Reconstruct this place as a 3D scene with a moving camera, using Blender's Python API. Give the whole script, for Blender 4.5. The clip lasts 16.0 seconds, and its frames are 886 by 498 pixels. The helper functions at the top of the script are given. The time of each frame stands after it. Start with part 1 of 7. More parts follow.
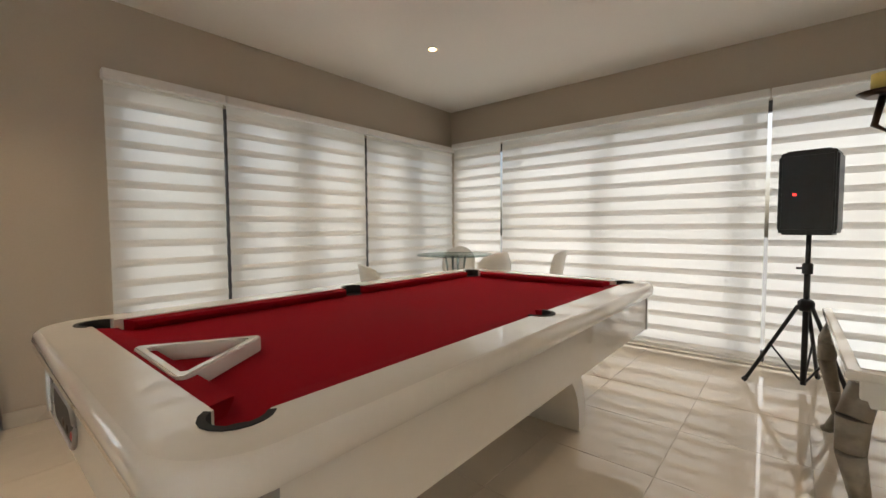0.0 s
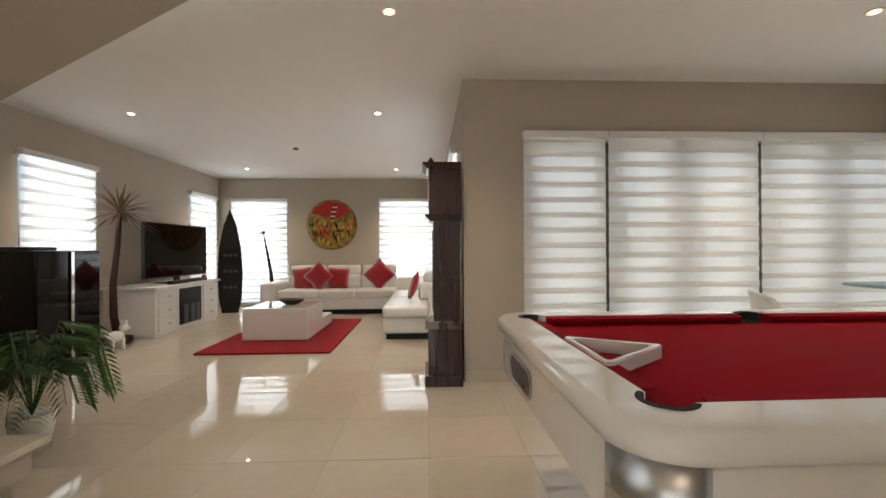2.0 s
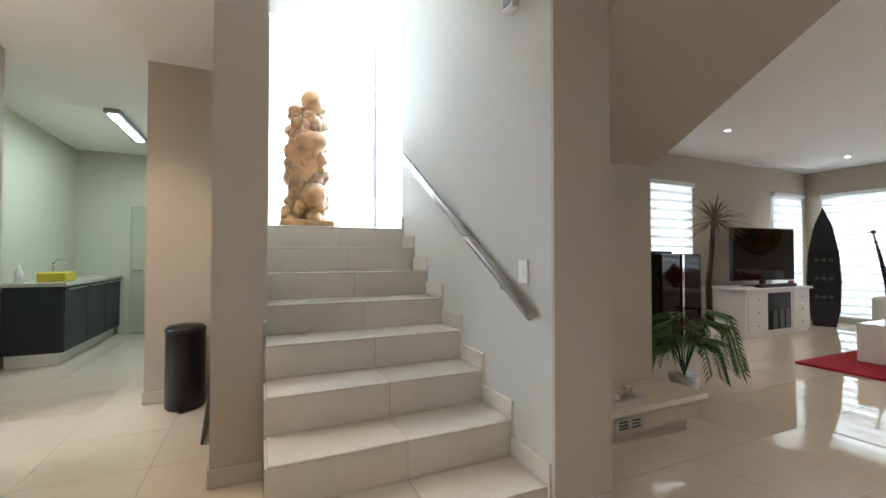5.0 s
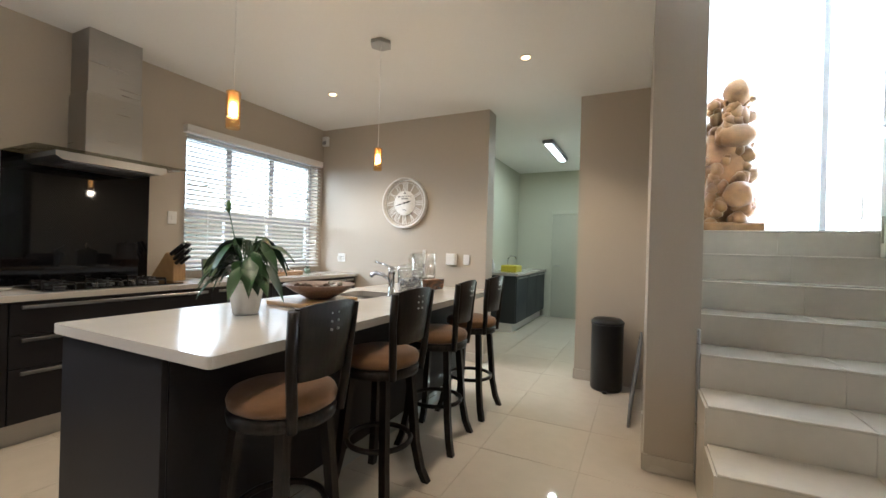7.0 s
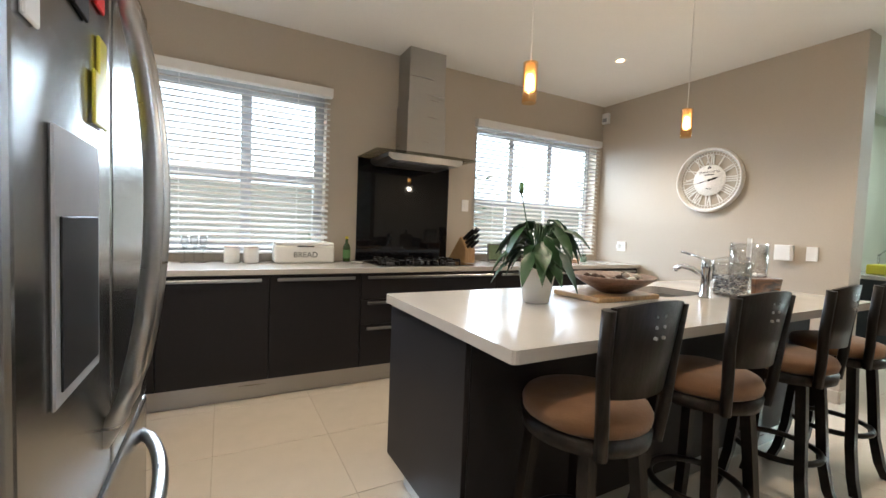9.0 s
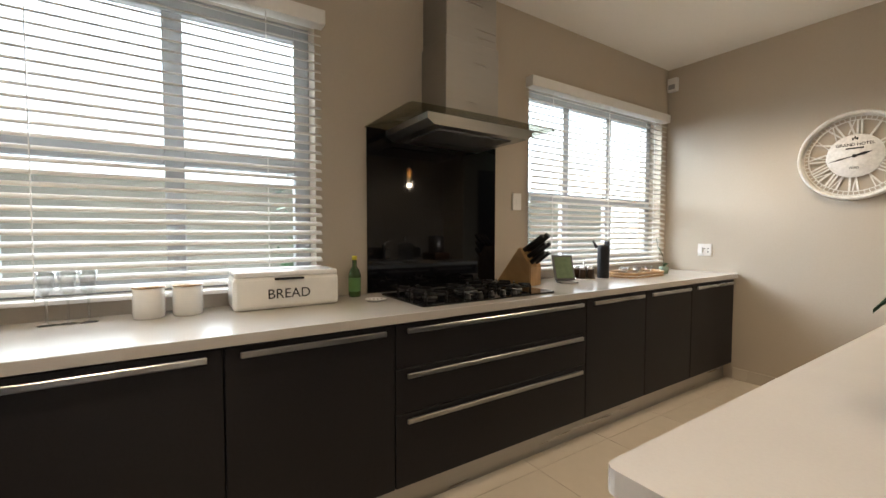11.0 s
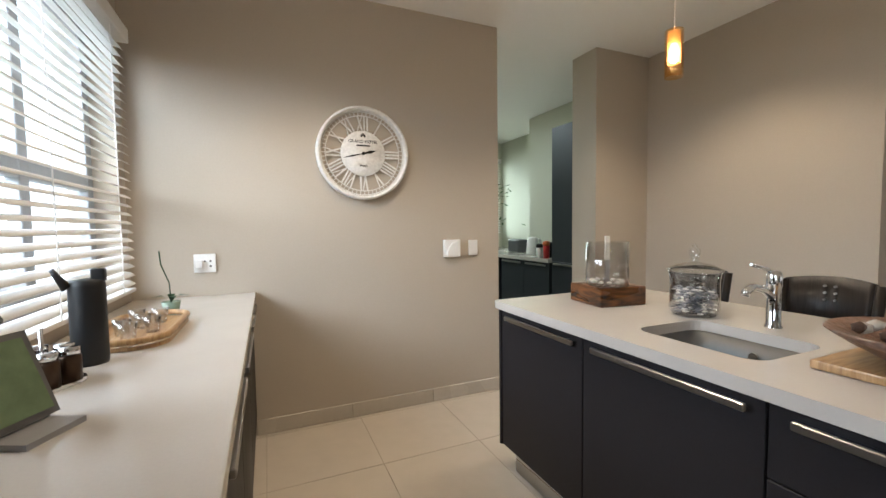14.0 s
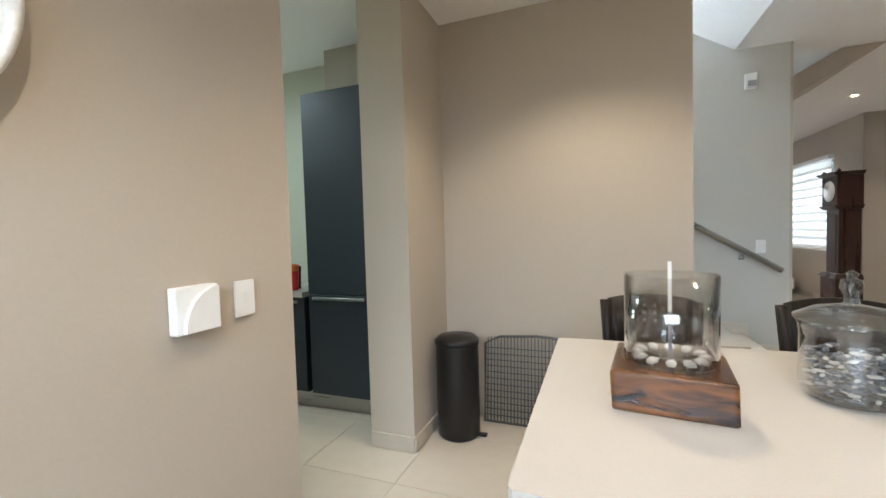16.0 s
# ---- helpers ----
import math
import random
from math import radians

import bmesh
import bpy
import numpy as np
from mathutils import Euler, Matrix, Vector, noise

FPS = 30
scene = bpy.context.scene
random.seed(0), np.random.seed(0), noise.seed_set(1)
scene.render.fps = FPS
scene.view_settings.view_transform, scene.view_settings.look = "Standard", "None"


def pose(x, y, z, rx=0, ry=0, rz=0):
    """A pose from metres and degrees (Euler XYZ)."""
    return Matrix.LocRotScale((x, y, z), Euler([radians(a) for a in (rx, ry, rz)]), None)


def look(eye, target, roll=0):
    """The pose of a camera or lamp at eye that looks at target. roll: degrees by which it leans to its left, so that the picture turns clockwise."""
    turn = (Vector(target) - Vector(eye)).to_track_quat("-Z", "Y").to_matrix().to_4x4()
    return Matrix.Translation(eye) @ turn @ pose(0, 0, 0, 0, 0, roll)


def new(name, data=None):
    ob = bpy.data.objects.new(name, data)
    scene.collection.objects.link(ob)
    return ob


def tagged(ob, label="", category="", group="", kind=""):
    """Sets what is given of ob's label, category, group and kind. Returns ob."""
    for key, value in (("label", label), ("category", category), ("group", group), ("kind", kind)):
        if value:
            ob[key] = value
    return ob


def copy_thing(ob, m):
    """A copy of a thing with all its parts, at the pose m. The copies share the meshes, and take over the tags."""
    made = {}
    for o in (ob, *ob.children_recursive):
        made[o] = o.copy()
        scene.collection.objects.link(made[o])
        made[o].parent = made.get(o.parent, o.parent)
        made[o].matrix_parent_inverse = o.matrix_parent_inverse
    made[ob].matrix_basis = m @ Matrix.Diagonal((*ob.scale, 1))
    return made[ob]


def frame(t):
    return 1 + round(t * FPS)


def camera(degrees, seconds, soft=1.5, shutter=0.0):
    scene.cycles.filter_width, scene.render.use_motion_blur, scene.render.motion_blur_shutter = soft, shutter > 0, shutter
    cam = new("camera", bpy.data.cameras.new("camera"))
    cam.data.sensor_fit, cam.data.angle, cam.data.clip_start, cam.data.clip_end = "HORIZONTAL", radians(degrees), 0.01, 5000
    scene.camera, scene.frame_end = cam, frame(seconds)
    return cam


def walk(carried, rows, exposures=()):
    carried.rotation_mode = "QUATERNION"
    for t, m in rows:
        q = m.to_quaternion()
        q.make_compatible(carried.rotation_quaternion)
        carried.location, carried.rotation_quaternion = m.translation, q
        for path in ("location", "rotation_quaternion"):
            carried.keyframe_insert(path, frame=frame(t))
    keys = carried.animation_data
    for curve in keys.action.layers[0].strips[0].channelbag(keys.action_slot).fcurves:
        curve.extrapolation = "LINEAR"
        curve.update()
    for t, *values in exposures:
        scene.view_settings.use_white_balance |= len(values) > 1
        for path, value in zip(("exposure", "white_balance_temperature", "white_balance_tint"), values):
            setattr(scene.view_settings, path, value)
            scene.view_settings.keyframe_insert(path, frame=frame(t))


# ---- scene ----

# ---- camera and walk ----
cam = camera(94.6, 16.0)
# seconds, eye, target, lean
PATH = [
    (0, (0.745, -0.357, 1.234), (2.043, -1.877, 1.132), -0.3),
    (0.5, (0.661, -0.369, 1.226), (2.245, -1.589, 1.156), -0.2),
    (1, (0.637, -0.324, 1.22), (2.444, -1.181, 1.183), 0.0),
    (1.5, (0.623, -0.241, 1.222), (2.565, -0.719, 1.210), -0.1),
    (2, (0.598, -0.113, 1.234), (2.597, -0.193, 1.240), -0.3),
    (2.5, (0.575, -0.043, 1.223), (2.544, 0.306, 1.249), -0.2),
    (3, (0.483, 0.047, 1.247), (2.338, 0.796, 1.265), -0.2),
    (3.2, (0.431, 0.083, 1.231), (2.22, 0.976, 1.244), 0.2),
    (5.3, (-0.023, 0.01, 1.214), (0.523, 1.934, 1.26), -0.0),
    (5.5, (-0.031, -0.01, 1.218), (0.315, 1.959, 1.263), 0.1),
    (6, (-0.153, -0.088, 1.264), (-0.243, 1.91, 1.286), 0.5),
    (6.5, (-0.198, -0.148, 1.257), (-0.716, 1.783, 1.272), 1.0),
    (7, (-0.272, -0.196, 1.268), (-1.148, 1.602, 1.267), 1.6),
    (7.5, (-0.316, -0.232, 1.254), (-1.522, 1.363, 1.236), 2.2),
    (8, (-0.361, -0.206, 1.241), (-1.867, 1.109, 1.187), 2.7),
    (8.5, (-0.426, -0.143, 1.238), (-2.172, 0.827, 1.138), 2.9),
    (10.8, (-1.862, 0.062, 1.275), (-3.608, 1.032, 1.179), 0.2),
    (11, (-2.057, 0.077, 1.269), (-3.73, 1.17, 1.188), 0.1),
    (11.5, (-2.515, 0.175, 1.285), (-3.910, 1.600, 1.135), -0.3),
    (12, (-2.935, 0.313, 1.281), (-3.899, 2.06, 1.14), -0.8),
    (12.5, (-3.271, 0.481, 1.278), (-3.77, 2.412, 1.132), -1.2),
    (13, (-3.516, 0.719, 1.273), (-3.541, 2.713, 1.124), -1.0),
    (13.5, (-3.587, 0.995, 1.304), (-3.187, 2.95, 1.171), -1.1),
    (14, (-3.525, 1.316, 1.313), (-2.736, 3.15, 1.204), -0.8),
    (14.5, (-3.416, 1.711, 1.307), (-2.305, 3.371, 1.213), -0.7),
    (15, (-3.303, 2.231, 1.307), (-1.891, 3.646, 1.237), -0.1),
    (15.5, (-3.201, 2.636, 1.328), (-1.544, 3.751, 1.230), -1.0),
    (16, (-3.072, 3.044, 1.343), (-1.203, 3.750, 1.261), -1.7),
]


walk(cam, [(t, look(eye, target, lean)) for t, eye, target, lean in PATH],
     [(0, 0.2, 6300, 10), (1.0, 0.06, 6200, 10), (1.5, 0.18, 6100, 10), (2.5, 0.54, 5800, 8), (3.2, 0.65, 5500, 3), (5.5, 0.24, 5550, 8), (6.5, 0.08, 5550, 8), (8.5, 0.42, 5500, 8),
      (11, -0.02, 6000, 9), (11.5, 0.08, 6300, 10), (12, 0.12, 5900, 10), (12.5, 0.42, 5750, 9), (13, 0.52, 5500, 7), (13.5, 0.28, 5600, 8), (14, -0.1, 5700, 9), (14.5, -0.04, 5800, 9), (15.2, 0.06, 5600, 8), (16, 0.25, 5400, 6)])

# ---- world, sun, window light ----
world = bpy.data.worlds.new("sky")
scene.world = world
world.use_nodes = True
wn = world.node_tree.nodes
sky = wn.new("ShaderNodeTexSky")
sky.sky_type = "NISHITA"
sky.sun_disc = False
sky.dust_density, sky.air_density = 6.0, 0.7
sky.sun_elevation, sky.sun_rotation = radians(48), radians(200)
wn["Background"].inputs[1].default_value = 0.14
world.node_tree.links.new(sky.outputs[0], wn["Background"].inputs[0])
sun = new("sun", bpy.data.lights.new("sun", "SUN"))
sun.data.energy, sun.data.angle, sun.data.color = 1.2, radians(12), (1, 0.96, 0.9)
sun.matrix_world = look((0, 0, 20), (0.25, 0.7, 19.2))


def window_light(name, place, target, w, h, power, color=(1, 1, 1)):
    """Daylight that fills one opening from outside."""
    lamp = new(name, bpy.data.lights.new(name, "AREA"))
    lamp.data.shape, lamp.data.size, lamp.data.size_y = "RECTANGLE", w, h
    lamp.data.energy, lamp.data.color = power, color
    lamp.matrix_world = look(place, target)
    return lamp


DAY = (0.95, 0.98, 1.0)
WARMDAY = (1.0, 0.96, 0.89)
window_light("daylight_patio", (1.9, -6.1, 1.5), (1.9, 0, 1.3), 6.4, 2.9, 50, WARMDAY)
window_light("daylight_east", (5.55, -2.9, 1.5), (0, -2.9, 1.3), 4.4, 2.7, 44, WARMDAY)
window_light("daylight_sofa", (10.75, 1.95, 1.5), (0, 1.95, 1.4), 5.6, 2.8, 260, DAY)
window_light("daylight_living_south", (6.0, -0.95, 1.6), (6.0, 0, 1.6), 1.6, 1.4, 30, DAY)
window_light("daylight_north", (7.4, 5.35, 1.6), (7.4, 0, 1.5), 5.4, 2.2, 150, DAY)
window_light("daylight_stair", (1.5, 5.55, 3.2), (1.5, 0, 2.9), 2.3, 3.8, 1050, DAY)
window_light("daylight_kitchen", (-7.2, 1.2, 3.15), (-4.0, 1.2, 1.5), 7.4, 2.5, 1200, DAY)
window_light("daylight_scullery", (-0.2, 9.2, 1.9), (-0.2, 0, 1.4), 2.0, 1.6, 220, (0.9, 1.0, 0.85))
tube_lamp = window_light("tube_lamp", (-1.5, 6.2, 2.76), (-1.5, 6.21, 0), 0.1, 1.1, 26, (0.94, 1.0, 0.9))


# ---- materials ----
def mat(name, color, rough=0.5, metal=0.0, vary=0.08, grain=30.0, bump=0.0, bump_size=200.0, coat=0.0,
        trans=0.0, ior=1.45, patch=1.5, each=0.0, sheen=0.0, stretch=(1, 1, 1), rough_vary=0.06):
    """A surface with colour variation at two scales, roughness variation and fine relief."""
    m = bpy.data.materials.new(name)
    m.use_nodes = True
    n, l = m.node_tree.nodes, m.node_tree.links
    b = n["Principled BSDF"]
    tc, mp = n.new("ShaderNodeTexCoord"), n.new("ShaderNodeMapping")
    mp.inputs["Scale"].default_value = stretch
    l.new(tc.outputs["Object"], mp.inputs["Vector"])
    big, small = n.new("ShaderNodeTexNoise"), n.new("ShaderNodeTexNoise")
    big.inputs["Scale"].default_value, small.inputs["Scale"].default_value = patch, grain
    small.inputs["Detail"].default_value = 6
    for q in (big, small):
        l.new(mp.outputs["Vector"], q.inputs["Vector"])
    add = n.new("ShaderNodeMath")
    add.operation = "ADD"
    l.new(big.outputs["Fac"], add.inputs[0])
    l.new(small.outputs["Fac"], add.inputs[1])
    rng = n.new("ShaderNodeMapRange")
    rng.inputs["From Min"].default_value, rng.inputs["From Max"].default_value = 0.6, 1.4
    rng.inputs["To Min"].default_value, rng.inputs["To Max"].default_value = 1 - vary, 1 + vary
    l.new(add.outputs[0], rng.inputs["Value"])
    last = rng.outputs["Result"]
    if each:
        info, er = n.new("ShaderNodeObjectInfo"), n.new("ShaderNodeMapRange")
        er.inputs["To Min"].default_value, er.inputs["To Max"].default_value = 1 - each, 1 + each
        l.new(info.outputs["Random"], er.inputs["Value"])
        mul = n.new("ShaderNodeMath")
        mul.operation = "MULTIPLY"
        l.new(last, mul.inputs[0])
        l.new(er.outputs["Result"], mul.inputs[1])
        last = mul.outputs[0]
    mix = n.new("ShaderNodeVectorMath")
    mix.operation = "SCALE"
    mix.inputs[0].default_value = color
    l.new(last, mix.inputs["Scale"])
    l.new(mix.outputs["Vector"], b.inputs["Base Color"])
    rr = n.new("ShaderNodeMapRange")
    rr.inputs["From Min"].default_value, rr.inputs["From Max"].default_value = 0.3, 0.7
    rr.inputs["To Min"].default_value, rr.inputs["To Max"].default_value = max(0, rough - rough_vary), min(1, rough + rough_vary)
    l.new(big.outputs["Fac"], rr.inputs["Value"])
    l.new(rr.outputs["Result"], b.inputs["Roughness"])
    b.inputs["Metallic"].default_value = metal
    b.inputs["Coat Weight"].default_value = coat
    b.inputs["Coat Roughness"].default_value = 0.05
    b.inputs["Transmission Weight"].default_value = trans
    b.inputs["IOR"].default_value = ior
    b.inputs["Sheen Weight"].default_value = sheen
    if bump:
        bn, bt = n.new("ShaderNodeBump"), n.new("ShaderNodeTexNoise")
        bt.inputs["Scale"].default_value, bt.inputs["Detail"].default_value = bump_size, 4
        l.new(mp.outputs["Vector"], bt.inputs["Vector"])
        bn.inputs["Strength"].default_value, bn.inputs["Distance"].default_value = bump, 0.01
        l.new(bt.outputs["Fac"], bn.inputs["Height"])
        l.new(bn.outputs["Normal"], b.inputs["Normal"])
    return m


def wood(name, dark, light, rough=0.35, scale=6.0, axis=(1, 12, 1), coat=0.2):
    m = mat(name, light, rough, coat=coat, bump=0.08, bump_size=60, stretch=axis)
    n, l = m.node_tree.nodes, m.node_tree.links
    b = n["Principled BSDF"]
    tc, mp, no, ramp = (n.new("ShaderNodeTexCoord"), n.new("ShaderNodeMapping"), n.new("ShaderNodeTexNoise"), n.new("ShaderNodeValToRGB"))
    mp.inputs["Scale"].default_value = axis
    no.inputs["Scale"].default_value, no.inputs["Detail"].default_value, no.inputs["Distortion"].default_value = scale, 8, 1.2
    ramp.color_ramp.elements[0].color, ramp.color_ramp.elements[1].color = (*dark, 1), (*light, 1)
    ramp.color_ramp.elements[0].position, ramp.color_ramp.elements[1].position = 0.35, 0.65
    l.new(tc.outputs["Object"], mp.inputs["Vector"])
    l.new(mp.outputs["Vector"], no.inputs["Vector"])
    l.new(no.outputs["Fac"], ramp.inputs["Fac"])
    l.new(ramp.outputs["Color"], b.inputs["Base Color"])
    return m


def cloth_blind(name, color, through_light, clear):
    """A woven blind: part scatters back, part lets light through, part is open mesh."""
    m = bpy.data.materials.new(name)
    m.use_nodes = True
    n, l = m.node_tree.nodes, m.node_tree.links
    n.remove(n["Principled BSDF"])
    out = n["Material Output"]
    d, t, c = n.new("ShaderNodeBsdfDiffuse"), n.new("ShaderNodeBsdfTranslucent"), n.new("ShaderNodeBsdfTransparent")
    no, tc, mp, rng = n.new("ShaderNodeTexNoise"), n.new("ShaderNodeTexCoord"), n.new("ShaderNodeMapping"), n.new("ShaderNodeMapRange")
    mp.inputs["Scale"].default_value = (3, 3, 60)
    no.inputs["Scale"].default_value = 2.0
    l.new(tc.outputs["Object"], mp.inputs["Vector"])
    l.new(mp.outputs["Vector"], no.inputs["Vector"])
    rng.inputs["To Min"].default_value, rng.inputs["To Max"].default_value = through_light - 0.06, through_light + 0.06
    l.new(no.outputs["Fac"], rng.inputs["Value"])
    d.inputs["Color"].default_value = (*color, 1)
    t.inputs["Color"].default_value = (*color, 1)
    a, b2 = n.new("ShaderNodeMixShader"), n.new("ShaderNodeMixShader")
    l.new(rng.outputs["Result"], a.inputs["Fac"])
    b2.inputs["Fac"].default_value = clear
    l.new(d.outputs[0], a.inputs[1])
    l.new(t.outputs[0], a.inputs[2])
    l.new(a.outputs[0], b2.inputs[1])
    l.new(c.outputs[0], b2.inputs[2])
    l.new(b2.outputs[0], out.inputs["Surface"])
    return m


def glow(name, color, strength):
    m = bpy.data.materials.new(name)
    m.use_nodes = True
    b = m.node_tree.nodes["Principled BSDF"]
    b.inputs["Base Color"].default_value = (*color, 1)
    b.inputs["Emission Color"].default_value = (*color, 1)
    b.inputs["Emission Strength"].default_value = strength
    return m


def thin_glass(name, tint=(0.96, 0.98, 0.97), gloss=1.0):
    """Thin clear glass: light goes straight through, with a Fresnel gloss."""
    m = bpy.data.materials.new(name)
    m.use_nodes = True
    n, l = m.node_tree.nodes, m.node_tree.links
    n.remove(n["Principled BSDF"])
    c, g, f, mix, k = (n.new("ShaderNodeBsdfTransparent"), n.new("ShaderNodeBsdfGlossy"), n.new("ShaderNodeLayerWeight"), n.new("ShaderNodeMixShader"), n.new("ShaderNodeMath"))
    p = n.new("ShaderNodeMath")
    p.operation = "POWER"
    p.inputs[1].default_value = 4.0
    c.inputs["Color"].default_value = (*tint, 1)
    g.inputs["Roughness"].default_value = 0.02
    f.inputs["Blend"].default_value = 0.5
    k.operation = "MULTIPLY_ADD"
    k.inputs[1].default_value, k.inputs[2].default_value = 0.5 * gloss, 0.035 * gloss
    l.new(f.outputs["Facing"], p.inputs[0])
    l.new(p.outputs[0], k.inputs[0])
    l.new(k.outputs[0], mix.inputs["Fac"])
    l.new(c.outputs[0], mix.inputs[1])
    l.new(g.outputs[0], mix.inputs[2])
    l.new(mix.outputs[0], n["Material Output"].inputs["Surface"])
    return m


def clear_glass(name, tint=(1, 1, 1), rough=0.0):
    m = bpy.data.materials.new(name)
    m.use_nodes = True
    b = m.node_tree.nodes["Principled BSDF"]
    b.inputs["Base Color"].default_value = (*tint, 1)
    b.inputs["Transmission Weight"].default_value = 1
    b.inputs["Roughness"].default_value = rough
    b.inputs["IOR"].default_value = 1.45
    return m


WALL = mat("taupe_wall_paint", (0.465, 0.407, 0.33), 0.65, vary=0.03, grain=90, bump=0.05, bump_size=350, patch=0.8)
CEIL = mat("white_ceiling_paint", (0.85, 0.835, 0.805), 0.7, vary=0.02, grain=60, bump=0.03, bump_size=300)
SAGE = mat("pale_green_grey_paint", (0.5, 0.5, 0.4), 0.65, vary=0.03, grain=90, bump=0.05, bump_size=350)
STAIRW = mat("cool_grey_wall_paint", (0.52, 0.505, 0.455), 0.65, vary=0.03, grain=90, bump=0.05, bump_size=350)
TILE = mat("polished_cream_porcelain", (0.585, 0.52, 0.43), 0.04, vary=0.05, grain=9, patch=1.2, each=0.025, rough_vary=0.02, ior=1.75)
GROUT = mat("beige_grout", (0.42, 0.37, 0.3), 0.8, vary=0.1)
STEPT = mat("satin_cream_stair_tile", (0.64, 0.585, 0.49), 0.13, vary=0.05, grain=14, patch=2, each=0.03)
SKIRT = mat("cream_skirting_tile", (0.5, 0.45, 0.375), 0.25, vary=0.04, each=0.03)
CHARALU = mat("charcoal_aluminium", (0.07, 0.07, 0.075), 0.4, metal=0.3, vary=0.06)
ALU = mat("grey_window_aluminium", (0.4, 0.41, 0.42), 0.4, metal=0.2, vary=0.05)
PVC = mat("white_painted_frame", (0.78, 0.77, 0.75), 0.35, vary=0.03)
PANE = thin_glass("window_glass")
GLASS = thin_glass("clear_glass", (0.95, 0.955, 0.955), 3.2)
FROST = cloth_blind("frosted_glass", (0.9, 0.92, 0.93), 0.8, 0.0)
BAND = cloth_blind("woven_blind_band", (0.8, 0.78, 0.74), 0.19, 0.0)
SHEER = cloth_blind("sheer_blind_band", (0.88, 0.87, 0.84), 0.5, 0.16)
SLAT = cloth_blind("white_blind_slat", (0.78, 0.77, 0.74), 0.22, 0.0)
WHITEG = mat("white_gloss_lacquer", (0.76, 0.735, 0.69), 0.07, vary=0.02, coat=0.5)
WHITEM = mat("white_matt_paint", (0.78, 0.77, 0.75), 0.4, vary=0.03)
STEEL = mat("brushed_steel", (0.42, 0.41, 0.395), 0.3, metal=1, vary=0.03, grain=6, stretch=(1, 1, 30), rough_vary=0.03)
CHROME = mat("polished_chrome", (0.75, 0.75, 0.76), 0.06, metal=1, vary=0.02)
DARKCAB = mat("charcoal_cabinet_laminate", (0.017, 0.0155, 0.017), 0.45, vary=0.12, grain=120, bump=0.04, bump_size=500)
NAVY = mat("slate_blue_cabinet_laminate", (0.022, 0.028, 0.036), 0.45, vary=0.1, grain=100)
QUARTZ = mat("white_quartz_stone", (0.5, 0.468, 0.43), 0.15, vary=0.03, grain=160, patch=4, rough_vary=0.03)
FELT = mat("crimson_pool_felt", (0.27, 0.004, 0.012), 0.95, vary=0.12, grain=220, bump=0.12, bump_size=700)
FELT.node_tree.nodes["Principled BSDF"].inputs["Specular IOR Level"].default_value = 0.1
RUBBER = mat("black_rubber", (0.012, 0.012, 0.013), 0.75, vary=0.15)
BLACKP = mat("black_plastic", (0.007, 0.007, 0.008), 0.45, vary=0.15, bump=0.05, bump_size=300)
BLACKG = mat("black_glass", (0.004, 0.004, 0.005), 0.04, vary=0.05, rough_vary=0.01)
CASTIRON = mat("black_cast_iron", (0.007, 0.007, 0.008), 0.4, vary=0.2, bump=0.1, bump_size=250)
DARKWOOD = wood("dark_mahogany", (0.018, 0.006, 0.004), (0.042, 0.014, 0.008), 0.3, axis=(3, 12, 0.6))
EBONY = wood("black_stained_wood", (0.008, 0.006, 0.005), (0.02, 0.015, 0.012), 0.36, coat=0.04)
BLACKG.node_tree.nodes["Principled BSDF"].inputs["Specular IOR Level"].default_value = 0.36
for q in (DARKCAB, EBONY):
    q.node_tree.nodes["Principled BSDF"].inputs["Specular IOR Level"].default_value = 0.22
OAK = wood("light_oak", (0.3, 0.17, 0.07), (0.46, 0.29, 0.13), 0.4)
ACACIA = wood("knotty_acacia_wood", (0.012, 0.006, 0.004), (0.19, 0.075, 0.022), 0.3, scale=3.0, axis=(2, 2, 9))
LEATHER = mat("tan_suede_seat", (0.18, 0.088, 0.034), 0.75, vary=0.25, grain=12, bump=0.15, bump_size=120, sheen=0.2)
WLEATHER = mat("white_leather", (0.78, 0.76, 0.72), 0.38, vary=0.04, grain=14, bump=0.12, bump_size=120)
REDCL = mat("red_velvet", (0.33, 0.006, 0.015), 0.85, vary=0.2, grain=40, bump=0.2, bump_size=300, sheen=0.6)
RUG = mat("red_shag_rug", (0.27, 0.006, 0.014), 0.95, vary=0.35, grain=90, bump=0.9, bump_size=160)
LEAF = mat("dark_green_leaf", (0.016, 0.052, 0.014), 0.38, vary=0.25, grain=20, each=0.15)
PALEAF = mat("palm_leaf_green", (0.05, 0.12, 0.025), 0.5, vary=0.25, grain=30)
DRYLEAF = mat("dried_palm_frond", (0.16, 0.1, 0.05), 0.8, vary=0.3, grain=30)
BARK = mat("dark_bark", (0.05, 0.025, 0.014), 0.8, vary=0.35, grain=25, bump=0.6, bump_size=60)
CERAM = mat("white_ceramic", (0.78, 0.77, 0.74), 0.15, vary=0.03)
STONEW = mat("honey_carved_wood", (0.29, 0.155, 0.065), 0.35, vary=0.55, grain=9, patch=5, bump=0.3, bump_size=30, coat=0.3)
PEBBLE = mat("pale_pebble", (0.5, 0.46, 0.4), 0.5, vary=0.2, each=0.3)
SLATE = mat("grey_blue_shell", (0.17, 0.18, 0.215), 0.3, vary=0.8, grain=90, patch=40)
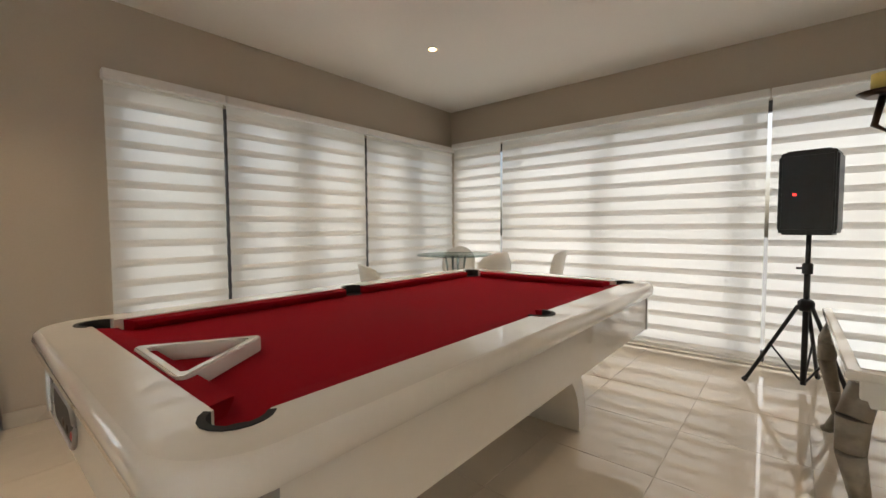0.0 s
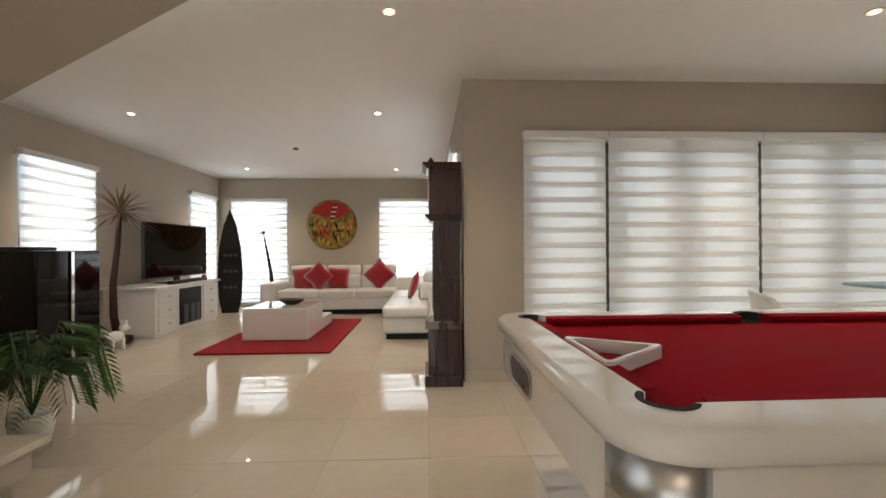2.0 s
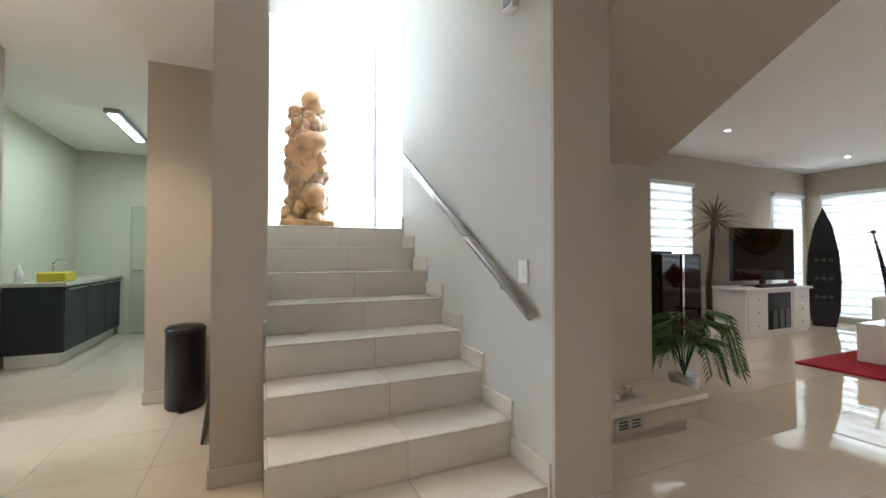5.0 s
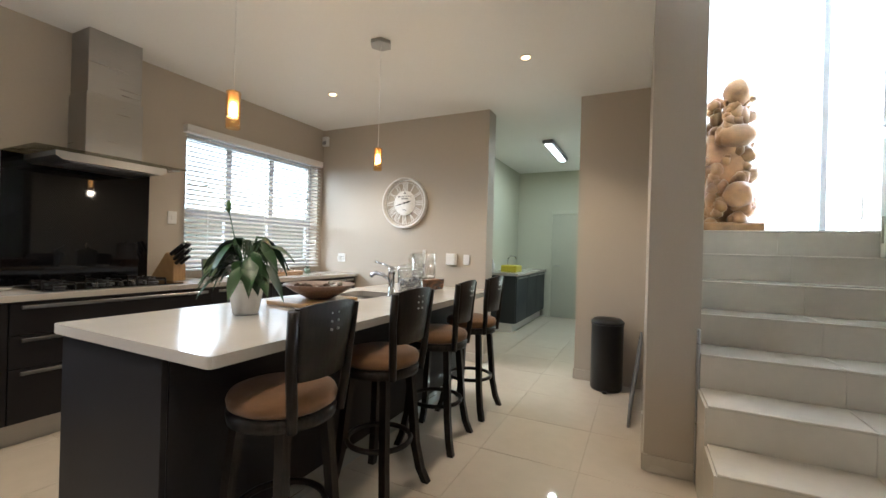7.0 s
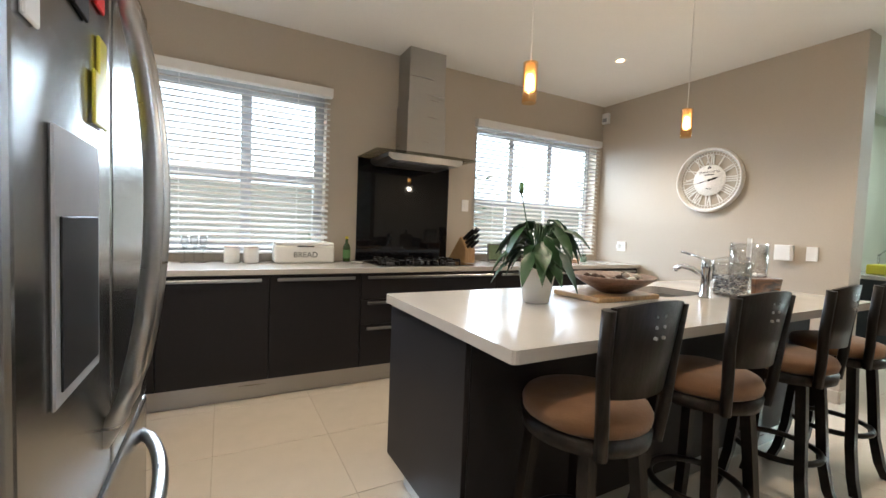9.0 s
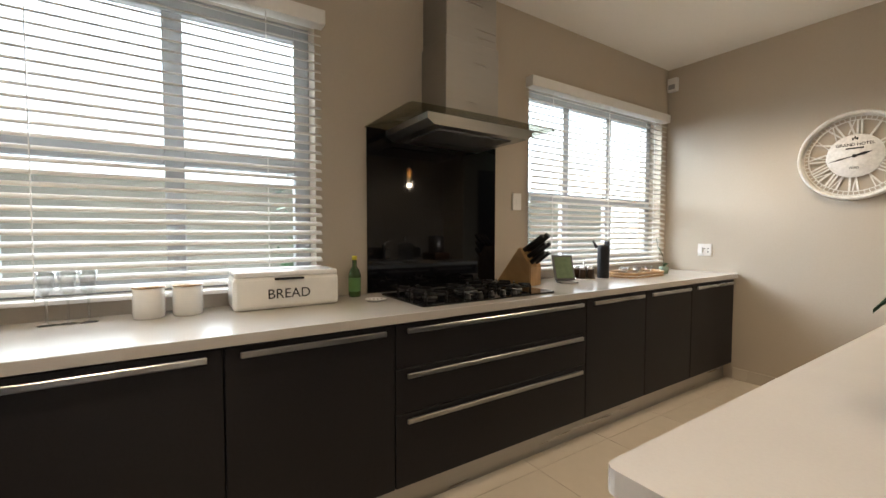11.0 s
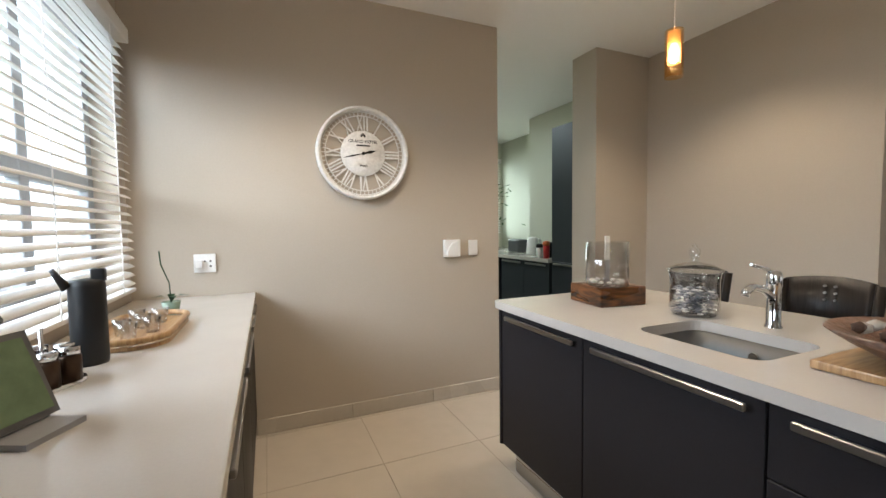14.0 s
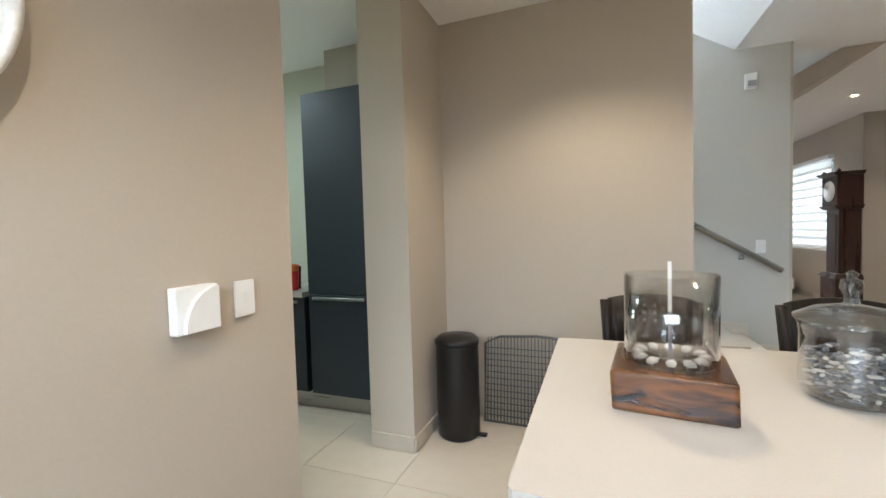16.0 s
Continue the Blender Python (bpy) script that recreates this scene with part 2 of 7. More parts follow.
GREYM = mat("grey_metal_mesh", (0.14, 0.14, 0.145), 0.45, metal=0.7, vary=0.1)
GREYP = mat("mid_grey_plastic", (0.3, 0.3, 0.31), 0.45, vary=0.05)
BIN = mat("black_painted_steel", (0.006, 0.006, 0.007), 0.35, vary=0.15)
YELLOW = mat("yellow_plastic", (0.55, 0.47, 0.03), 0.4, vary=0.08)
REDPL = mat("red_plastic", (0.5, 0.02, 0.02), 0.35, vary=0.08)
ORANGE = mat("orange_plastic", (0.6, 0.14, 0.03), 0.4, vary=0.08)
GREENGL = mat("green_bottle_glass", (0.035, 0.07, 0.02), 0.1, vary=0.2, coat=0.4)
LABELG = mat("green_paper_label", (0.09, 0.2, 0.06), 0.6, vary=0.15)
INK = mat("black_ink", (0.015, 0.014, 0.014), 0.6, vary=0.1)
# glow that stands in for the warm halo round a downlight bulb
HALO = glow("painted_lamp_halo", (1.0, 0.5, 0.18), 1.6)
FRIDGE = mat("fridge_steel", (0.3, 0.3, 0.295), 0.24, metal=1, vary=0.04, grain=6, stretch=(1, 1, 30), rough_vary=0.03)
BULB = glow("warm_lamp_glow", (1.0, 0.72, 0.4), 30.0)
AMBER = thin_glass("amber_glass", (1.0, 0.86, 0.64))
AMBER_CORE = cloth_blind("amber_inner_glass", (1.0, 0.72, 0.4), 0.6, 0.5)
TUBE = glow("cool_tube_glow", (0.95, 1.0, 0.9), 7.0)
REDLED = glow("red_led", (1.0, 0.03, 0.02), 4.0)
MIRROR = mat("mirror_glass", (0.75, 0.77, 0.78), 0.02, metal=1, vary=0.01, rough_vary=0.01)
CREAMWAX = mat("yellow_wax", (0.6, 0.45, 0.12), 0.5, vary=0.1)
CLOCKW = mat("distressed_white_paint", (0.75, 0.73, 0.69), 0.5, vary=0.18, grain=45, bump=0.1, bump_size=80)
BRONZE = mat("dark_bronze", (0.06, 0.035, 0.02), 0.35, metal=0.7, vary=0.3)


# ---- mesh helpers ----
def box(bm, x0, x1, y0, y1, z0, z1, bev=0.0, seg=2):
    v = [bm.verts.new((x, y, z)) for x in (x0, x1) for y in (y0, y1) for z in (z0, z1)]
    fs = [bm.faces.new([v[i] for i in q]) for q in ((0, 1, 3, 2), (4, 6, 7, 5), (0, 4, 5, 1), (2, 3, 7, 6), (0, 2, 6, 4), (1, 5, 7, 3))]
    if bev:
        edges = list({e for f in fs for e in f.edges})
        bmesh.ops.bevel(bm, geom=edges, offset=bev, segments=seg, affect="EDGES", profile=0.6, clamp_overlap=True)
    return bm


def tube(bm, pts, r, seg=10, cap=True, r_end=None):
    pts = [Vector(p) for p in pts]
    rings = []
    for i, p in enumerate(pts):
        d = (pts[min(i + 1, len(pts) - 1)] - pts[max(i - 1, 0)]).normalized()
        up = Vector((0, 0, 1)) if abs(d.z) < 0.95 else Vector((1, 0, 0))
        a = d.cross(up).normalized()
        b = d.cross(a)
        k = r if r_end is None else r + (r_end - r) * i / (len(pts) - 1)
        rings.append([bm.verts.new(p + k * (math.cos(s * math.tau / seg) * a + math.sin(s * math.tau / seg) * b)) for s in range(seg)])
    for q, w in zip(rings, rings[1:]):
        for s in range(seg):
            bm.faces.new((q[s], q[(s + 1) % seg], w[(s + 1) % seg], w[s])).smooth = True
    if cap:
        bm.faces.new(rings[0][::-1])
        bm.faces.new(rings[-1])
    return bm


def lathe(bm, prof, x=0.0, y=0.0, z=0.0, seg=24, sx=1.0, sy=1.0, cap=True):
    rings = []
    for r, h in prof:
        rings.append([bm.verts.new((x + sx * r * math.cos(s * math.tau / seg), y + sy * r * math.sin(s * math.tau / seg), z + h)) for s in range(seg)])
    for q, w in zip(rings, rings[1:]):
        for s in range(seg):
            bm.faces.new((q[s], q[(s + 1) % seg], w[(s + 1) % seg], w[s])).smooth = True
    if cap:
        if prof[0][0] > 1e-4:
            bm.faces.new(rings[0][::-1])
        if prof[-1][0] > 1e-4:
            bm.faces.new(rings[-1])
    return bm


def ball(bm, x, y, z, rx, ry, rz, sub=2, rough=0.0, turn=0.0):
    got = bmesh.ops.create_icosphere(bm, subdivisions=sub, radius=1)["verts"]
    c, s = math.cos(turn), math.sin(turn)
    for v in got:
        p = v.co.copy()
        k = 1 + rough * noise.noise(p * 1.7 + Vector((x * 9, y * 9, z * 9)))
        a, b = p.x * rx * k, p.y * ry * k
        v.co = (x + a * c - b * s, y + a * s + b * c, z + p.z * rz * k)
        for f in v.link_faces:
            f.smooth = True
    return bm


def prism(bm, outline, y0, y1, along="y"):
    """An outline in (u, z), pushed along y (u is x) or along x (u is y)."""
    def put(u, z, d):
        return (u, d, z) if along == "y" else (d, u, z)
    a, b = [bm.verts.new(put(u, z, y0)) for u, z in outline], [bm.verts.new(put(u, z, y1)) for u, z in outline]
    n = len(outline)
    for i in range(n):
        bm.faces.new((a[i], a[(i + 1) % n], b[(i + 1) % n], b[i]))
    bm.faces.new(a[::-1])
    bm.faces.new(b)
    bmesh.ops.recalc_face_normals(bm, faces=bm.faces)
    return bm


def plate(bm, outline, z0, z1):
    a, b = [bm.verts.new((x, y, z0)) for x, y in outline], [bm.verts.new((x, y, z1)) for x, y in outline]
    n = len(outline)
    for i in range(n):
        bm.faces.new((a[i], a[(i + 1) % n], b[(i + 1) % n], b[i]))
    bm.faces.new(a[::-1])
    bm.faces.new(b)
    bmesh.ops.recalc_face_normals(bm, faces=bm.faces)
    return bm


def rounded(x0, x1, y0, y1, r, seg=6):
    pts = []
    for cx, cy, a in ((x1 - r, y1 - r, 0), (x0 + r, y1 - r, 90), (x0 + r, y0 + r, 180), (x1 - r, y0 + r, 270)):
        pts += [(cx + r * math.cos(radians(a + 90 * i / seg)), cy + r * math.sin(radians(a + 90 * i / seg))) for i in range(seg + 1)]
    return pts


def mesh_of(name, bm, material):
    me = bpy.data.meshes.new(name)
    bm.to_mesh(me)
    bm.free()
    me.materials.append(material)
    return me


def part(name, bm, material, parent=None, label=""):
    ob = new(name, mesh_of(name, bm, material))
    ob.parent = parent
    return tagged(ob, label)


def thing(name, label, category, m=None, group=""):
    ob = new(name)
    ob.empty_display_size = 0.1
    ob.matrix_basis = m if m is not None else Matrix.Identity(4)
    return tagged(ob, label, category, group)


def single(name, bm, material, label, category, m=None, group=""):
    ob = part(name, bm, material)
    if m is not None:
        ob.matrix_basis = m
    return tagged(ob, label, category, group)


def setting(name, bm, material, label=""):
    return tagged(part(name, bm, material), label, name.split("_")[0], kind="structure")


def B():
    return bmesh.new()


def words(name, text, size, material, m, parent, depth=0.001):
    c = bpy.data.curves.new(name, "FONT")
    c.body, c.size, c.extrude, c.align_x, c.align_y = text, size, depth, "CENTER", "CENTER"
    ob = bpy.data.objects.new(name, c)
    scene.collection.objects.link(ob)
    bpy.context.view_layer.update()
    me = bpy.data.meshes.new_from_object(ob)
    bpy.data.objects.remove(ob)
    me.materials.clear()
    me.materials.append(material)
    t = new(name, me)
    t.parent = parent
    t.matrix_basis = m
    return t


# ---- structure ----
H = 2.84
T = 0.22


def wall(name, axis, at, thick, u0, u1, z0, z1, holes=(), material=None, label=""):
    """A wall in the plane axis = at, its thickness towards at + thick, with openings (u0, u1, z0, z1)."""
    bm = B()
    us = sorted({u0, u1, *[h for o in holes for h in o[:2]]})
    zs = sorted({z0, z1, *[h for o in holes for h in o[2:]]})
    lo, hi = min(at, at + thick), max(at, at + thick)
    for a, b in zip(us, us[1:]):
        run = None
        for c, d in zip(zs, zs[1:]):
            cut = any(o[0] <= a and b <= o[1] and o[2] <= c and d <= o[3] for o in holes)
            if cut:
                if run:
                    (box(bm, lo, hi, a, b, *run) if axis == "x" else box(bm, a, b, lo, hi, *run))
                run = None
            else:
                run = (run[0], d) if run else (c, d)
        if run:
            (box(bm, lo, hi, a, b, *run) if axis == "x" else box(bm, a, b, lo, hi, *run))
    bmesh.ops.remove_doubles(bm, verts=bm.verts, dist=1e-5)
    return setting(name, bm, material or WALL, label)


# kitchen and hall
KW = -4.24
wall("wall_kitchen_west", "x", KW, -T, -1.5, 4.12 + T, 0, H, [(-1.45, 0.70, 1.0, 2.36), (2.25, 4.02, 1.0, 2.36)])
wall("wall_clock", "y", 4.12, T, KW, -1.84, 0, H)
wall("wall_bin", "y", 4.10, 0.3, -0.86, -0.236, 0, H)
wall("wall_stair_side", "x", -0.236, 0.27, 2.50, 5.1, 0, 5.2)
wall("wall_kitchen_south", "y", -1.28, -T, KW, -0.86, 0, H)
wall("wall_pool_west", "x", -0.86, -T, -5.07, -1.28, 0, H)
# stair right wall, pier and niche under the upper flight
wall("wall_stair_right", "x", 1.2, 0.34, 1.52, 3.66, 0, 5.2, material=STAIRW)
wall("wall_pier", "y", 1.52, -0.02, 1.2, 1.54, 0, H)
wall("wall_niche", "y", 2.342, 0.16, 1.54, 2.86, 0, 1.96)
wall("wall_stair_back", "x", 2.86, 0.12, 2.50, 5.1, 0, 5.2)
bm = B()
prism(bm, [(2.50, 1.84), (2.50, 2.04), (0.74, 3.0), (0.74, 2.835)], 1.541, 2.86, along="x")
setting("ceiling_stair_soffit", bm, WALL, "sloping underside of the upper stair flight")
# stair window wall
bm = B()
prism(bm, [(0.034, 3.9), (1.0, 4.24), (2.9, 4.9), (2.9, 5.2), (0.034, 5.2)], 4.9, 5.1)
setting("wall_stair_gable", bm, STAIRW)
wall("wall_stair_end", "y", 4.9, 0.2, 0.034, 2.86, 0, 1.5, material=STAIRW)
# ceilings
bm = B()
box(bm, KW - T, -0.236, -1.5, 4.4, H, H + 0.2)
box(bm, -0.236, 1.2, -1.5, 1.91, H, H + 0.2)
box(bm, 1.2, 4.64, -1.5, 1.52, H, H + 0.2)
box(bm, 2.86, 4.64, 1.52, 4.66, H, H + 0.2)
box(bm, 4.64, 10.1, -0.7, 4.66, H, H + 0.2)
box(bm, -1.08, 4.64, -5.07, -1.5, H, H + 0.2)
setting("ceiling", bm, CEIL, "smooth white plaster ceiling with small downlights")
bm = B()
prism(bm, [(1.91, H), (1.91, H + 0.2), (4.9, H + 2.12), (4.9, H + 1.92)], -0.236, 2.98, along="x")
setting("ceiling_stair_slope", bm, CEIL)
bm = B()
box(bm, -3.4, 0.02, 4.4, 6.2, H, H + 0.15)
box(bm, -3.4, 0.8, 6.2, 8.3, H, H + 0.15)
setting("ceiling_scullery", bm, CEIL)
# living and pool room
wall("wall_pool_east", "x", 4.42, T, -4.85, -0.46, 0, H, [(-4.80, -1.05, 0.02, 2.28)])
wall("wall_patio", "y", -4.85, -T, -0.86, 4.64, 0, H, [(-0.5, 4.30, 0.02, 2.33)])
wall("wall_living_south", "y", -0.46, -T, 4.64, 10.0, 0, H, [(5.2, 6.8, 0.9, 2.34)])
wall("wall_sofa", "x", 9.79, T, -0.68, 4.44, 0, H, [(-0.28, 0.92, 0.55, 2.34), (2.98, 4.15, 0.12, 2.34)])
wall("wall_living_north", "y", 4.44, T, 2.98, 10.0, 0, H, [(5.34, 6.35, 1.0, 2.36), (8.62, 9.55, 0.5, 2.36)])
wall("wall_hearth_side", "x", 2.98, 0.02, 2.5, 4.66, 0, H)
# scullery
wall("wall_scullery_west", "x", -2.55, -T, 4.34, 8.1, 0, H, material=SAGE)
wall("wall_scullery_north", "y", 7.95, T, -2.77, 0.75, 0, H, [(-0.62, 0.46, 1.2, 2.5)], SAGE)
wall("wall_scullery_east", "x", 0.55, 0.2, 6.2, 8.1, 0, H, material=SAGE)
wall("wall_scullery_recess", "x", 0.02, -0.02, 4.4, 6.2, 0, H, material=SAGE)
wall("wall_scullery_step", "y", 6.2, 0.1, 0.0, 0.75, 0, H, material=SAGE)
# ground outside
bm = B()
box(bm, -60, 60, -60, 60, -0.4, -0.06)
setting("ground", bm, mat("pale_paving", (0.35, 0.33, 0.3), 0.8, vary=0.2), "pale paving round the house")
# garden wall and planting glimpsed through the slats
bm = B()
box(bm, -8.4, -8.2, -5, 9, -0.06, 1.9)
setting("backdrop_garden_wall", bm, mat("plastered_garden_wall", (0.3, 0.29, 0.25), 0.8, vary=0.15))


def hedge(x, y, z, n, seed):
    rnd = random.Random(seed)
    bm = B()
    for _ in range(n):
        c = Vector((x + rnd.uniform(-0.6, 0.6), y + rnd.uniform(-1.6, 1.6), z + rnd.uniform(-0.9, 0.9)))
        a, b = rnd.uniform(0, 6.28), rnd.uniform(-0.6, 0.6)
        d = Vector((math.cos(a) * math.cos(b), math.sin(a) * math.cos(b), math.sin(b))) * rnd.uniform(0.08, 0.16)
        w = d.cross(Vector((0.3, 0.2, 1))).normalized() * 0.04
        bm.faces.new([bm.verts.new(c + q) for q in (-d, w, d, -w)])
    return tagged(part("shrub", bm, LEAF), "leafy green garden shrub behind the blind", "shrub", kind="stuff")


hedge(-7.5, 2.7, 1.35, 520, 4)
# bright overcast sky beyond the garden
bm = B()
box(bm, -13.1, -13.0, -14, 16, -0.06, 12)
box(bm, -13.0, 6.0, 16, 16.1, -0.06, 12)
setting("backdrop_sky", bm, glow("overcast_sky_glow", (0.93, 0.96, 1.0), 2.1), "bright white overcast sky")


def skirting(axis, at, u0, u1, side):
    """A row of low skirting tiles on a wall face."""
    bm = B()
    lo, hi = (at, at + 0.012) if side > 0 else (at - 0.012, at)
    u = u0
    while u < u1 - 1e-3:
        v = min(u + 0.6, u1)
        (box(bm, lo, hi, u, v - 0.002, 0.002, 0.1, 0.002, 1) if axis == "x" else box(bm, u, v - 0.002, lo, hi, 0.002, 0.1, 0.002, 1))
        u = v
    return tagged(part("baseboard", bm, SKIRT), "low cream tile skirting", "baseboard", kind="structure")


for q in (("y", 4.12, -3.62, -1.84, -1), ("x", -1.84, 4.12, 4.34, 1), ("y", 4.10, -0.86, -0.236, -1), ("x", -0.236, 2.5, 4.1, -1), ("x", -0.86, 4.1, 4.4, -1),
          ("y", 2.5, -0.236, 0.03, -1), ("y", 1.50, 1.2, 1.54, -1), ("x", 4.42, -1.05, -0.46, -1), ("y", -0.46, 4.79, 9.79, 1),
          ("x", 9.79, -0.4, 4.4, -1), ("y", 4.44, 3.0, 9.79, -1), ("y", 7.95, -1.1, 0.5, -1), ("x", -2.55, 4.34, 5.9, 1)):
    skirting(*q)

# ---- windows and blinds ----
NB = [0]


def window_unit(axis, at, thick, u0, u1, z0, z1, posts=(), rails=(), material=None, t=0.05, glass=None):
    """Frame with posts and rails set in the wall's depth, with panes."""
    mid = at + thick * 0.62
    NB[0] += 1
    w = tagged(new(f"window_{NB[0]}"), "aluminium framed window behind a blind", "window", kind="structure")
    material = material or ALU

    def bar(name, a, b, c, d, dep=0.05):
        bm = B()
        if axis == "x":
            box(bm, mid - dep / 2, mid + dep / 2, a, b, c, d, 0.004, 1)
        else:
            box(bm, a, b, mid - dep / 2, mid + dep / 2, c, d, 0.004, 1)
        part(name, bm, material, w)
    bar("window_frame", u0, u0 + t, z0, z1)
    bar("window_frame", u1 - t, u1, z0, z1)
    bar("window_frame", u0 + t, u1 - t, z0, z0 + t)
    bar("window_frame", u0 + t, u1 - t, z1 - t, z1)
    cuts = [u0 + t, *sorted(posts), u1 - t]
    for p in posts:
        bar("mullion", p - t / 2, p + t / 2, z0 + t, z1 - t, 0.046)
    for r in rails:
        for a, b in zip(cuts, cuts[1:]):
            bar("transom", a + (t / 2 if a != cuts[0] else 0), b - (t / 2 if b != cuts[-1] else 0), r - t / 2, r + t / 2, 0.044)
    for a, b in zip(cuts, cuts[1:]):
        bm = B()
        if axis == "x":
            box(bm, mid - 0.004, mid + 0.004, a, b, z0 + t, z1 - t)
        else:
            box(bm, a, b, mid - 0.004, mid + 0.004, z0 + t, z1 - t)
        p = part("pane", bm, glass or PANE, w)
        p.visible_shadow = glass is not None
    return w


def zebra_blind(m, w, z0, z1, phase, label="white day-and-night roller blind with sheer stripes"):
    """Local: width along x from 0, hangs at y = 0, front towards -y."""
    t = thing("roller_blind", label, "blind", m, "zebra blinds")
    bm = B()
    box(bm, 0, w, -0.045, 0.035, z1 - 0.07, z1, 0.012)
    part("headrail", bm, PVC, t)
    bm = B()
    box(bm, 0.006, w - 0.006, -0.018, 0.008, z0, z0 + 0.028, 0.008)
    part("bottom_rail", bm, PVC, t)
    lo, hi, per = z0 + 0.028, z1 - 0.072, 0.142
    wide, thin = 0.054, per - 0.054
    protos = {}
    z = hi + phase * per
    k = 0
    while z > lo:
        h = wide if k % 2 == 0 else thin
        a, b = max(lo, z - h), min(hi, z)
        if b - a > 0.004:
            key = (k % 2, round(b - a, 3))
            if key not in protos:
                bm = B()
                n = 6
                rows = []
                for i in range(n + 1):
                    s = i / n
                    bow = -0.006 * math.sin(math.pi * s) if k % 2 == 0 else 0.002
                    rows.append((bm.verts.new((0.01, bow, s * (b - a))), bm.verts.new((w - 0.01, bow, s * (b - a)))))
                for p, q in zip(rows, rows[1:]):
                    bm.faces.new((p[0], p[1], q[1], q[0])).smooth = True
                protos[key] = mesh_of("band" if k % 2 == 0 else "sheer_band", bm, BAND if k % 2 == 0 else SHEER)
            o = new("band" if k % 2 == 0 else "sheer_band", protos[key])
            o.parent = t
            o.location = (0, 0, a)
        z -= h
        k += 1
    return t


def face(axis, at, u):
    """Pose of a blind whose local x runs along a wall, front to the room: axis name says the wall."""
    return {"east": pose(at, u, 0, 0, 0, -90), "west": pose(at, u, 0, 0, 0, 90), "south": pose(u, at, 0, 0, 0, 180), "north": pose(u, at, 0)}[axis]


# pool room east wall
window_unit("x", 4.42, T, -4.80, -1.05, 0.02, 2.28, (-1.81, -1.92, -2.52, -2.63, -3.29, -3.40, -4.02, -4.13), (), CHARALU, 0.10)
for u, w, ph in ((-1.01, 0.798, 0.2), (-1.816, 1.476, 0.55), (-3.30, 1.52, 0.1)):
    zebra_blind(face("east", 4.375, u), w, 0.05, 2.34, ph)
# patio wall
window_unit("y", -4.85, -T, -0.5, 4.30, 0.02, 2.33, (1.06, 2.30, 3.42), (), CHARALU, 0.10)
for u, w, ph in ((4.33, 0.77, 0.3), (3.552, 2.635, 0.65), (0.909, 1.40, 0.65)):
    zebra_blind(face("south", -4.79, u), w, 0.05, 2.38, ph)
# living room
window_unit("x", 9.79, T, -0.28, 0.92, 0.55, 2.34, (), (1.72,))
zebra_blind(face("east", 9.745, 0.95), 1.26, 0.5, 2.39, 0.4, "white sheer roller blind, almost open")
window_unit("x", 9.79, T, 2.98, 4.15, 0.12, 2.34, (), (1.72,))
zebra_blind(face("east", 9.745, 4.18), 1.23, 0.1, 2.39, 0.2)
window_unit("y", 4.44, T, 5.34, 6.35, 1.0, 2.36)
zebra_blind(face("north", 4.40, 5.31), 1.07, 0.95, 2.40, 0.5)
window_unit("y", 4.44, T, 8.62, 9.55, 0.5, 2.36)
zebra_blind(face("north", 4.40, 8.59), 0.99, 0.45, 2.40, 0.1)
window_unit("y", -0.46, -T, 5.2, 6.8, 0.9, 2.34, (6.0,))
zebra_blind(face("south", -0.42, 6.85), 1.7, 0.86, 2.39, 0.3)
# stair window
window_unit("y", 4.9, 0.2, 0.034, 2.86, 1.5, 4.85, (1.30,), (), None, 0.05, FROST)


def venetian(m, w, z0, z1, tilt, pitch=0.046):
    t = thing("venetian_blind", "white slatted venetian blind, slats half open", "blind", m, "venetian blinds")
    bm = B()
    box(bm, -0.02, w + 0.02, -0.05, 0.03, z1 - 0.075, z1, 0.006)
    part("headrail", bm, PVC, t)
    bm = B()
    box(bm, 0, w, -0.03, 0.02, z0, z0 + 0.02, 0.006)
    part("bottom_rail", bm, PVC, t)
    bm = B()
    rows = []
    c, s = math.cos(tilt), math.sin(tilt)
    for i in range(5):
        q = i / 4 - 0.5
        bow = 0.006 * (1 - 4 * q * q)
        y, z = 0.05 * q * c - bow * s, 0.05 * q * s + bow * c
        rows.append([bm.verts.new((x, y, z + d)) for x in (0, w) for d in (0, 0.0025)])
    for p, q in zip(rows, rows[1:]):
        for a, b in ((0, 2), (3, 1)):
            bm.faces.new((p[a], p[b], q[b], q[a])).smooth = True
    bm.faces.new((rows[0][0], rows[0][1], rows[0][3], rows[0][2]))
    bm.faces.new((rows[-1][0], rows[-1][2], rows[-1][3], rows[-1][1]))
    me = mesh_of("slat", bm, SLAT)
    z = z0 + 0.05
    while z < z1 - 0.09:
        o = new("slat", me)
        o.parent = t
        o.location = (0, -0.005, z)
        z += pitch
    for x in (w * 0.12, w * 0.5, w * 0.88):
        bm = B()
        box(bm, x - 0.002, x + 0.002, -0.034, -0.03, z0 + 0.02, z1 - 0.075)
        part("ladder_cord", bm, PVC, t)
    return t


window_unit("x", KW, -T, -1.45, 0.70, 1.0, 2.36, (-0.55, 0.08), (1.62,), None, 0.08)
window_unit("x", KW, -T, 2.25, 4.02, 1.0, 2.36, (2.79, 3.36), (1.55,), None, 0.07)
venetian(face("west", KW + 0.02, -1.47), 2.19, 0.985, 2.40, 0.42)
venetian(face("west", KW + 0.02, 2.235), 1.79, 0.985, 2.39, 0.42)
window_unit("y", 7.95, T, -0.62, 0.46, 1.2, 2.5, (-0.08,), ())
venetian(face("north", 7.93, -0.64), 1.12, 1.18, 2.54, 0.42)

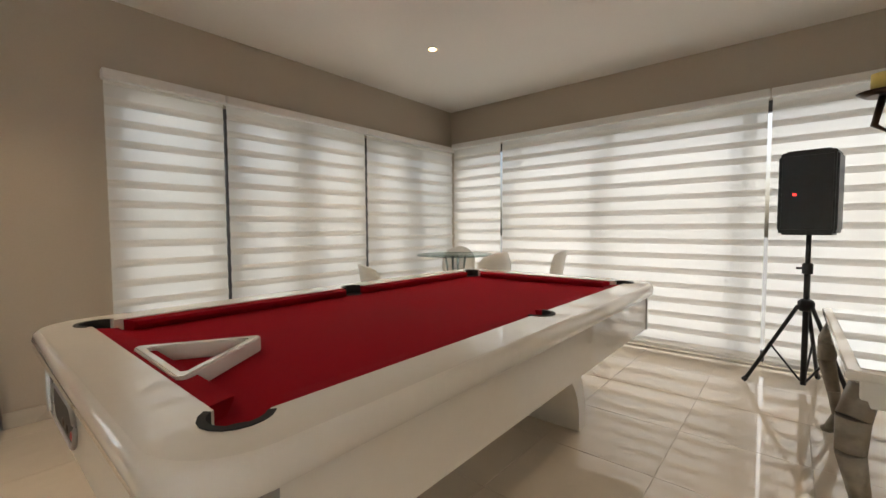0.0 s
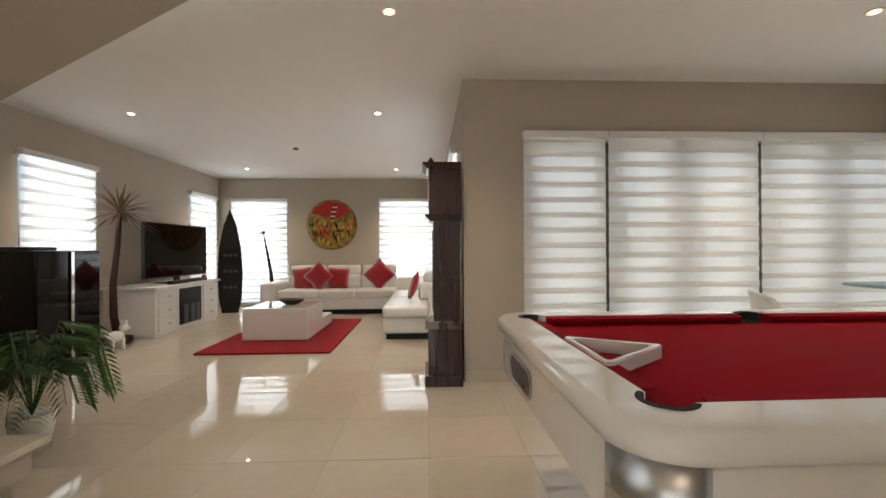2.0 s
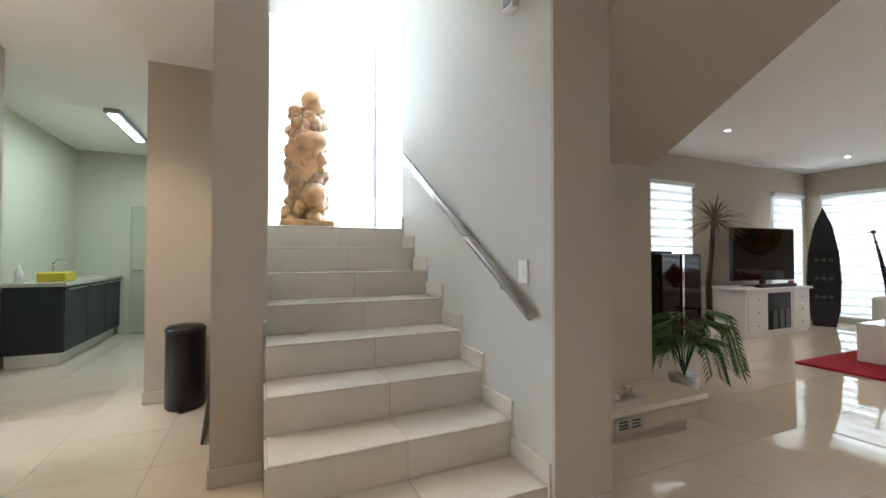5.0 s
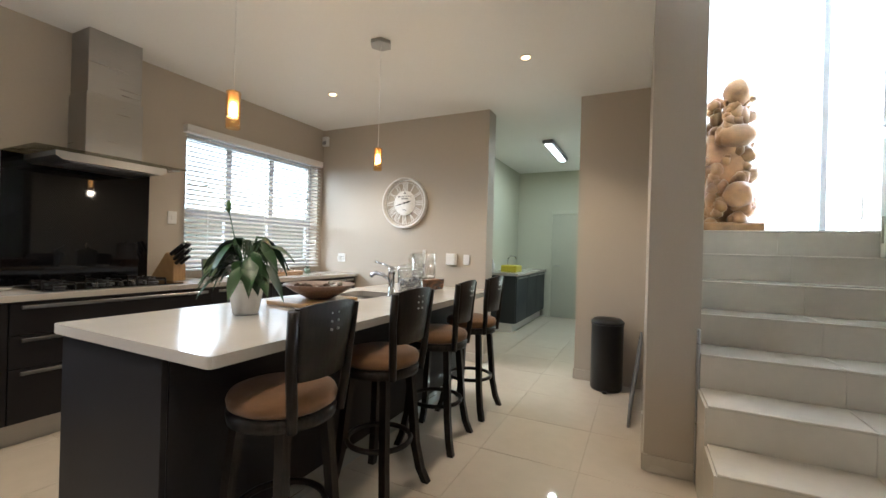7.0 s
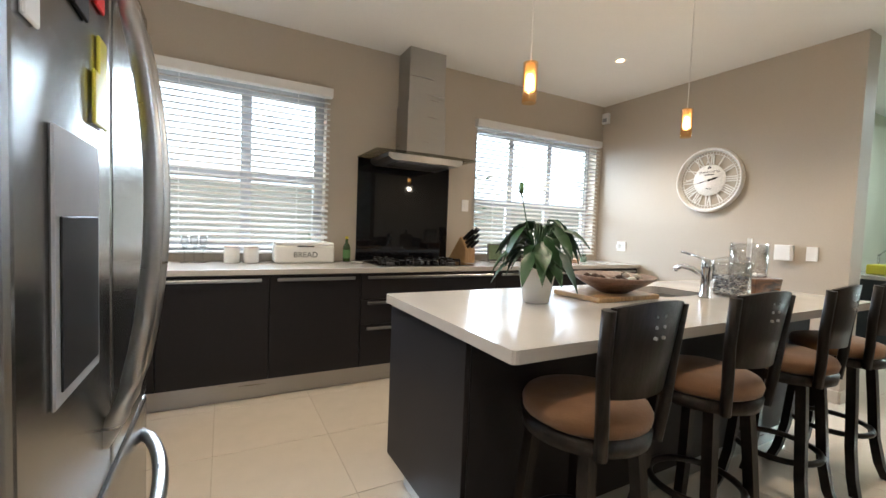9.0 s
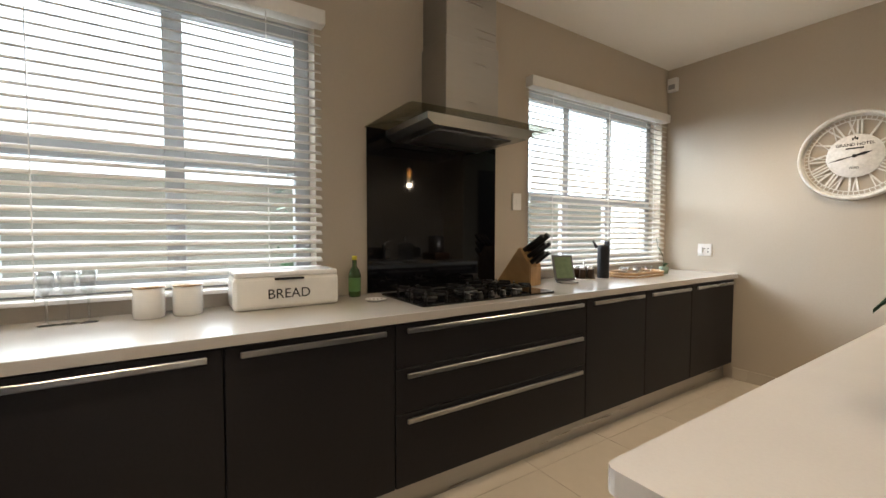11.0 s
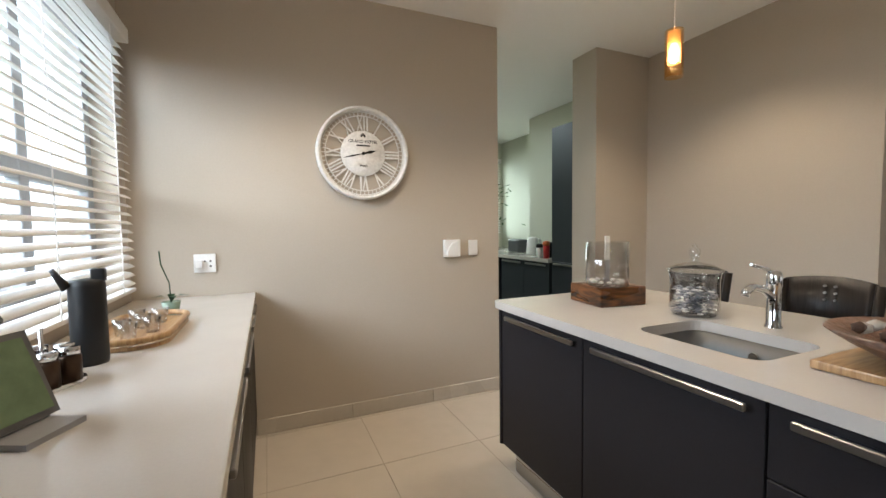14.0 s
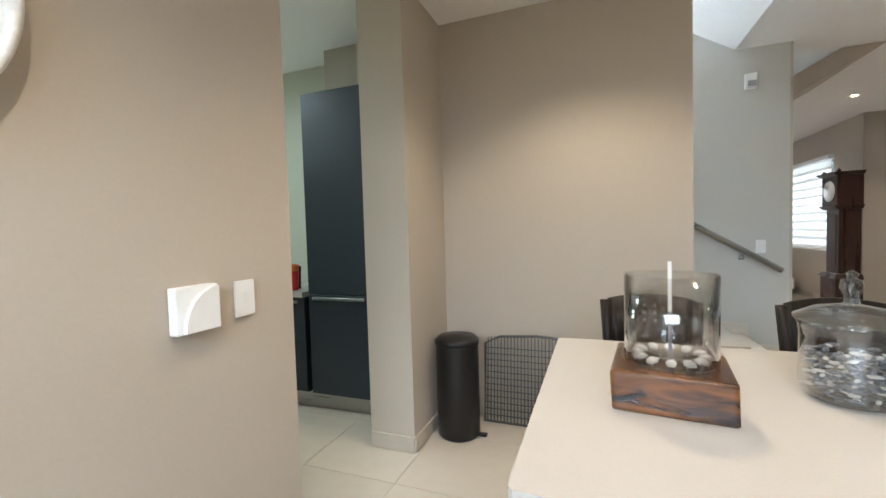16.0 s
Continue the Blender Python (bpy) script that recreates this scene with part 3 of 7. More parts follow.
# ---- stairs ----
RISE, RUN, Y0 = 0.184, 0.297, 1.262
bm = B()
for n in range(1, 9):
    y = Y0 + RUN * n
    box(bm, 0.034, 1.196, y, (Y0 + RUN * (n + 1) if n < 8 else 4.9), 0.0, RISE * n - 0.014)
setting("stairs", bm, STEPT, "tiled stair flight up to a half landing")
stair = bpy.data.objects["stairs"]
for n in range(1, 9):
    y = Y0 + RUN * n
    end = y + RUN if n < 8 else y + 0.6
    for a, b in ((0.03, 0.63), (0.632, 1.198)):
        bm = B()
        box(bm, a, b, y - 0.022, end - 0.012, RISE * n - 0.013, RISE * n, 0.003, 1)
        part("tread_tile", bm, STEPT, stair)
        bm = B()
        box(bm, a, b, y - 0.012, y - 0.001, RISE * (n - 1) + 0.001, RISE * n - 0.014)
        part("riser_tile", bm, STEPT, stair)
bm = B()
box(bm, 0.034, 2.86, Y0 + RUN * 8 + 0.59, 4.895, RISE * 8 - 0.013, RISE * 8)
part("landing_tile", bm, STEPT, stair)
bm = B()
box(bm, 1.2, 2.86, 3.67, 4.895, RISE * 8 - 0.15, RISE * 8 - 0.015)
part("landing_slab", bm, STEPT, stair)
for n in range(0, 9):
    y = Y0 + RUN * n
    bm = B()
    box(bm, 1.186, 1.199, max(y - 0.035, 1.53), y + RUN - 0.036, RISE * n + 0.002, RISE * n + 0.1, 0.002, 1)
    box(bm, 1.186, 1.199, y + RUN - 0.036, y + RUN - 0.024, RISE * n + 0.002, RISE * (n + 1) + 0.1)
    part("skirting_tile", bm, STEPT, stair)
for n in range(1, 4):
    y = Y0 + RUN * n
    bm = B()
    box(bm, 0.02, 0.033, y - 0.01, y + RUN - 0.011, 0.002, RISE * n - 0.016)
    part("side_tile", bm, STEPT, stair)
bm = B()
box(bm, 0.016, 0.030, 2.455, 2.499, 0.002, 0.86, 0.003, 1)
part("corner_trim", bm, STEEL, stair)


def handrail():
    t = thing("handrail", "round brushed steel handrail on wall brackets", "handrail")
    a, b = Vector((1.14, 1.59, 0.937)), Vector((1.14, 3.86, 2.36))
    bm = B()
    tube(bm, [a, b], 0.024, 16)
    part("rail", bm, STEEL, t)
    for k in (0.12, 0.5, 0.9):
        p = a.lerp(b, k)
        bm = B()
        tube(bm, [p + Vector((0, 0, -0.02)), p + Vector((0.01, 0, -0.06)), p + Vector((0.063, 0, -0.065))], 0.007, 8)
        lathe(bm, [(0.025, 0), (0.025, 0.006)], 0, 0, 0, 12)
        bm.verts.ensure_lookup_table()
        for v in bm.verts[-24:]:
            v.co = Vector((1.196 + v.co.z * -0.5, p.y + v.co.x, p.z - 0.065 + v.co.y))
        part("bracket", bm, STEEL, t)


handrail()


def downlight(x, y, z=H, power=60):
    t = thing("downlight", "small recessed ceiling downlight, switched on", "downlight", pose(x, y, z), "downlights")
    bm = B()
    lathe(bm, [(0.04, -0.001), (0.04, -0.006), (0.052, -0.006), (0.055, -0.001)], seg=20, cap=False)
    part("trim_ring", bm, PVC, t)
    bm = B()
    lathe(bm, [(0.0, -0.004), (0.028, -0.004)], seg=16, cap=False)
    part("bulb", bm, BULB, t)
    # ring that glows by itself, the bulb's warm halo put into its colour
    bm = B()
    lathe(bm, [(0.0282, -0.0042), (0.0398, -0.0052)], seg=20, cap=False)
    part("halo_ring", bm, HALO, t)
    lamp = new("downlight_beam", bpy.data.lights.new("downlight_beam", "SPOT"))
    lamp.data.energy, lamp.data.color, lamp.data.spot_size, lamp.data.spot_blend, lamp.data.shadow_soft_size = power, (1, 0.76, 0.5), radians(120), 0.6, 0.03
    lamp.matrix_world = pose(x, y, z - 0.012)


for q in ((-1.16, 3.06), (-3.2, 3.1)):
    downlight(*q, power=95)
for q in ((3.25, -3.16), (5.4, 0.45), (8.71, 3.38), (8.75, 0.48), (3.35, 0.13), (5.48, 3.31)):
    downlight(*q)
# unseen downlights, added as fill for kitchen, pool room and hall
for x, y, power in ((-2.9, -0.4, 95), (0.4, -3.2, 45), (-1.1, -0.2, 90)):
    downlight(x, y, power=power)


# ---- kitchen ----
def bar_handle(parent, x, y0, y1, z, out):
    """A flat bar pull along y, on a front at x, out: +1 faces +x."""
    bm = B()
    a, b = sorted((x + out * 0.012, x + out * 0.026))
    box(bm, a, b, y0, y1, z - 0.011, z + 0.011, 0.003, 1)
    a, b = sorted((x + out * 0.001, x + out * 0.013))
    for y in (y0 + 0.04, y1 - 0.04):
        box(bm, a, b, y - 0.008, y + 0.008, z - 0.006, z + 0.006)
    return part("handle", bm, STEEL, parent, "brushed steel bar handle")


def base_unit(name, front, back, y0, y1, out, drawers, material, handle=(0.05, 0.05), label="charcoal base cabinet with a bar handle", z1=0.878, group="base cabinets", low=0.0):
    t = thing(name, label, "cabinet", None, group)
    bm = B()
    a, b = sorted((front - out * 0.02, back))
    box(bm, a, b, y0 + 0.001, y1 - 0.001, 0.14, z1 - low)
    part("body", bm, material, t)
    cuts = [0.145, z1 - 0.004] if not drawers else [0.145, 0.475, 0.675, z1 - 0.004]
    for c, d in zip(cuts, cuts[1:]):
        bm = B()
        a, b = sorted((front - out * 0.018, front))
        box(bm, a, b, y0 + 0.003, y1 - 0.003, c + 0.002, d - 0.002, 0.002, 1)
        f = part("drawer" if drawers else "door", bm, material, t)
        bar_handle(f, front, y0 + handle[0], y1 - handle[1], d - 0.03, out)
    return t


def plinth(x0, x1, y0, y1, label="brushed aluminium plinth strip"):
    bm = B()
    box(bm, x0, x1, y0, y1, 0.0, 0.135)
    single("plinth", bm, STEEL, label, "plinth")


for y0, y1, dr in ((-1.24, -0.45, False), (-0.45, 0.205, False), (0.205, 0.855, False), (0.855, 2.125, True), (2.125, 2.755, False), (2.755, 3.375, False), (3.375, 4.09, False)):
    base_unit("drawer_unit" if dr else "base_cabinet", -3.62, -4.2, y0, y1, 1, dr, DARKCAB, label="charcoal drawer unit with three wide drawers" if dr else "charcoal base cabinet with a bar handle")
plinth(-3.70, -3.685, -0.66, 4.1)
bm = B()
box(bm, -4.236, -3.6, -1.275, 4.116, 0.88, 0.92, 0.004)
single("worktop", bm, QUARTZ, "white quartz worktop along the window wall", "worktop")
# return run beside the fridge
for x0, x1 in ((-3.5, -2.82), (-2.82, -2.12)):
    t = thing("base_cabinet", "charcoal base cabinet beside the fridge", "cabinet", None, "base cabinets")
    bm = B()
    box(bm, x0, x1, -1.26, -0.70, 0.14, 0.878)
    part("body", bm, DARKCAB, t)
    bm = B()
    box(bm, x0 + 0.003, x1 - 0.003, -0.70, -0.682, 0.147, 0.872, 0.002, 1)
    d = part("door", bm, DARKCAB, t)
    bm = B()
    box(bm, x0 + 0.05, x1 - 0.05, -0.672, -0.658, 0.835, 0.857, 0.003, 1)
    for x in (x0 + 0.09, x1 - 0.09):
        box(bm, x - 0.008, x + 0.008, -0.682, -0.671, 0.84, 0.852)
    part("handle", bm, STEEL, d)
bm = B()
box(bm, -3.598, -2.09, -1.275, -0.66, 0.881, 0.9195, 0.004)
single("worktop", bm, QUARTZ, "white quartz worktop beside the fridge", "worktop")


def island():
    for y0, y1, dr in ((2.555, 3.16, False), (1.91, 2.555, False), (1.265, 1.91, True), (0.66, 1.265, False)):
        base_unit("island_drawer_unit" if dr else "island_cabinet", -2.40, -1.80, y0, y1, -1, dr, DARKCAB, (0.04, 0.06),
                  "charcoal island drawer unit under white quartz" if dr else "charcoal island cabinet under white quartz", group="island cabinets", z1=0.874, low=0.15 if 1.9 < y0 < 2.0 else 0.0)
    bm = B()
    box(bm, -2.405, -1.72, 0.635, 0.657, 0.14, 0.875, 0.002, 1)
    box(bm, -2.405, -1.72, 3.162, 3.18, 0.14, 0.875, 0.002, 1)
    box(bm, -1.797, -1.72, 0.659, 3.16, 0.14, 0.875, 0.002, 1)
    isl = thing("kitchen_island", "charcoal kitchen island carcass on a steel plinth", "island")
    part("back_panel", bm, DARKCAB, isl)
    bm = B()
    box(bm, -2.34, -2.325, 0.70, 3.12, 0, 0.138)
    box(bm, -2.325, -1.78, 0.70, 0.715, 0, 0.138)
    box(bm, -1.795, -1.78, 0.715, 3.12, 0, 0.138)
    box(bm, -2.325, -1.795, 3.105, 3.12, 0, 0.138)
    part("plinth", bm, STEEL, isl)
    # worktop with a rounded cut-out for the sink
    bm = B()
    outer = rounded(-2.43, -1.44, 0.61, 3.19, 0.02, 3)
    inner = rounded(-2.27, -1.92, 2.0, 2.43, 0.06, 5)
    for z, flip in ((0.92, False), (0.88, True)):
        loops = []
        for pts in (outer, inner):
            vs = [bm.verts.new((x, y, z)) for x, y in pts]
            loops.append([bm.edges.new((vs[i], vs[(i + 1) % len(vs)])) for i in range(len(vs))])
        bmesh.ops.triangle_fill(bm, edges=loops[0] + loops[1], use_beauty=True)
    for pts in (outer, inner):
        n = len(pts)
        a = [bm.verts.new((x, y, 0.92)) for x, y in pts]
        b = [bm.verts.new((x, y, 0.88)) for x, y in pts]
        for i in range(n):
            bm.faces.new((a[i], a[(i + 1) % n], b[(i + 1) % n], b[i]))
    bmesh.ops.remove_doubles(bm, verts=bm.verts, dist=1e-5)
    bmesh.ops.recalc_face_normals(bm, faces=bm.faces)
    single("island_worktop", bm, QUARTZ, "long white quartz island top with an undermount sink cut-out", "worktop")
    # sink
    t = thing("sink", "rounded stainless steel undermount prep sink", "sink")
    bm = B()
    rings = []
    for off, z, r in ((-0.012, 0.879, 0.07), (0.004, 0.879, 0.06), (0.012, 0.80, 0.06), (0.02, 0.755, 0.055), (0.05, 0.74, 0.04)):
        rings.append([bm.verts.new((x, y, z)) for x, y in rounded(-2.27 + off, -1.92 - off, 2.0 + off, 2.43 - off, r, 5)])
    for a, b in zip(rings, rings[1:]):
        for i in range(len(a)):
            bm.faces.new((a[i], a[(i + 1) % len(a)], b[(i + 1) % len(a)], b[i])).smooth = True
    bm.faces.new(rings[-1])
    part("basin", bm, mat("dull_sink_steel", (0.13, 0.13, 0.13), 0.46, metal=0.9, vary=0.05), t)
    bm = B()
    lathe(bm, [(0.0, 0.004), (0.02, 0.004), (0.032, 0.002), (0.034, 0)], -2.1, 2.2, 0.741, 20)
    part("drain", bm, CHROME, t)
    bm = B()
    tube(bm, [(-1.937, 2.2, 0.83), (-1.946, 2.2, 0.83)], 0.016, 14)
    part("overflow", bm, CHROME, t)


island()


def mixer_tap(x, y):
    t = thing("mixer_tap", "chrome single-lever sink mixer tap", "tap", pose(x, y, 0.92))
    bm = B()
    lathe(bm, [(0.028, 0), (0.028, 0.012), (0.023, 0.018), (0.022, 0.15), (0.025, 0.16), (0.025, 0.2), (0.018, 0.215), (0.0, 0.218)], seg=20)
    part("body", bm, CHROME, t)
    bm = B()
    tube(bm, [(-0.01, 0, 0.12), (-0.07, 0, 0.155), (-0.13, 0.0, 0.165), (-0.165, 0, 0.15), (-0.17, 0, 0.135)], 0.014, 12)
    part("spout", bm, CHROME, t)
    bm = B()
    tube(bm, [(-0.005, 0, 0.205), (-0.05, 0.0, 0.225), (-0.14, 0.0, 0.245)], 0.009, 10, r_end=0.006)
    part("lever", bm, CHROME, t)


mixer_tap(-1.83, 2.2)


def bar_stool(x, y, turn=0):
    """Seat faces -x (the island); the back stands on the +x side."""
    t = thing("bar_stool", "black wooden swivel bar stool with tan seat", "bar stool", pose(x, y, 0, 0, 0, turn), "bar stools at the island")
    bm = B()
    lathe(bm, [(0.0, 0.665), (0.17, 0.665), (0.195, 0.68), (0.2, 0.705), (0.19, 0.725), (0.13, 0.742), (0.0, 0.748)], seg=28)
    part("seat", bm, LEATHER, t)
    bm = B()
    lathe(bm, [(0.12, 0.615), (0.195, 0.625), (0.2, 0.664), (0.0, 0.664)], seg=28)
    part("seat_frame", bm, EBONY, t)
    for sx, sy in ((-1, -1), (-1, 1), (1, -1), (1, 1)):
        bm = B()
        pts = [(sx * r, sy * r, z) for r, z in ((0.11, 0.62), (0.125, 0.42), (0.138, 0.22), (0.16, 0.08), (0.185, 0.0))]
        for (xa, ya, za), (xb, yb, zb) in zip(pts, pts[1:]):
            w = 0.019
            a = [bm.verts.new((xa + i * w, ya + j * w, za)) for i, j in ((-1, -1), (1, -1), (1, 1), (-1, 1))]
            b = [bm.verts.new((xb + i * w, yb + j * w, zb)) for i, j in ((-1, -1), (1, -1), (1, 1), (-1, 1))]
            for i in range(4):
                bm.faces.new((b[i], b[(i + 1) % 4], a[(i + 1) % 4], a[i]))
            if za > 0.5:
                bm.faces.new(a)
            if zb < 0.01:
                bm.faces.new(b[::-1])
        part("leg", bm, EBONY, t)
    bm = B()
    ring = [(0.165 * math.cos(i * math.tau / 32), 0.165 * math.sin(i * math.tau / 32), 0.27) for i in range(33)]
    tube(bm, ring, 0.014, 8, cap=False)
    part("foot_ring", bm, EBONY, t)
    for sy in (-1, 1):
        bm = B()
        pts = [(0.165, sy * 0.125, 0.63), (0.175, sy * 0.14, 0.74), (0.18, sy * 0.155, 0.88), (0.195, sy * 0.165, 1.05)]
        tube(bm, pts, 0.019, 8)
        part("back_post", bm, EBONY, t)
    bm = B()
    n = 10
    grid = []
    for k in range(2):
        lay = []
        for i in range(n + 1):
            q = i / n * 2 - 1
            col = []
            for z, half, lean in ((0.8, 0.125, 0.165), (0.92, 0.142, 0.176), (1.055, 0.155, 0.192)):
                xx = lean + 0.035 * (1 - q * q) + (0.014 if k else 0)
                col.append(bm.verts.new((xx, q * half, z + (0.018 * (1 - q * q) if z > 1 else 0))))
            lay.append(col)
        grid.append(lay)
    for k, lay in enumerate(grid):
        for i in range(n):
            for j in range(2):
                f = (lay[i][j], lay[i][j + 1], lay[i + 1][j + 1], lay[i + 1][j])
                bm.faces.new(f if k == 0 else f[::-1]).smooth = True
    a, b = grid
    for i in range(n):
        for j in (0, 2):
            bm.faces.new((a[i][j], a[i + 1][j], b[i + 1][j], b[i][j]))
    for i in (0, n):
        for j in range(2):
            bm.faces.new((a[i][j], a[i][j + 1], b[i][j + 1], b[i][j]))
    bmesh.ops.recalc_face_normals(bm, faces=bm.faces)
    back = part("back_panel", bm, EBONY, t)
    for q in (-0.018, 0.018):
        for z in (0.97, 1.0, 1.03):
            bm = B()
            tube(bm, [(0.205, q * 1, z), (0.236, q, z)], 0.005, 8)
            part("stud", bm, STEEL, back)
    return t


first = bar_stool(-1.49, 0.95, 2)
for y, a in ((1.60, -3), (2.26, 4), (2.86, -2)):
    copy_thing(first, pose(-1.49, y, 0, 0, 0, a))


def pendant(x, y, z):
    t = thing("pendant_lamp", "small amber glass cylinder pendant lamp, lit", "pendant lamp", pose(x, y, 0), "pendants over the island")
    bm = B()
    lathe(bm, [(0.085, H - 0.03), (0.085, H - 0.001)], seg=6)
    part("ceiling_rose", bm, STEEL, t)
    bm = B()
    tube(bm, [(0, 0, z + 0.17), (0, 0, H - 0.03)], 0.0022, 6)
    part("cord", bm, WHITEM, t)
    bm = B()
    lathe(bm, [(0.032, 0.0), (0.032, 0.17), (0.029, 0.17), (0.029, 0.0)], 0, 0, z, 20, cap=False)
    lathe(bm, [(0.0, 0.17), (0.032, 0.17)], 0, 0, z, 20, cap=False)
    part("shade", bm, AMBER, t, "amber glass cylinder shade")
    bm = B()
    lathe(bm, [(0.0, 0.05), (0.014, 0.06), (0.016, 0.09), (0.01, 0.12), (0.0, 0.125)], 0, 0, z, 12)
    part("bulb", bm, BULB, t)
    bm = B()
    lathe(bm, [(0.022, 0.05), (0.022, 0.165)], 0, 0, z, 16, cap=False)
    part("inner_glass", bm, AMBER_CORE, t)
    lamp = new("pendant_light", bpy.data.lights.new("pendant_light", "POINT"))
    lamp.data.energy, lamp.data.color, lamp.data.shadow_soft_size = 7, (1, 0.78, 0.52), 0.03
    lamp.matrix_world = pose(x, y, z - 0.03)


pendant(-2.0, 1.08, 1.80)
pendant(-2.115, 2.4, 1.855)


def hob():
    t = thing("gas_hob", "black glass gas hob with cast iron grates", "hob", pose(-3.915, 1.475, 0.92) @ Matrix.Diagonal((1, 0.937, 1, 1)))
    bm = B()
    plate(bm, rounded(-0.235, 0.235, -0.475, 0.475, 0.02, 4), 0.0005, 0.009)
    part("glass_top", bm, BLACKG, t)
    bm = B()
    box(bm, -0.24, -0.2355, -0.47, 0.47, 0.0005, 0.012)
    part("trim", bm, STEEL, t)
    burners = ((-0.12, -0.315, 0.042), (0.045, -0.315, 0.034), (-0.04, 0.0, 0.058), (-0.12, 0.315, 0.034), (0.045, 0.315, 0.042))
    for x, y, r in burners:
        bm = B()
        lathe(bm, [(r * 1.25, 0.009), (r * 1.2, 0.016), (r * 0.95, 0.018), (r * 0.95, 0.026)], x, y, 0, 24)
        b = part("burner", bm, GREYM, t)
        bm = B()
        lathe(bm, [(r * 0.9, 0.0262), (r * 0.92, 0.034), (r * 0.6, 0.037), (0, 0.037)], x, y, 0, 24)
        part("burner_cap", bm, CASTIRON, b)
    for x, y, r in burners:
        w = r + 0.052
        z = 0.05
        bm = B()
        for k in range(4):
            a = radians(45 + 90 * k)
            d, q = Vector((math.cos(a), math.sin(a), 0)), Vector((-math.sin(a), math.cos(a), 0)) * 0.0045
            o = Vector((x, y, 0))
            # a bent arm: low foot, upright, then a finger over the flame
            path = [(w * 1.12, 0.0095), (w * 1.12, z - 0.012), (w * 1.02, z), (r * 0.62, z), (r * 0.62, z - 0.012), (w * 0.96, z - 0.014), (w, 0.0095)]
            lo, hi = [bm.verts.new(o + d * u - q + Vector((0, 0, v))) for u, v in path], [bm.verts.new(o + d * u + q + Vector((0, 0, v))) for u, v in path]
            n = len(path)
            for i in range(n):
                bm.faces.new((lo[i], lo[(i + 1) % n], hi[(i + 1) % n], hi[i]))
            bm.faces.new(lo[::-1])
            bm.faces.new(hi)
        ring = [(x + w * math.cos(radians(a)), y + w * math.sin(radians(a)), 0.03) for a in range(45, 406, 90)]
        for p, q in zip(ring, ring[1:]):
            tube(bm, [p, q], 0.0055, 6)
        bmesh.ops.recalc_face_normals(bm, faces=bm.faces)
        part("pan_support", bm, CASTIRON, t, "black cast iron pan support")
    for i in range(5):
        bm = B()
        lathe(bm, [(0.02, 0.0092), (0.02, 0.012), (0.016, 0.014), (0.015, 0.034), (0.012, 0.036), (0, 0.036)], 0.18, -0.16 + 0.085 * i, 0, 16)
        k = part("knob", bm, BLACKP, t)
        bm = B()
        lathe(bm, [(0.0125, 0.0362), (0.0125, 0.04), (0, 0.04)], 0.18, -0.16 + 0.085 * i, 0, 14)
        part("knob_cap", bm, CHROME, k)


hob()
bm = B()
box(bm, -4.238, -4.228, 0.985, 1.925, 0.921, 1.86, 0.001, 1)
single("splashback", bm, BLACKG, "glossy black glass splashback behind the hob", "splashback")


def hood():
    t = thing("cooker_hood", "steel chimney cooker hood with a glass canopy", "cooker hood")
    bm = B()
    box(bm, -4.238, -3.97, 1.345, 1.725, 1.872, 2.36, 0.003, 1)
    part("chimney_lower", bm, STEEL, t)
    bm = B()
    box(bm, -4.238, -3.98, 1.355, 1.715, 2.361, 2.838, 0.003, 1)
    part("chimney_upper", bm, STEEL, t)
    bm = B()
    prism(bm, [(1.14, 1.795), (1.76, 1.795), (1.80, 1.82), (1.80, 1.852), (1.10, 1.852), (1.10, 1.82)], -4.236, -3.76, along="x")
    part("body", bm, STEEL, t)
    bm = B()
    box(bm, -4.1, -3.82, 1.2, 1.69, 1.788, 1.7945)
    part("filter", bm, GREYM, t)
    bm = B()
    n = 12
    top, low = [], []
    for i in range(n + 1):
        y = 0.975 + 0.95 * i / n
        q = (i / n) * 2 - 1
        z = 1.868 - 0.006 * q * q
        top.append((bm.verts.new((-4.235, y, z)), bm.verts.new((-3.70, y, z))))
        low.append((bm.verts.new((-4.235, y, z - 0.008)), bm.verts.new((-3.70, y, z - 0.008))))
    for lay in (top, low):
        for a, b in zip(lay, lay[1:]):
            bm.faces.new((a[0], a[1], b[1], b[0])).smooth = True
    for i in range(n):
        for k in (0, 1):
            bm.faces.new((top[i][k], top[i + 1][k], low[i + 1][k], low[i][k]))
    for i in (0, n):
        bm.faces.new((top[i][0], top[i][1], low[i][1], low[i][0]))
    bmesh.ops.recalc_face_normals(bm, faces=bm.faces)
    part("glass_canopy", bm, thin_glass("smoked_glass", (0.62, 0.62, 0.56)), t)


hood()


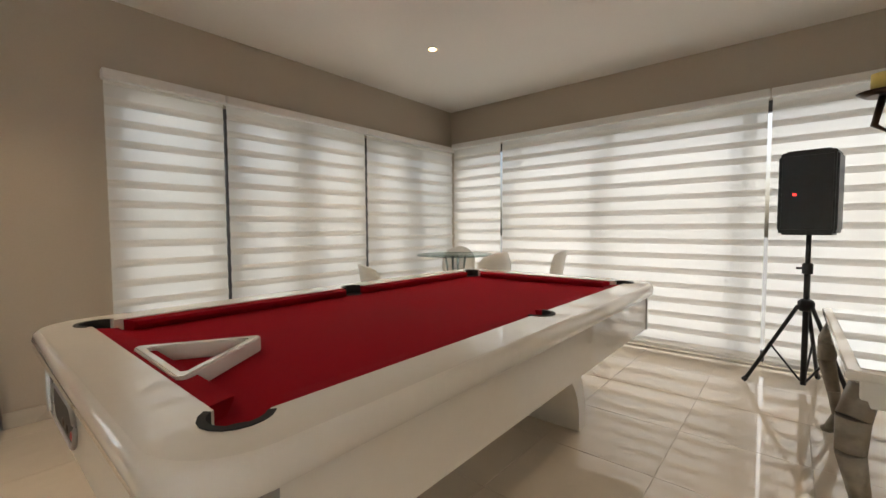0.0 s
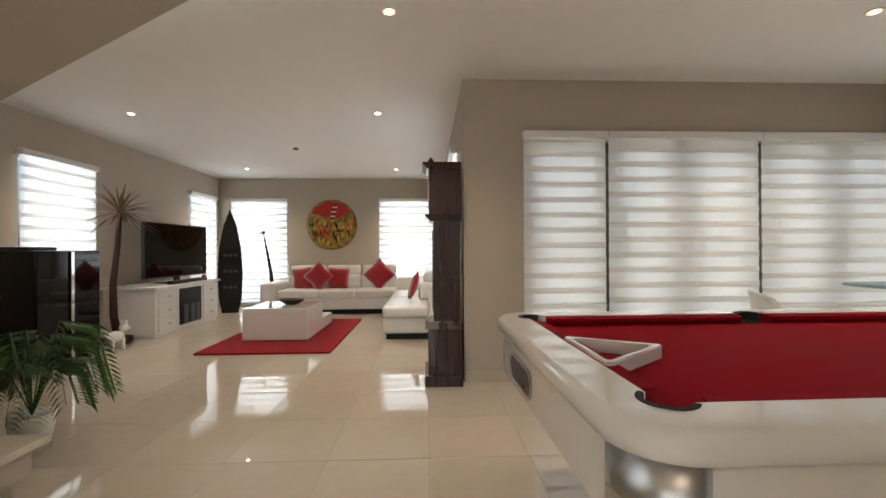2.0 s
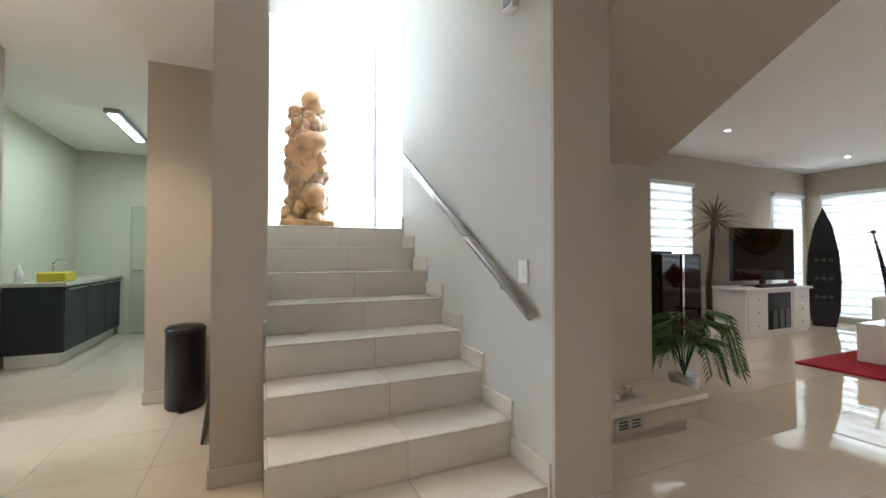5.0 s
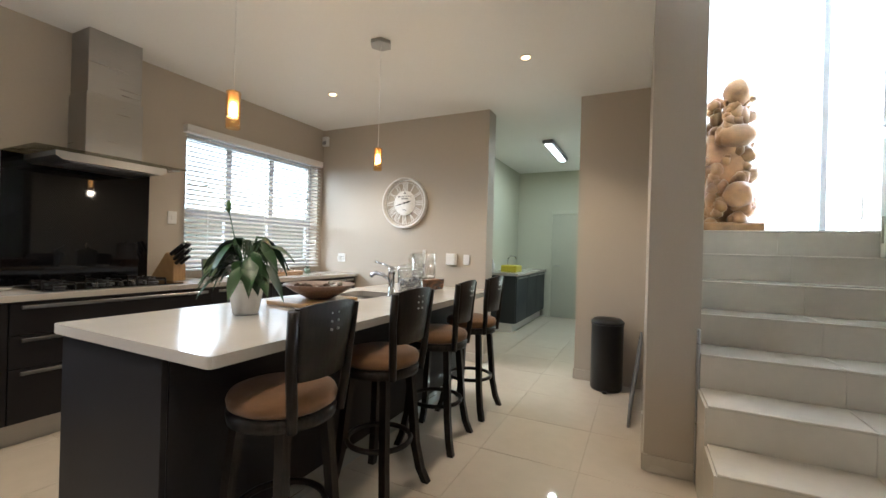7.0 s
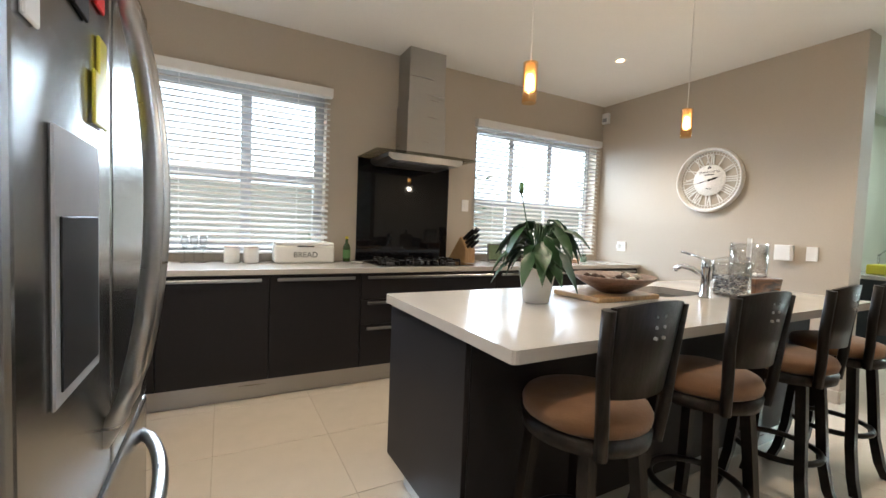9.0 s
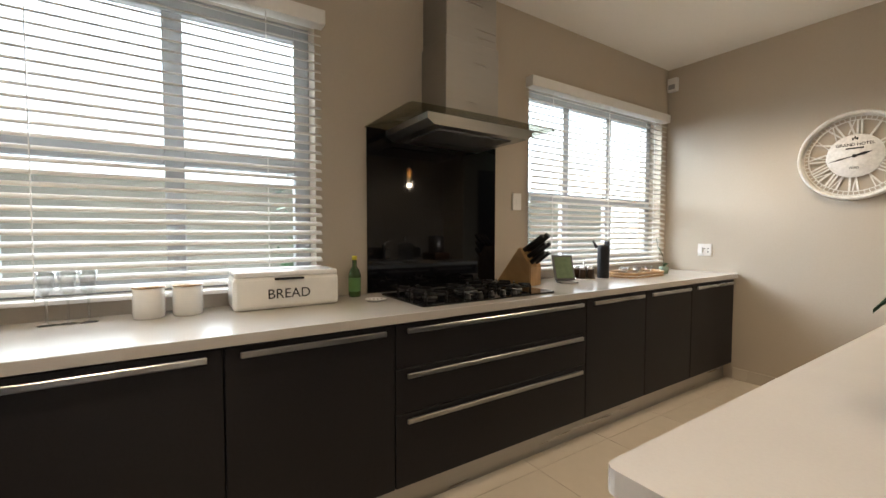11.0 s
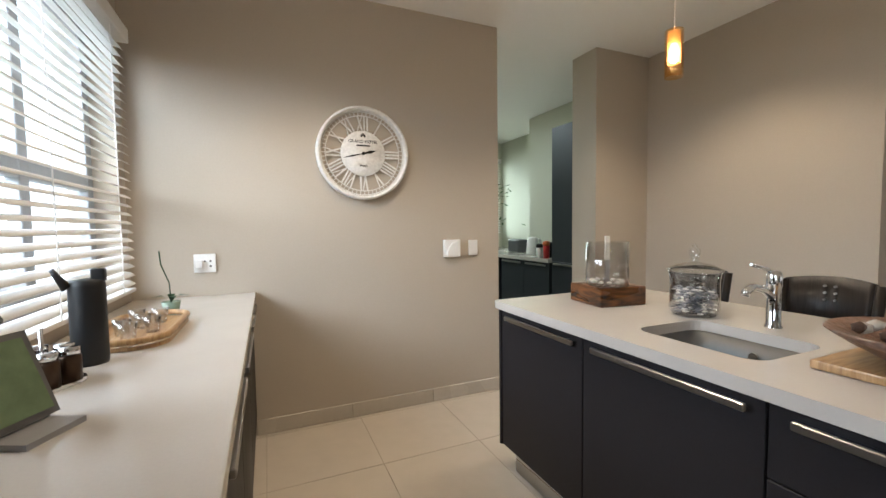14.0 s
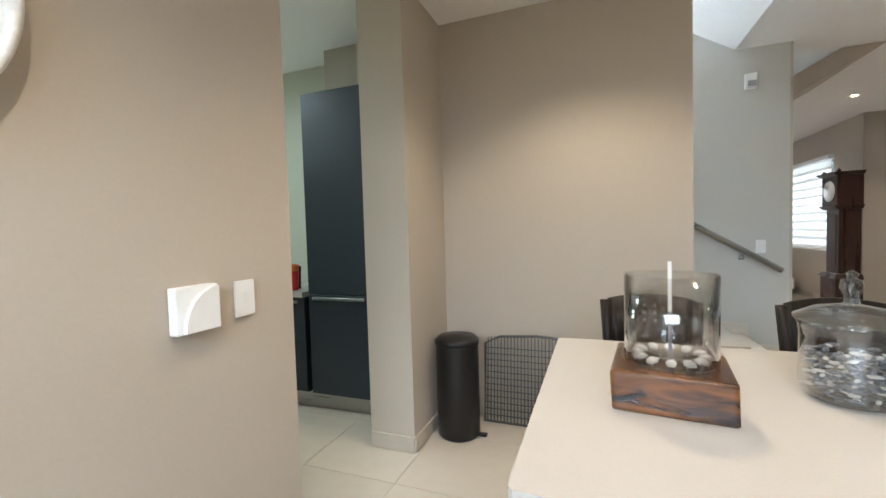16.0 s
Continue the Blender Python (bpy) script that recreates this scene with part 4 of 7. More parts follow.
def wall_clock():
    """Local: face towards -y, centre at the origin."""
    t = thing("wall_clock", "large distressed white open-dial roman wall clock", "clock", pose(-2.905, 4.118, 1.815, 90, 0, 0) @ Matrix.Scale(0.93, 4))
    R = 0.333
    bm = B()
    lathe(bm, [(R - 0.028, 0.004), (R - 0.025, 0.045), (R - 0.013, 0.06), (R, 0.05), (R + 0.002, 0.004)], seg=64, cap=False)
    lathe(bm, [(R + 0.002, 0.004), (R - 0.028, 0.004)], seg=64, cap=False)
    part("rim", bm, CLOCKW, t)
    bm = B()
    lathe(bm, [(0.0, 0.022), (0.160, 0.022), (0.163, 0.018), (0.163, 0.012), (0.0, 0.012)], seg=48, cap=False)
    dial = part("dial", bm, CLOCKW, t)
    bm = B()
    lathe(bm, [(R - 0.03, 0.012), (R - 0.03, 0.02), (R - 0.037, 0.02), (R - 0.037, 0.012), (R - 0.03, 0.012)], seg=64, cap=False)
    lathe(bm, [(R - 0.06, 0.012), (R - 0.06, 0.02), (R - 0.066, 0.02), (R - 0.066, 0.012), (R - 0.06, 0.012)], seg=64, cap=False)
    for i in range(60):
        a = i * math.tau / 60
        for dq in (-0.004, 0.004):
            p = Vector((math.cos(a), math.sin(a), 0))
            s = Vector((-p.y, p.x, 0)) * 0.003
            c0, c1 = p * (R - 0.061) + s * dq / 0.004, p * (R - 0.036) + s * dq / 0.004
        vs = [bm.verts.new((*q, 0.019)) for q in ((c0 - s).xy, (c1 - s).xy, (c1 + s).xy, (c0 + s).xy)]
        bm.faces.new(vs)
    part("minute_track", bm, CLOCKW, t)
    numerals = ("XII", "I", "II", "III", "IIII", "V", "VI", "VII", "VIII", "IX", "X", "XI")
    for i, text in enumerate(numerals):
        a = math.pi / 2 - i * math.tau / 12
        bm = B()
        widths = {"I": 0.022, "V": 0.044, "X": 0.044}
        total = sum(widths[c] for c in text)
        x = -total / 2
        h0, h1 = 0.163, R - 0.064

        def bar(xa, ya, xb, yb, w):
            d = Vector((xb - xa, yb - ya)).normalized()
            s = Vector((-d.y, d.x)) * w / 2
            q = [Vector((xa, ya)) - s, Vector((xb, yb)) - s, Vector((xb, yb)) + s, Vector((xa, ya)) + s]
            lo, hi = [], []
            for v in q:
                X, Y = v.x * math.sin(a) + v.y * math.cos(a), -v.x * math.cos(a) + v.y * math.sin(a)
                lo.append(bm.verts.new((X, Y, 0.012)))
                hi.append(bm.verts.new((X, Y, 0.021)))
            bm.faces.new(hi)
            bm.faces.new(lo[::-1])
            for k in range(4):
                bm.faces.new((lo[k], lo[(k + 1) % 4], hi[(k + 1) % 4], hi[k]))
        for c in text:
            w = widths[c]
            m = x + w / 2
            if c == "I":
                bar(m, h0, m, h1, 0.011)
            elif c == "V":
                bar(m, h0, m - 0.017, h1, 0.011)
                bar(m, h0, m + 0.017, h1, 0.006)
            else:
                bar(m - 0.017, h0, m + 0.017, h1, 0.006)
                bar(m + 0.017, h0, m - 0.017, h1, 0.011)
            x += w
        bmesh.ops.recalc_face_normals(bm, faces=bm.faces)
        part("numeral", bm, CLOCKW, t)
    for name, ang, length, w in (("hour_hand", 76, 0.10, 0.011), ("minute_hand", 256, 0.155, 0.005)):
        bm = B()
        a = radians(90 - ang)
        d, s = Vector((math.cos(a), math.sin(a))), Vector((-math.sin(a), math.cos(a)))
        q = [-0.03 * d, 0.55 * length * d - w * s, length * d, 0.55 * length * d + w * s]
        bm.faces.new([bm.verts.new((*v, 0.027)) for v in q])
        bm.faces.new([bm.verts.new((*v, 0.0255)) for v in q][::-1])
        part(name, bm, INK, t)
    bm = B()
    lathe(bm, [(0.012, 0.022), (0.012, 0.03), (0, 0.03)], seg=12)
    part("hub", bm, INK, t)
    words("lettering", "GRAND HOTEL", 0.031, INK, pose(0, 0.085, 0.0225), dial)
    words("lettering", "PARIS", 0.022, INK, pose(0, -0.09, 0.0225), dial)
    bm = B()
    for k in (-1, 0, 1):
        ball(bm, k * 0.012, 0.128 + (0.008 if k == 0 else 0), 0.023, 0.006, 0.014, 0.002, 1)
    part("emblem", bm, INK, dial)
    bm = B()
    box(bm, -0.05, 0.05, 0.052, 0.062, 0.0222, 0.0232)
    part("illegible_line", bm, INK, dial)


wall_clock()


def wall_plate(m, label, kind, w=0.075, h=0.115):
    """Plate with its back on the wall: local z is out of the wall, y up."""
    t = thing("switch_plate" if kind != "socket" else "wall_socket", label, "switch" if kind != "socket" else "socket", m)
    bm = B()
    box(bm, -w / 2, w / 2, -h / 2, h / 2, 0.0005, 0.011, 0.003)
    part("plate", bm, PVC, t)
    if kind == "switch":
        bm = B()
        box(bm, -0.011, 0.011, -0.02, 0.02, 0.0112, 0.015, 0.002)
        part("rocker", bm, PVC, t)
    elif kind == "socket":
        # black discs on the uncut plate, for the dark of the pin holes
        for x, y in ((-0.03, 0.012), (0.0, 0.012), (0.03, 0.012), (-0.03, -0.018), (0.03, -0.018)):
            bm = B()
            lathe(bm, [(0.0, 0.0116), (0.006, 0.0116)], x, y, 0, 10, cap=False)
            part("pin_hole_shade", bm, INK, t)
        bm = B()
        box(bm, -0.05, -0.01, -0.03, 0.02, 0.0112, 0.035, 0.006)
        part("plug", bm, PVC, t)
    return t


CLK = lambda x, z: pose(x, 4.119, z, 90, 0, 0)
wall_plate(CLK(-2.07, 1.15), "white single light switch plate", "switch")
wall_plate(CLK(-3.87, 1.115), "white double wall socket with a plug", "socket", 0.115, 0.11)
t = thing("chime_box", "white two-tone wall box with a curved flap", "wall box", CLK(-2.255, 1.15))
bm = B()
box(bm, -0.065, 0.065, -0.065, 0.065, 0.0005, 0.035, 0.006)
part("case", bm, PVC, t)
bm = B()
arc = [(0.055, -0.06), (0.055, 0.06)] + [(0.055 - 0.105 * math.sin(radians(a)), -0.06 + 0.12 * math.cos(radians(a))) for a in range(15, 91, 15)]
plate(bm, arc, 0.0355, 0.05)
part("flap", bm, PVC, t)
wall_plate(pose(-4.239, 2.13, 1.49, 90, 0, 90), "white light switch plate beside the splashback", "switch", 0.08, 0.12)
wall_plate(pose(1.199, 1.725, 1.14, 90, 0, -90), "white light switch on the stair wall", "switch")


def motion_sensor(m):
    t = thing("motion_sensor", "small white alarm motion sensor in the corner", "sensor", m)
    bm = B()
    box(bm, -0.045, 0.045, -0.065, 0.065, 0.0005, 0.05, 0.012)
    part("case", bm, PVC, t)
    bm = B()
    box(bm, -0.03, 0.03, -0.045, 0.0, 0.0505, 0.058, 0.006)
    part("lens", bm, GREYP, t)


motion_sensor(pose(-4.18, 4.118, 2.68, 90, 0, 0))
motion_sensor(pose(1.199, 1.80, 2.55, 90, 0, -90))


# things on the window worktop
def bread_bin():
    t = thing("bread_bin", "white enamel bread bin with black lettering", "bread bin", pose(-4.11, 0.51, 0.92, 0, 0, 90))
    bm = B()
    box(bm, -0.235, 0.235, -0.1, 0.1, 0.0, 0.15, 0.03, 4)
    part("body", bm, CERAM, t)
    bm = B()
    box(bm, -0.228, 0.228, -0.094, 0.094, 0.145, 0.172, 0.012, 3)
    lid = part("lid", bm, CERAM, t)
    bm = B()
    box(bm, -0.065, 0.065, -0.112, -0.101, 0.133, 0.143, 0.003, 1)
    part("handle", bm, INK, t)
    words("lettering", "BREAD", 0.062, INK, pose(0, -0.1015, 0.068, 90, 0, 0), t, 0.0008)


bread_bin()


def canister(x, y):
    t = thing("canister", "white enamel storage canister with a dark rim", "canister", pose(x, y, 0.92), "canisters")
    bm = B()
    lathe(bm, [(0.05, 0), (0.055, 0.004), (0.055, 0.118), (0.052, 0.122)], seg=28)
    part("body", bm, CERAM, t)
    bm = B()
    lathe(bm, [(0.0565, 0.1225), (0.0565, 0.127), (0, 0.13)], seg=28)
    part("lid", bm, OAK, t, "dark-rimmed lid")


canister(-4.1, -0.02)
canister(-4.1, 0.115)


def oil_bottle():
    t = thing("oil_bottle", "green glass olive oil bottle with label", "bottle", pose(-4.17, 0.885, 0.92))
    bm = B()
    lathe(bm, [(0.03, 0), (0.033, 0.005), (0.033, 0.12), (0.026, 0.145), (0.012, 0.165), (0.012, 0.2)], seg=20)
    part("glass", bm, GREENGL, t)
    bm = B()
    lathe(bm, [(0.0335, 0.03), (0.0335, 0.105)], seg=20, cap=False)
    part("label", bm, LABELG, t)
    bm = B()
    lathe(bm, [(0.014, 0.2002), (0.014, 0.222), (0, 0.222)], seg=14)
    part("cap", bm, YELLOW, t)


oil_bottle()
t = thing("spoon_rest", "small striped ceramic spoon rest", "spoon rest", pose(-3.97, 0.92, 0.92, 0, 0, 70))
bm = B()
lathe(bm, [(0.0, 0.002), (0.04, 0.003), (0.055, 0.012), (0.053, 0.014), (0.038, 0.006), (0, 0.005)], seg=24, sy=0.75)
part("dish", bm, CERAM, t)
for x in (-0.03, -0.01, 0.01, 0.03):
    bm = B()
    box(bm, x - 0.004, x + 0.004, -0.018, 0.018, 0.0075, 0.0105, 0.001, 1)
    part("stripe", bm, BRONZE, t)
t = thing("knife_block", "slanted light wood knife block with black knives", "knife block", pose(-4.07, 2.035, 0.92, 0, 0, 8) @ Matrix.Diagonal((1.55, 1.35, 1.55, 1)))
bm = B()
prism(bm, [(-0.12, 0.0), (0.07, 0.0), (0.07, 0.085), (0.02, 0.16), (0.008, 0.162)], -0.045, 0.045)
bmesh.ops.bevel(bm, geom=list(bm.edges), offset=0.004, segments=2, affect="EDGES")
part("block", bm, OAK, t)
for i, (u, v, L) in enumerate(((0.0, -0.025, 0.11), (0.0, 0.0, 0.12), (0.0, 0.025, 0.11), (0.018, -0.018, 0.1), (0.018, 0.016, 0.1), (0.034, -0.02, 0.08), (0.034, 0.018, 0.075))):
    bm = B()
    p = Vector((0.026 + u, v, 0.151 - 1.5 * u))
    d = Vector((0.83, 0, 0.555)).normalized()
    tube(bm, [p - d * 0.01, p + d * L * 0.5, p + d * L], 0.011, 8, r_end=0.009)
    part("knife_handle", bm, BLACKP, t)
t = thing("tablet_stand", "small grey tablet with a dim green screen on a stand", "tablet", pose(-3.99, 2.36, 0.92, 0, 0, -25))
bm = B()
prism(bm, [(0.0, 0.0), (0.09, 0.0), (0.09, 0.012), (0.012, 0.012), (-0.055, 0.18), (-0.065, 0.176)], -0.06, 0.06)
part("stand", bm, GREYP, t)
bm = B()
prism(bm, [(0.012, 0.015), (0.02, 0.017), (-0.047, 0.188), (-0.055, 0.185)], -0.075, 0.075)
part("screen", bm, GREYM, t)
bm = B()
prism(bm, [(0.019, 0.03), (0.0212, 0.031), (-0.0405, 0.176), (-0.0425, 0.175)], -0.062, 0.062)
part("display", bm, mat("dim_green_display", (0.16, 0.22, 0.13), 0.2, vary=0.3, grain=25), t)
t = thing("spice_rack", "round chrome rack of small spice jars", "spice rack", pose(-4.06, 2.66, 0.92))
bm = B()
lathe(bm, [(0.085, 0), (0.085, 0.008), (0, 0.008)], seg=24)
tube(bm, [(0, 0, 0.008), (0, 0, 0.15)], 0.005, 8)
part("stand", bm, CHROME, t)
for i in range(6):
    a = i * math.tau / 6
    bm = B()
    lathe(bm, [(0.024, 0.0082), (0.024, 0.07), (0.02, 0.076)], 0.055 * math.cos(a), 0.055 * math.sin(a), 0, 14)
    j = part("jar", bm, BRONZE, t)
    bm = B()
    lathe(bm, [(0.022, 0.0765), (0.022, 0.095), (0, 0.096)], 0.055 * math.cos(a), 0.055 * math.sin(a), 0, 14)
    part("lid", bm, CHROME, j)
t = thing("coffee_press", "tall black insulated coffee press", "coffee press", pose(-4.02, 2.84, 0.92) @ Matrix.Diagonal((0.95, 0.95, 1.22, 1)))
bm = B()
lathe(bm, [(0.045, 0), (0.047, 0.01), (0.047, 0.19), (0.044, 0.205), (0.0, 0.21)], seg=24)
part("body", bm, BLACKP, t)
bm = B()
tube(bm, [(-0.04, -0.03, 0.19), (-0.065, -0.05, 0.235)], 0.013, 8, r_end=0.006)
part("spout", bm, BLACKP, t)
bm = B()
box(bm, 0.012, 0.05, -0.012, 0.012, 0.2, 0.232, 0.006)
part("lever", bm, BLACKP, t)
t = thing("serving_tray", "round-ended light wood serving tray", "tray", pose(-3.98, 3.2, 0.92, 0, 0, 90))
bm = B()
plate(bm, rounded(-0.27, 0.27, -0.13, 0.13, 0.1, 8), 0.001, 0.014)
part("base", bm, OAK, t)
bm = B()
ring = rounded(-0.265, 0.265, -0.125, 0.125, 0.1, 8)
tube(bm, [(x, y, 0.03) for x, y in ring + ring[:1]], 0.012, 8, cap=False)
part("rim", bm, OAK, t)
for x, y in ((-0.16, 0.0), (-0.07, 0.04), (-0.06, -0.05), (0.03, 0.0), (0.12, 0.04), (0.12, -0.04)):
    bm = B()
    lathe(bm, [(0.022, 0.0), (0.03, 0.06), (0.028, 0.06), (0.02, 0.004), (0, 0.004)], seg=16)
    single("glass_cup", bm, GLASS, "small clear glass cup on the tray", "cup", pose(-3.98 - y, 3.2 + x, 0.935), "cups on the tray")
t = thing("orchid", "small potted orchid with a bare stem", "plant", pose(-3.95, 3.58, 0.92))
bm = B()
lathe(bm, [(0.03, 0), (0.04, 0.06), (0.036, 0.06), (0.0, 0.05)], seg=18)
part("pot", bm, mat("sage_ceramic", (0.2, 0.27, 0.2), 0.25, vary=0.1), t)
for i in range(4):
    bm = B()
    a = i * 1.7
    d = Vector((math.cos(a), math.sin(a), 0))
    s = Vector((-d.y, d.x, 0)) * 0.016
    base, midp, tip = Vector((0, 0, 0.055)), d * 0.035 + Vector((0, 0, 0.09)), d * 0.08 + Vector((0, 0, 0.085))
    bm.faces.new([bm.verts.new(q) for q in (base, midp - s, tip, midp + s)])
    part("leaf", bm, LEAF, t)
bm = B()
tube(bm, [(0, 0, 0.05), (0.0, -0.02, 0.15), (-0.02, -0.07, 0.24), (-0.02, -0.09, 0.3)], 0.003, 6)
part("stem", bm, LEAF, t)
# utensils by the first window
t = thing("utensil_jar", "glass jar of kitchen utensils", "utensil jar", pose(-4.08, -0.5, 0.92))
bm = B()
lathe(bm, [(0.05, 0), (0.052, 0.13), (0.048, 0.13), (0.046, 0.006), (0, 0.006)], seg=20)
part("jar", bm, GLASS, t)
for i, (a, L) in enumerate(((0.3, 0.25), (2.0, 0.22), (3.6, 0.27), (5.0, 0.23))):
    d = Vector((math.cos(a) * 0.16, math.sin(a) * 0.16, 1)).normalized()
    bm = B()
    tube(bm, [Vector((0, 0, 0.01)), d * L], 0.004, 6)
    ball(bm, *(d * L), 0.02, 0.012, 0.03, 1)
    part("utensil", bm, BLACKP if i % 2 else STEEL, t)
for y in (-0.33, -0.27, -0.21):
    bm = B()
    lathe(bm, [(0.03, 0), (0.004, 0.008), (0.004, 0.09), (0.024, 0.13), (0.03, 0.2), (0.027, 0.2), (0.02, 0.135), (0.0, 0.1)], seg=16)
    single("wine_glass", bm, GLASS, "upturned stemmed wine glass", "glass", pose(-4.12, y, 0.92), "wine glasses")


# things on the island
def potted_plant():
    t = thing("potted_plant", "leafy dark green plant in a white pot", "plant", pose(-2.03, 1.2, 0.92))
    bm = B()
    lathe(bm, [(0.055, 0), (0.06, 0.004), (0.085, 0.155), (0.088, 0.16), (0.08, 0.16), (0.075, 0.14), (0, 0.14)], seg=28)
    part("pot", bm, CERAM, t)
    rnd = random.Random(11)
    for i in range(60):
        a = rnd.uniform(0, math.tau)
        reach, rise = rnd.uniform(0.04, 0.15), rnd.uniform(0.06, 0.25)
        d = Vector((math.cos(a), math.sin(a), 0))
        base = Vector((0, 0, 0.14))
        tipz = 0.14 + rise - reach * rnd.uniform(0.5, 1.5)
        knee = d * reach * 0.65 + Vector((0, 0, 0.14 + rise))
        end = d * (reach + rnd.uniform(0.05, 0.1)) + Vector((0, 0, max(0.09 if i % 4 else 0.03, tipz)))
        bm = B()
        tube(bm, [base, base.lerp(knee, 0.6) + Vector((0, 0, 0.03)), knee], 0.003, 5)
        s = Vector((-d.y, d.x, 0.15)) * rnd.uniform(0.024, 0.038)
        rows = []
        for k, w in ((0, 0.1), (0.25, 0.8), (0.5, 1), (0.75, 0.7), (1, 0.05)):
            c = knee.lerp(end, k) + Vector((0, 0, 0.03 * math.sin(k * 3.1)))
            rows.append([bm.verts.new(c - s * w), bm.verts.new(c + Vector((0, 0, -0.008))), bm.verts.new(c + s * w)])
        for p, q in zip(rows, rows[1:]):
            for j in (0, 1):
                bm.faces.new((p[j], p[j + 1], q[j + 1], q[j])).smooth = True
        part("leaf", bm, LEAF, t)
    bm = B()
    tube(bm, [(0, 0, 0.14), (-0.06, -0.02, 0.35), (-0.1, -0.03, 0.5)], 0.003, 6)
    part("flower_stem", bm, LEAF, t)
    bm = B()
    ball(bm, -0.105, -0.03, 0.53, 0.02, 0.008, 0.035, 1)
    part("flower", bm, PALEAF, t)


potted_plant()
bm = B()
box(bm, -2.20, -1.90, 1.47, 1.92, 0.921, 0.945, 0.006)
single("chopping_board", bm, OAK, "rectangular light oak chopping board", "chopping board")
t = thing("fruit_bowl", "wide brown carved fruit bowl on the board", "bowl", pose(-2.04, 1.73, 0.945))
bm = B()
lathe(bm, [(0.07, 0), (0.09, 0.01), (0.17, 0.055), (0.215, 0.085), (0.21, 0.09), (0.16, 0.06), (0.08, 0.016), (0, 0.014)], seg=36)
part("bowl", bm, mat("ribbed_brown_shell", (0.17, 0.1, 0.07), 0.35, vary=0.5, grain=60, bump=0.5, bump_size=60), t)
rnd = random.Random(5)
for i in range(26):
    a, r = rnd.uniform(0, 6.28), rnd.uniform(0, 0.15)
    bm = B()
    ball(bm, 0, 0, 0, 0.02, 0.026, 0.017, 1, 0.2, a)
    single("pine_cone", bm, BARK if i % 3 else PEBBLE, "small dried pod in the bowl", "pod", pose(-2.04 + r * math.cos(a), 1.73 + r * math.sin(a), 0.945 + 0.045 + 0.26 * r), "pods in the bowl")


def hurricane():
    t = thing("candle_holder", "glass cylinder candle holder on a knotty wood block", "candle holder", pose(-1.95, 2.88, 0.92, 0, 0, -7))
    bm = B()
    box(bm, -0.13, 0.13, -0.125, 0.125, 0.0, 0.092, 0.01, 3)
    for v in bm.verts:
        v.co += Vector((1, 1, 0)) * 0.008 * noise.noise(v.co * 11)
    part("wood_block", bm, ACACIA, t)
    bm = B()
    lathe(bm, [(0.1, 0.0925), (0.103, 0.095), (0.103, 0.305), (0.1, 0.305), (0.1, 0.098), (0, 0.098)], seg=36)
    part("glass_cylinder", bm, GLASS, t)
    for i in range(12):
        a = i * math.tau / 12
        bm = B()
        ball(bm, 0.076 * math.cos(a), 0.076 * math.sin(a), 0.107, 0.021, 0.013, 0.009, 1, 0.2, a)
        part("shell", bm, CERAM, t)
    bm = B()
    box(bm, -0.013, 0.013, -0.004, 0.004, 0.215, 0.335)
    part("strip", bm, WHITEM, t)
    bm = B()
    box(bm, -0.012, 0.012, -0.004, 0.004, 0.0985, 0.2145)
    part("strip_stem", bm, GREYP, t)


hurricane()


def shell_jar():
    t = thing("glass_jar", "lidded glass jar half full of blue-grey shells", "jar", pose(-1.85, 2.49, 0.92) @ Matrix.Diagonal((0.98, 0.98, 1.14, 1)))
    bm = B()
    lathe(bm, [(0.06, 0.0), (0.09, 0.006), (0.098, 0.03), (0.096, 0.13), (0.1, 0.155), (0.106, 0.165), (0.102, 0.165), (0.092, 0.13), (0.093, 0.03), (0.085, 0.01), (0, 0.008)], seg=36)
    part("jar", bm, GLASS, t)
    bm = B()
    lathe(bm, [(0.108, 0.166), (0.109, 0.172), (0.07, 0.19), (0.016, 0.2), (0.012, 0.215), (0.022, 0.232), (0.02, 0.248), (0.008, 0.252), (0.012, 0.262), (0.0, 0.27)], seg=30)
    part("lid", bm, GLASS, t)
    rnd = random.Random(2)
    for i in range(280):
        a, r, z = rnd.uniform(0, 6.28), 0.084 * math.sqrt(rnd.random()), rnd.uniform(0.014, 0.1)
        bm = B()
        ball(bm, r * math.cos(a), r * math.sin(a), z, 0.015, 0.006, 0.004, 1, 0.3, rnd.uniform(0, 6))
        part("shell", bm, SLATE if i % 4 else CERAM, t)


shell_jar()


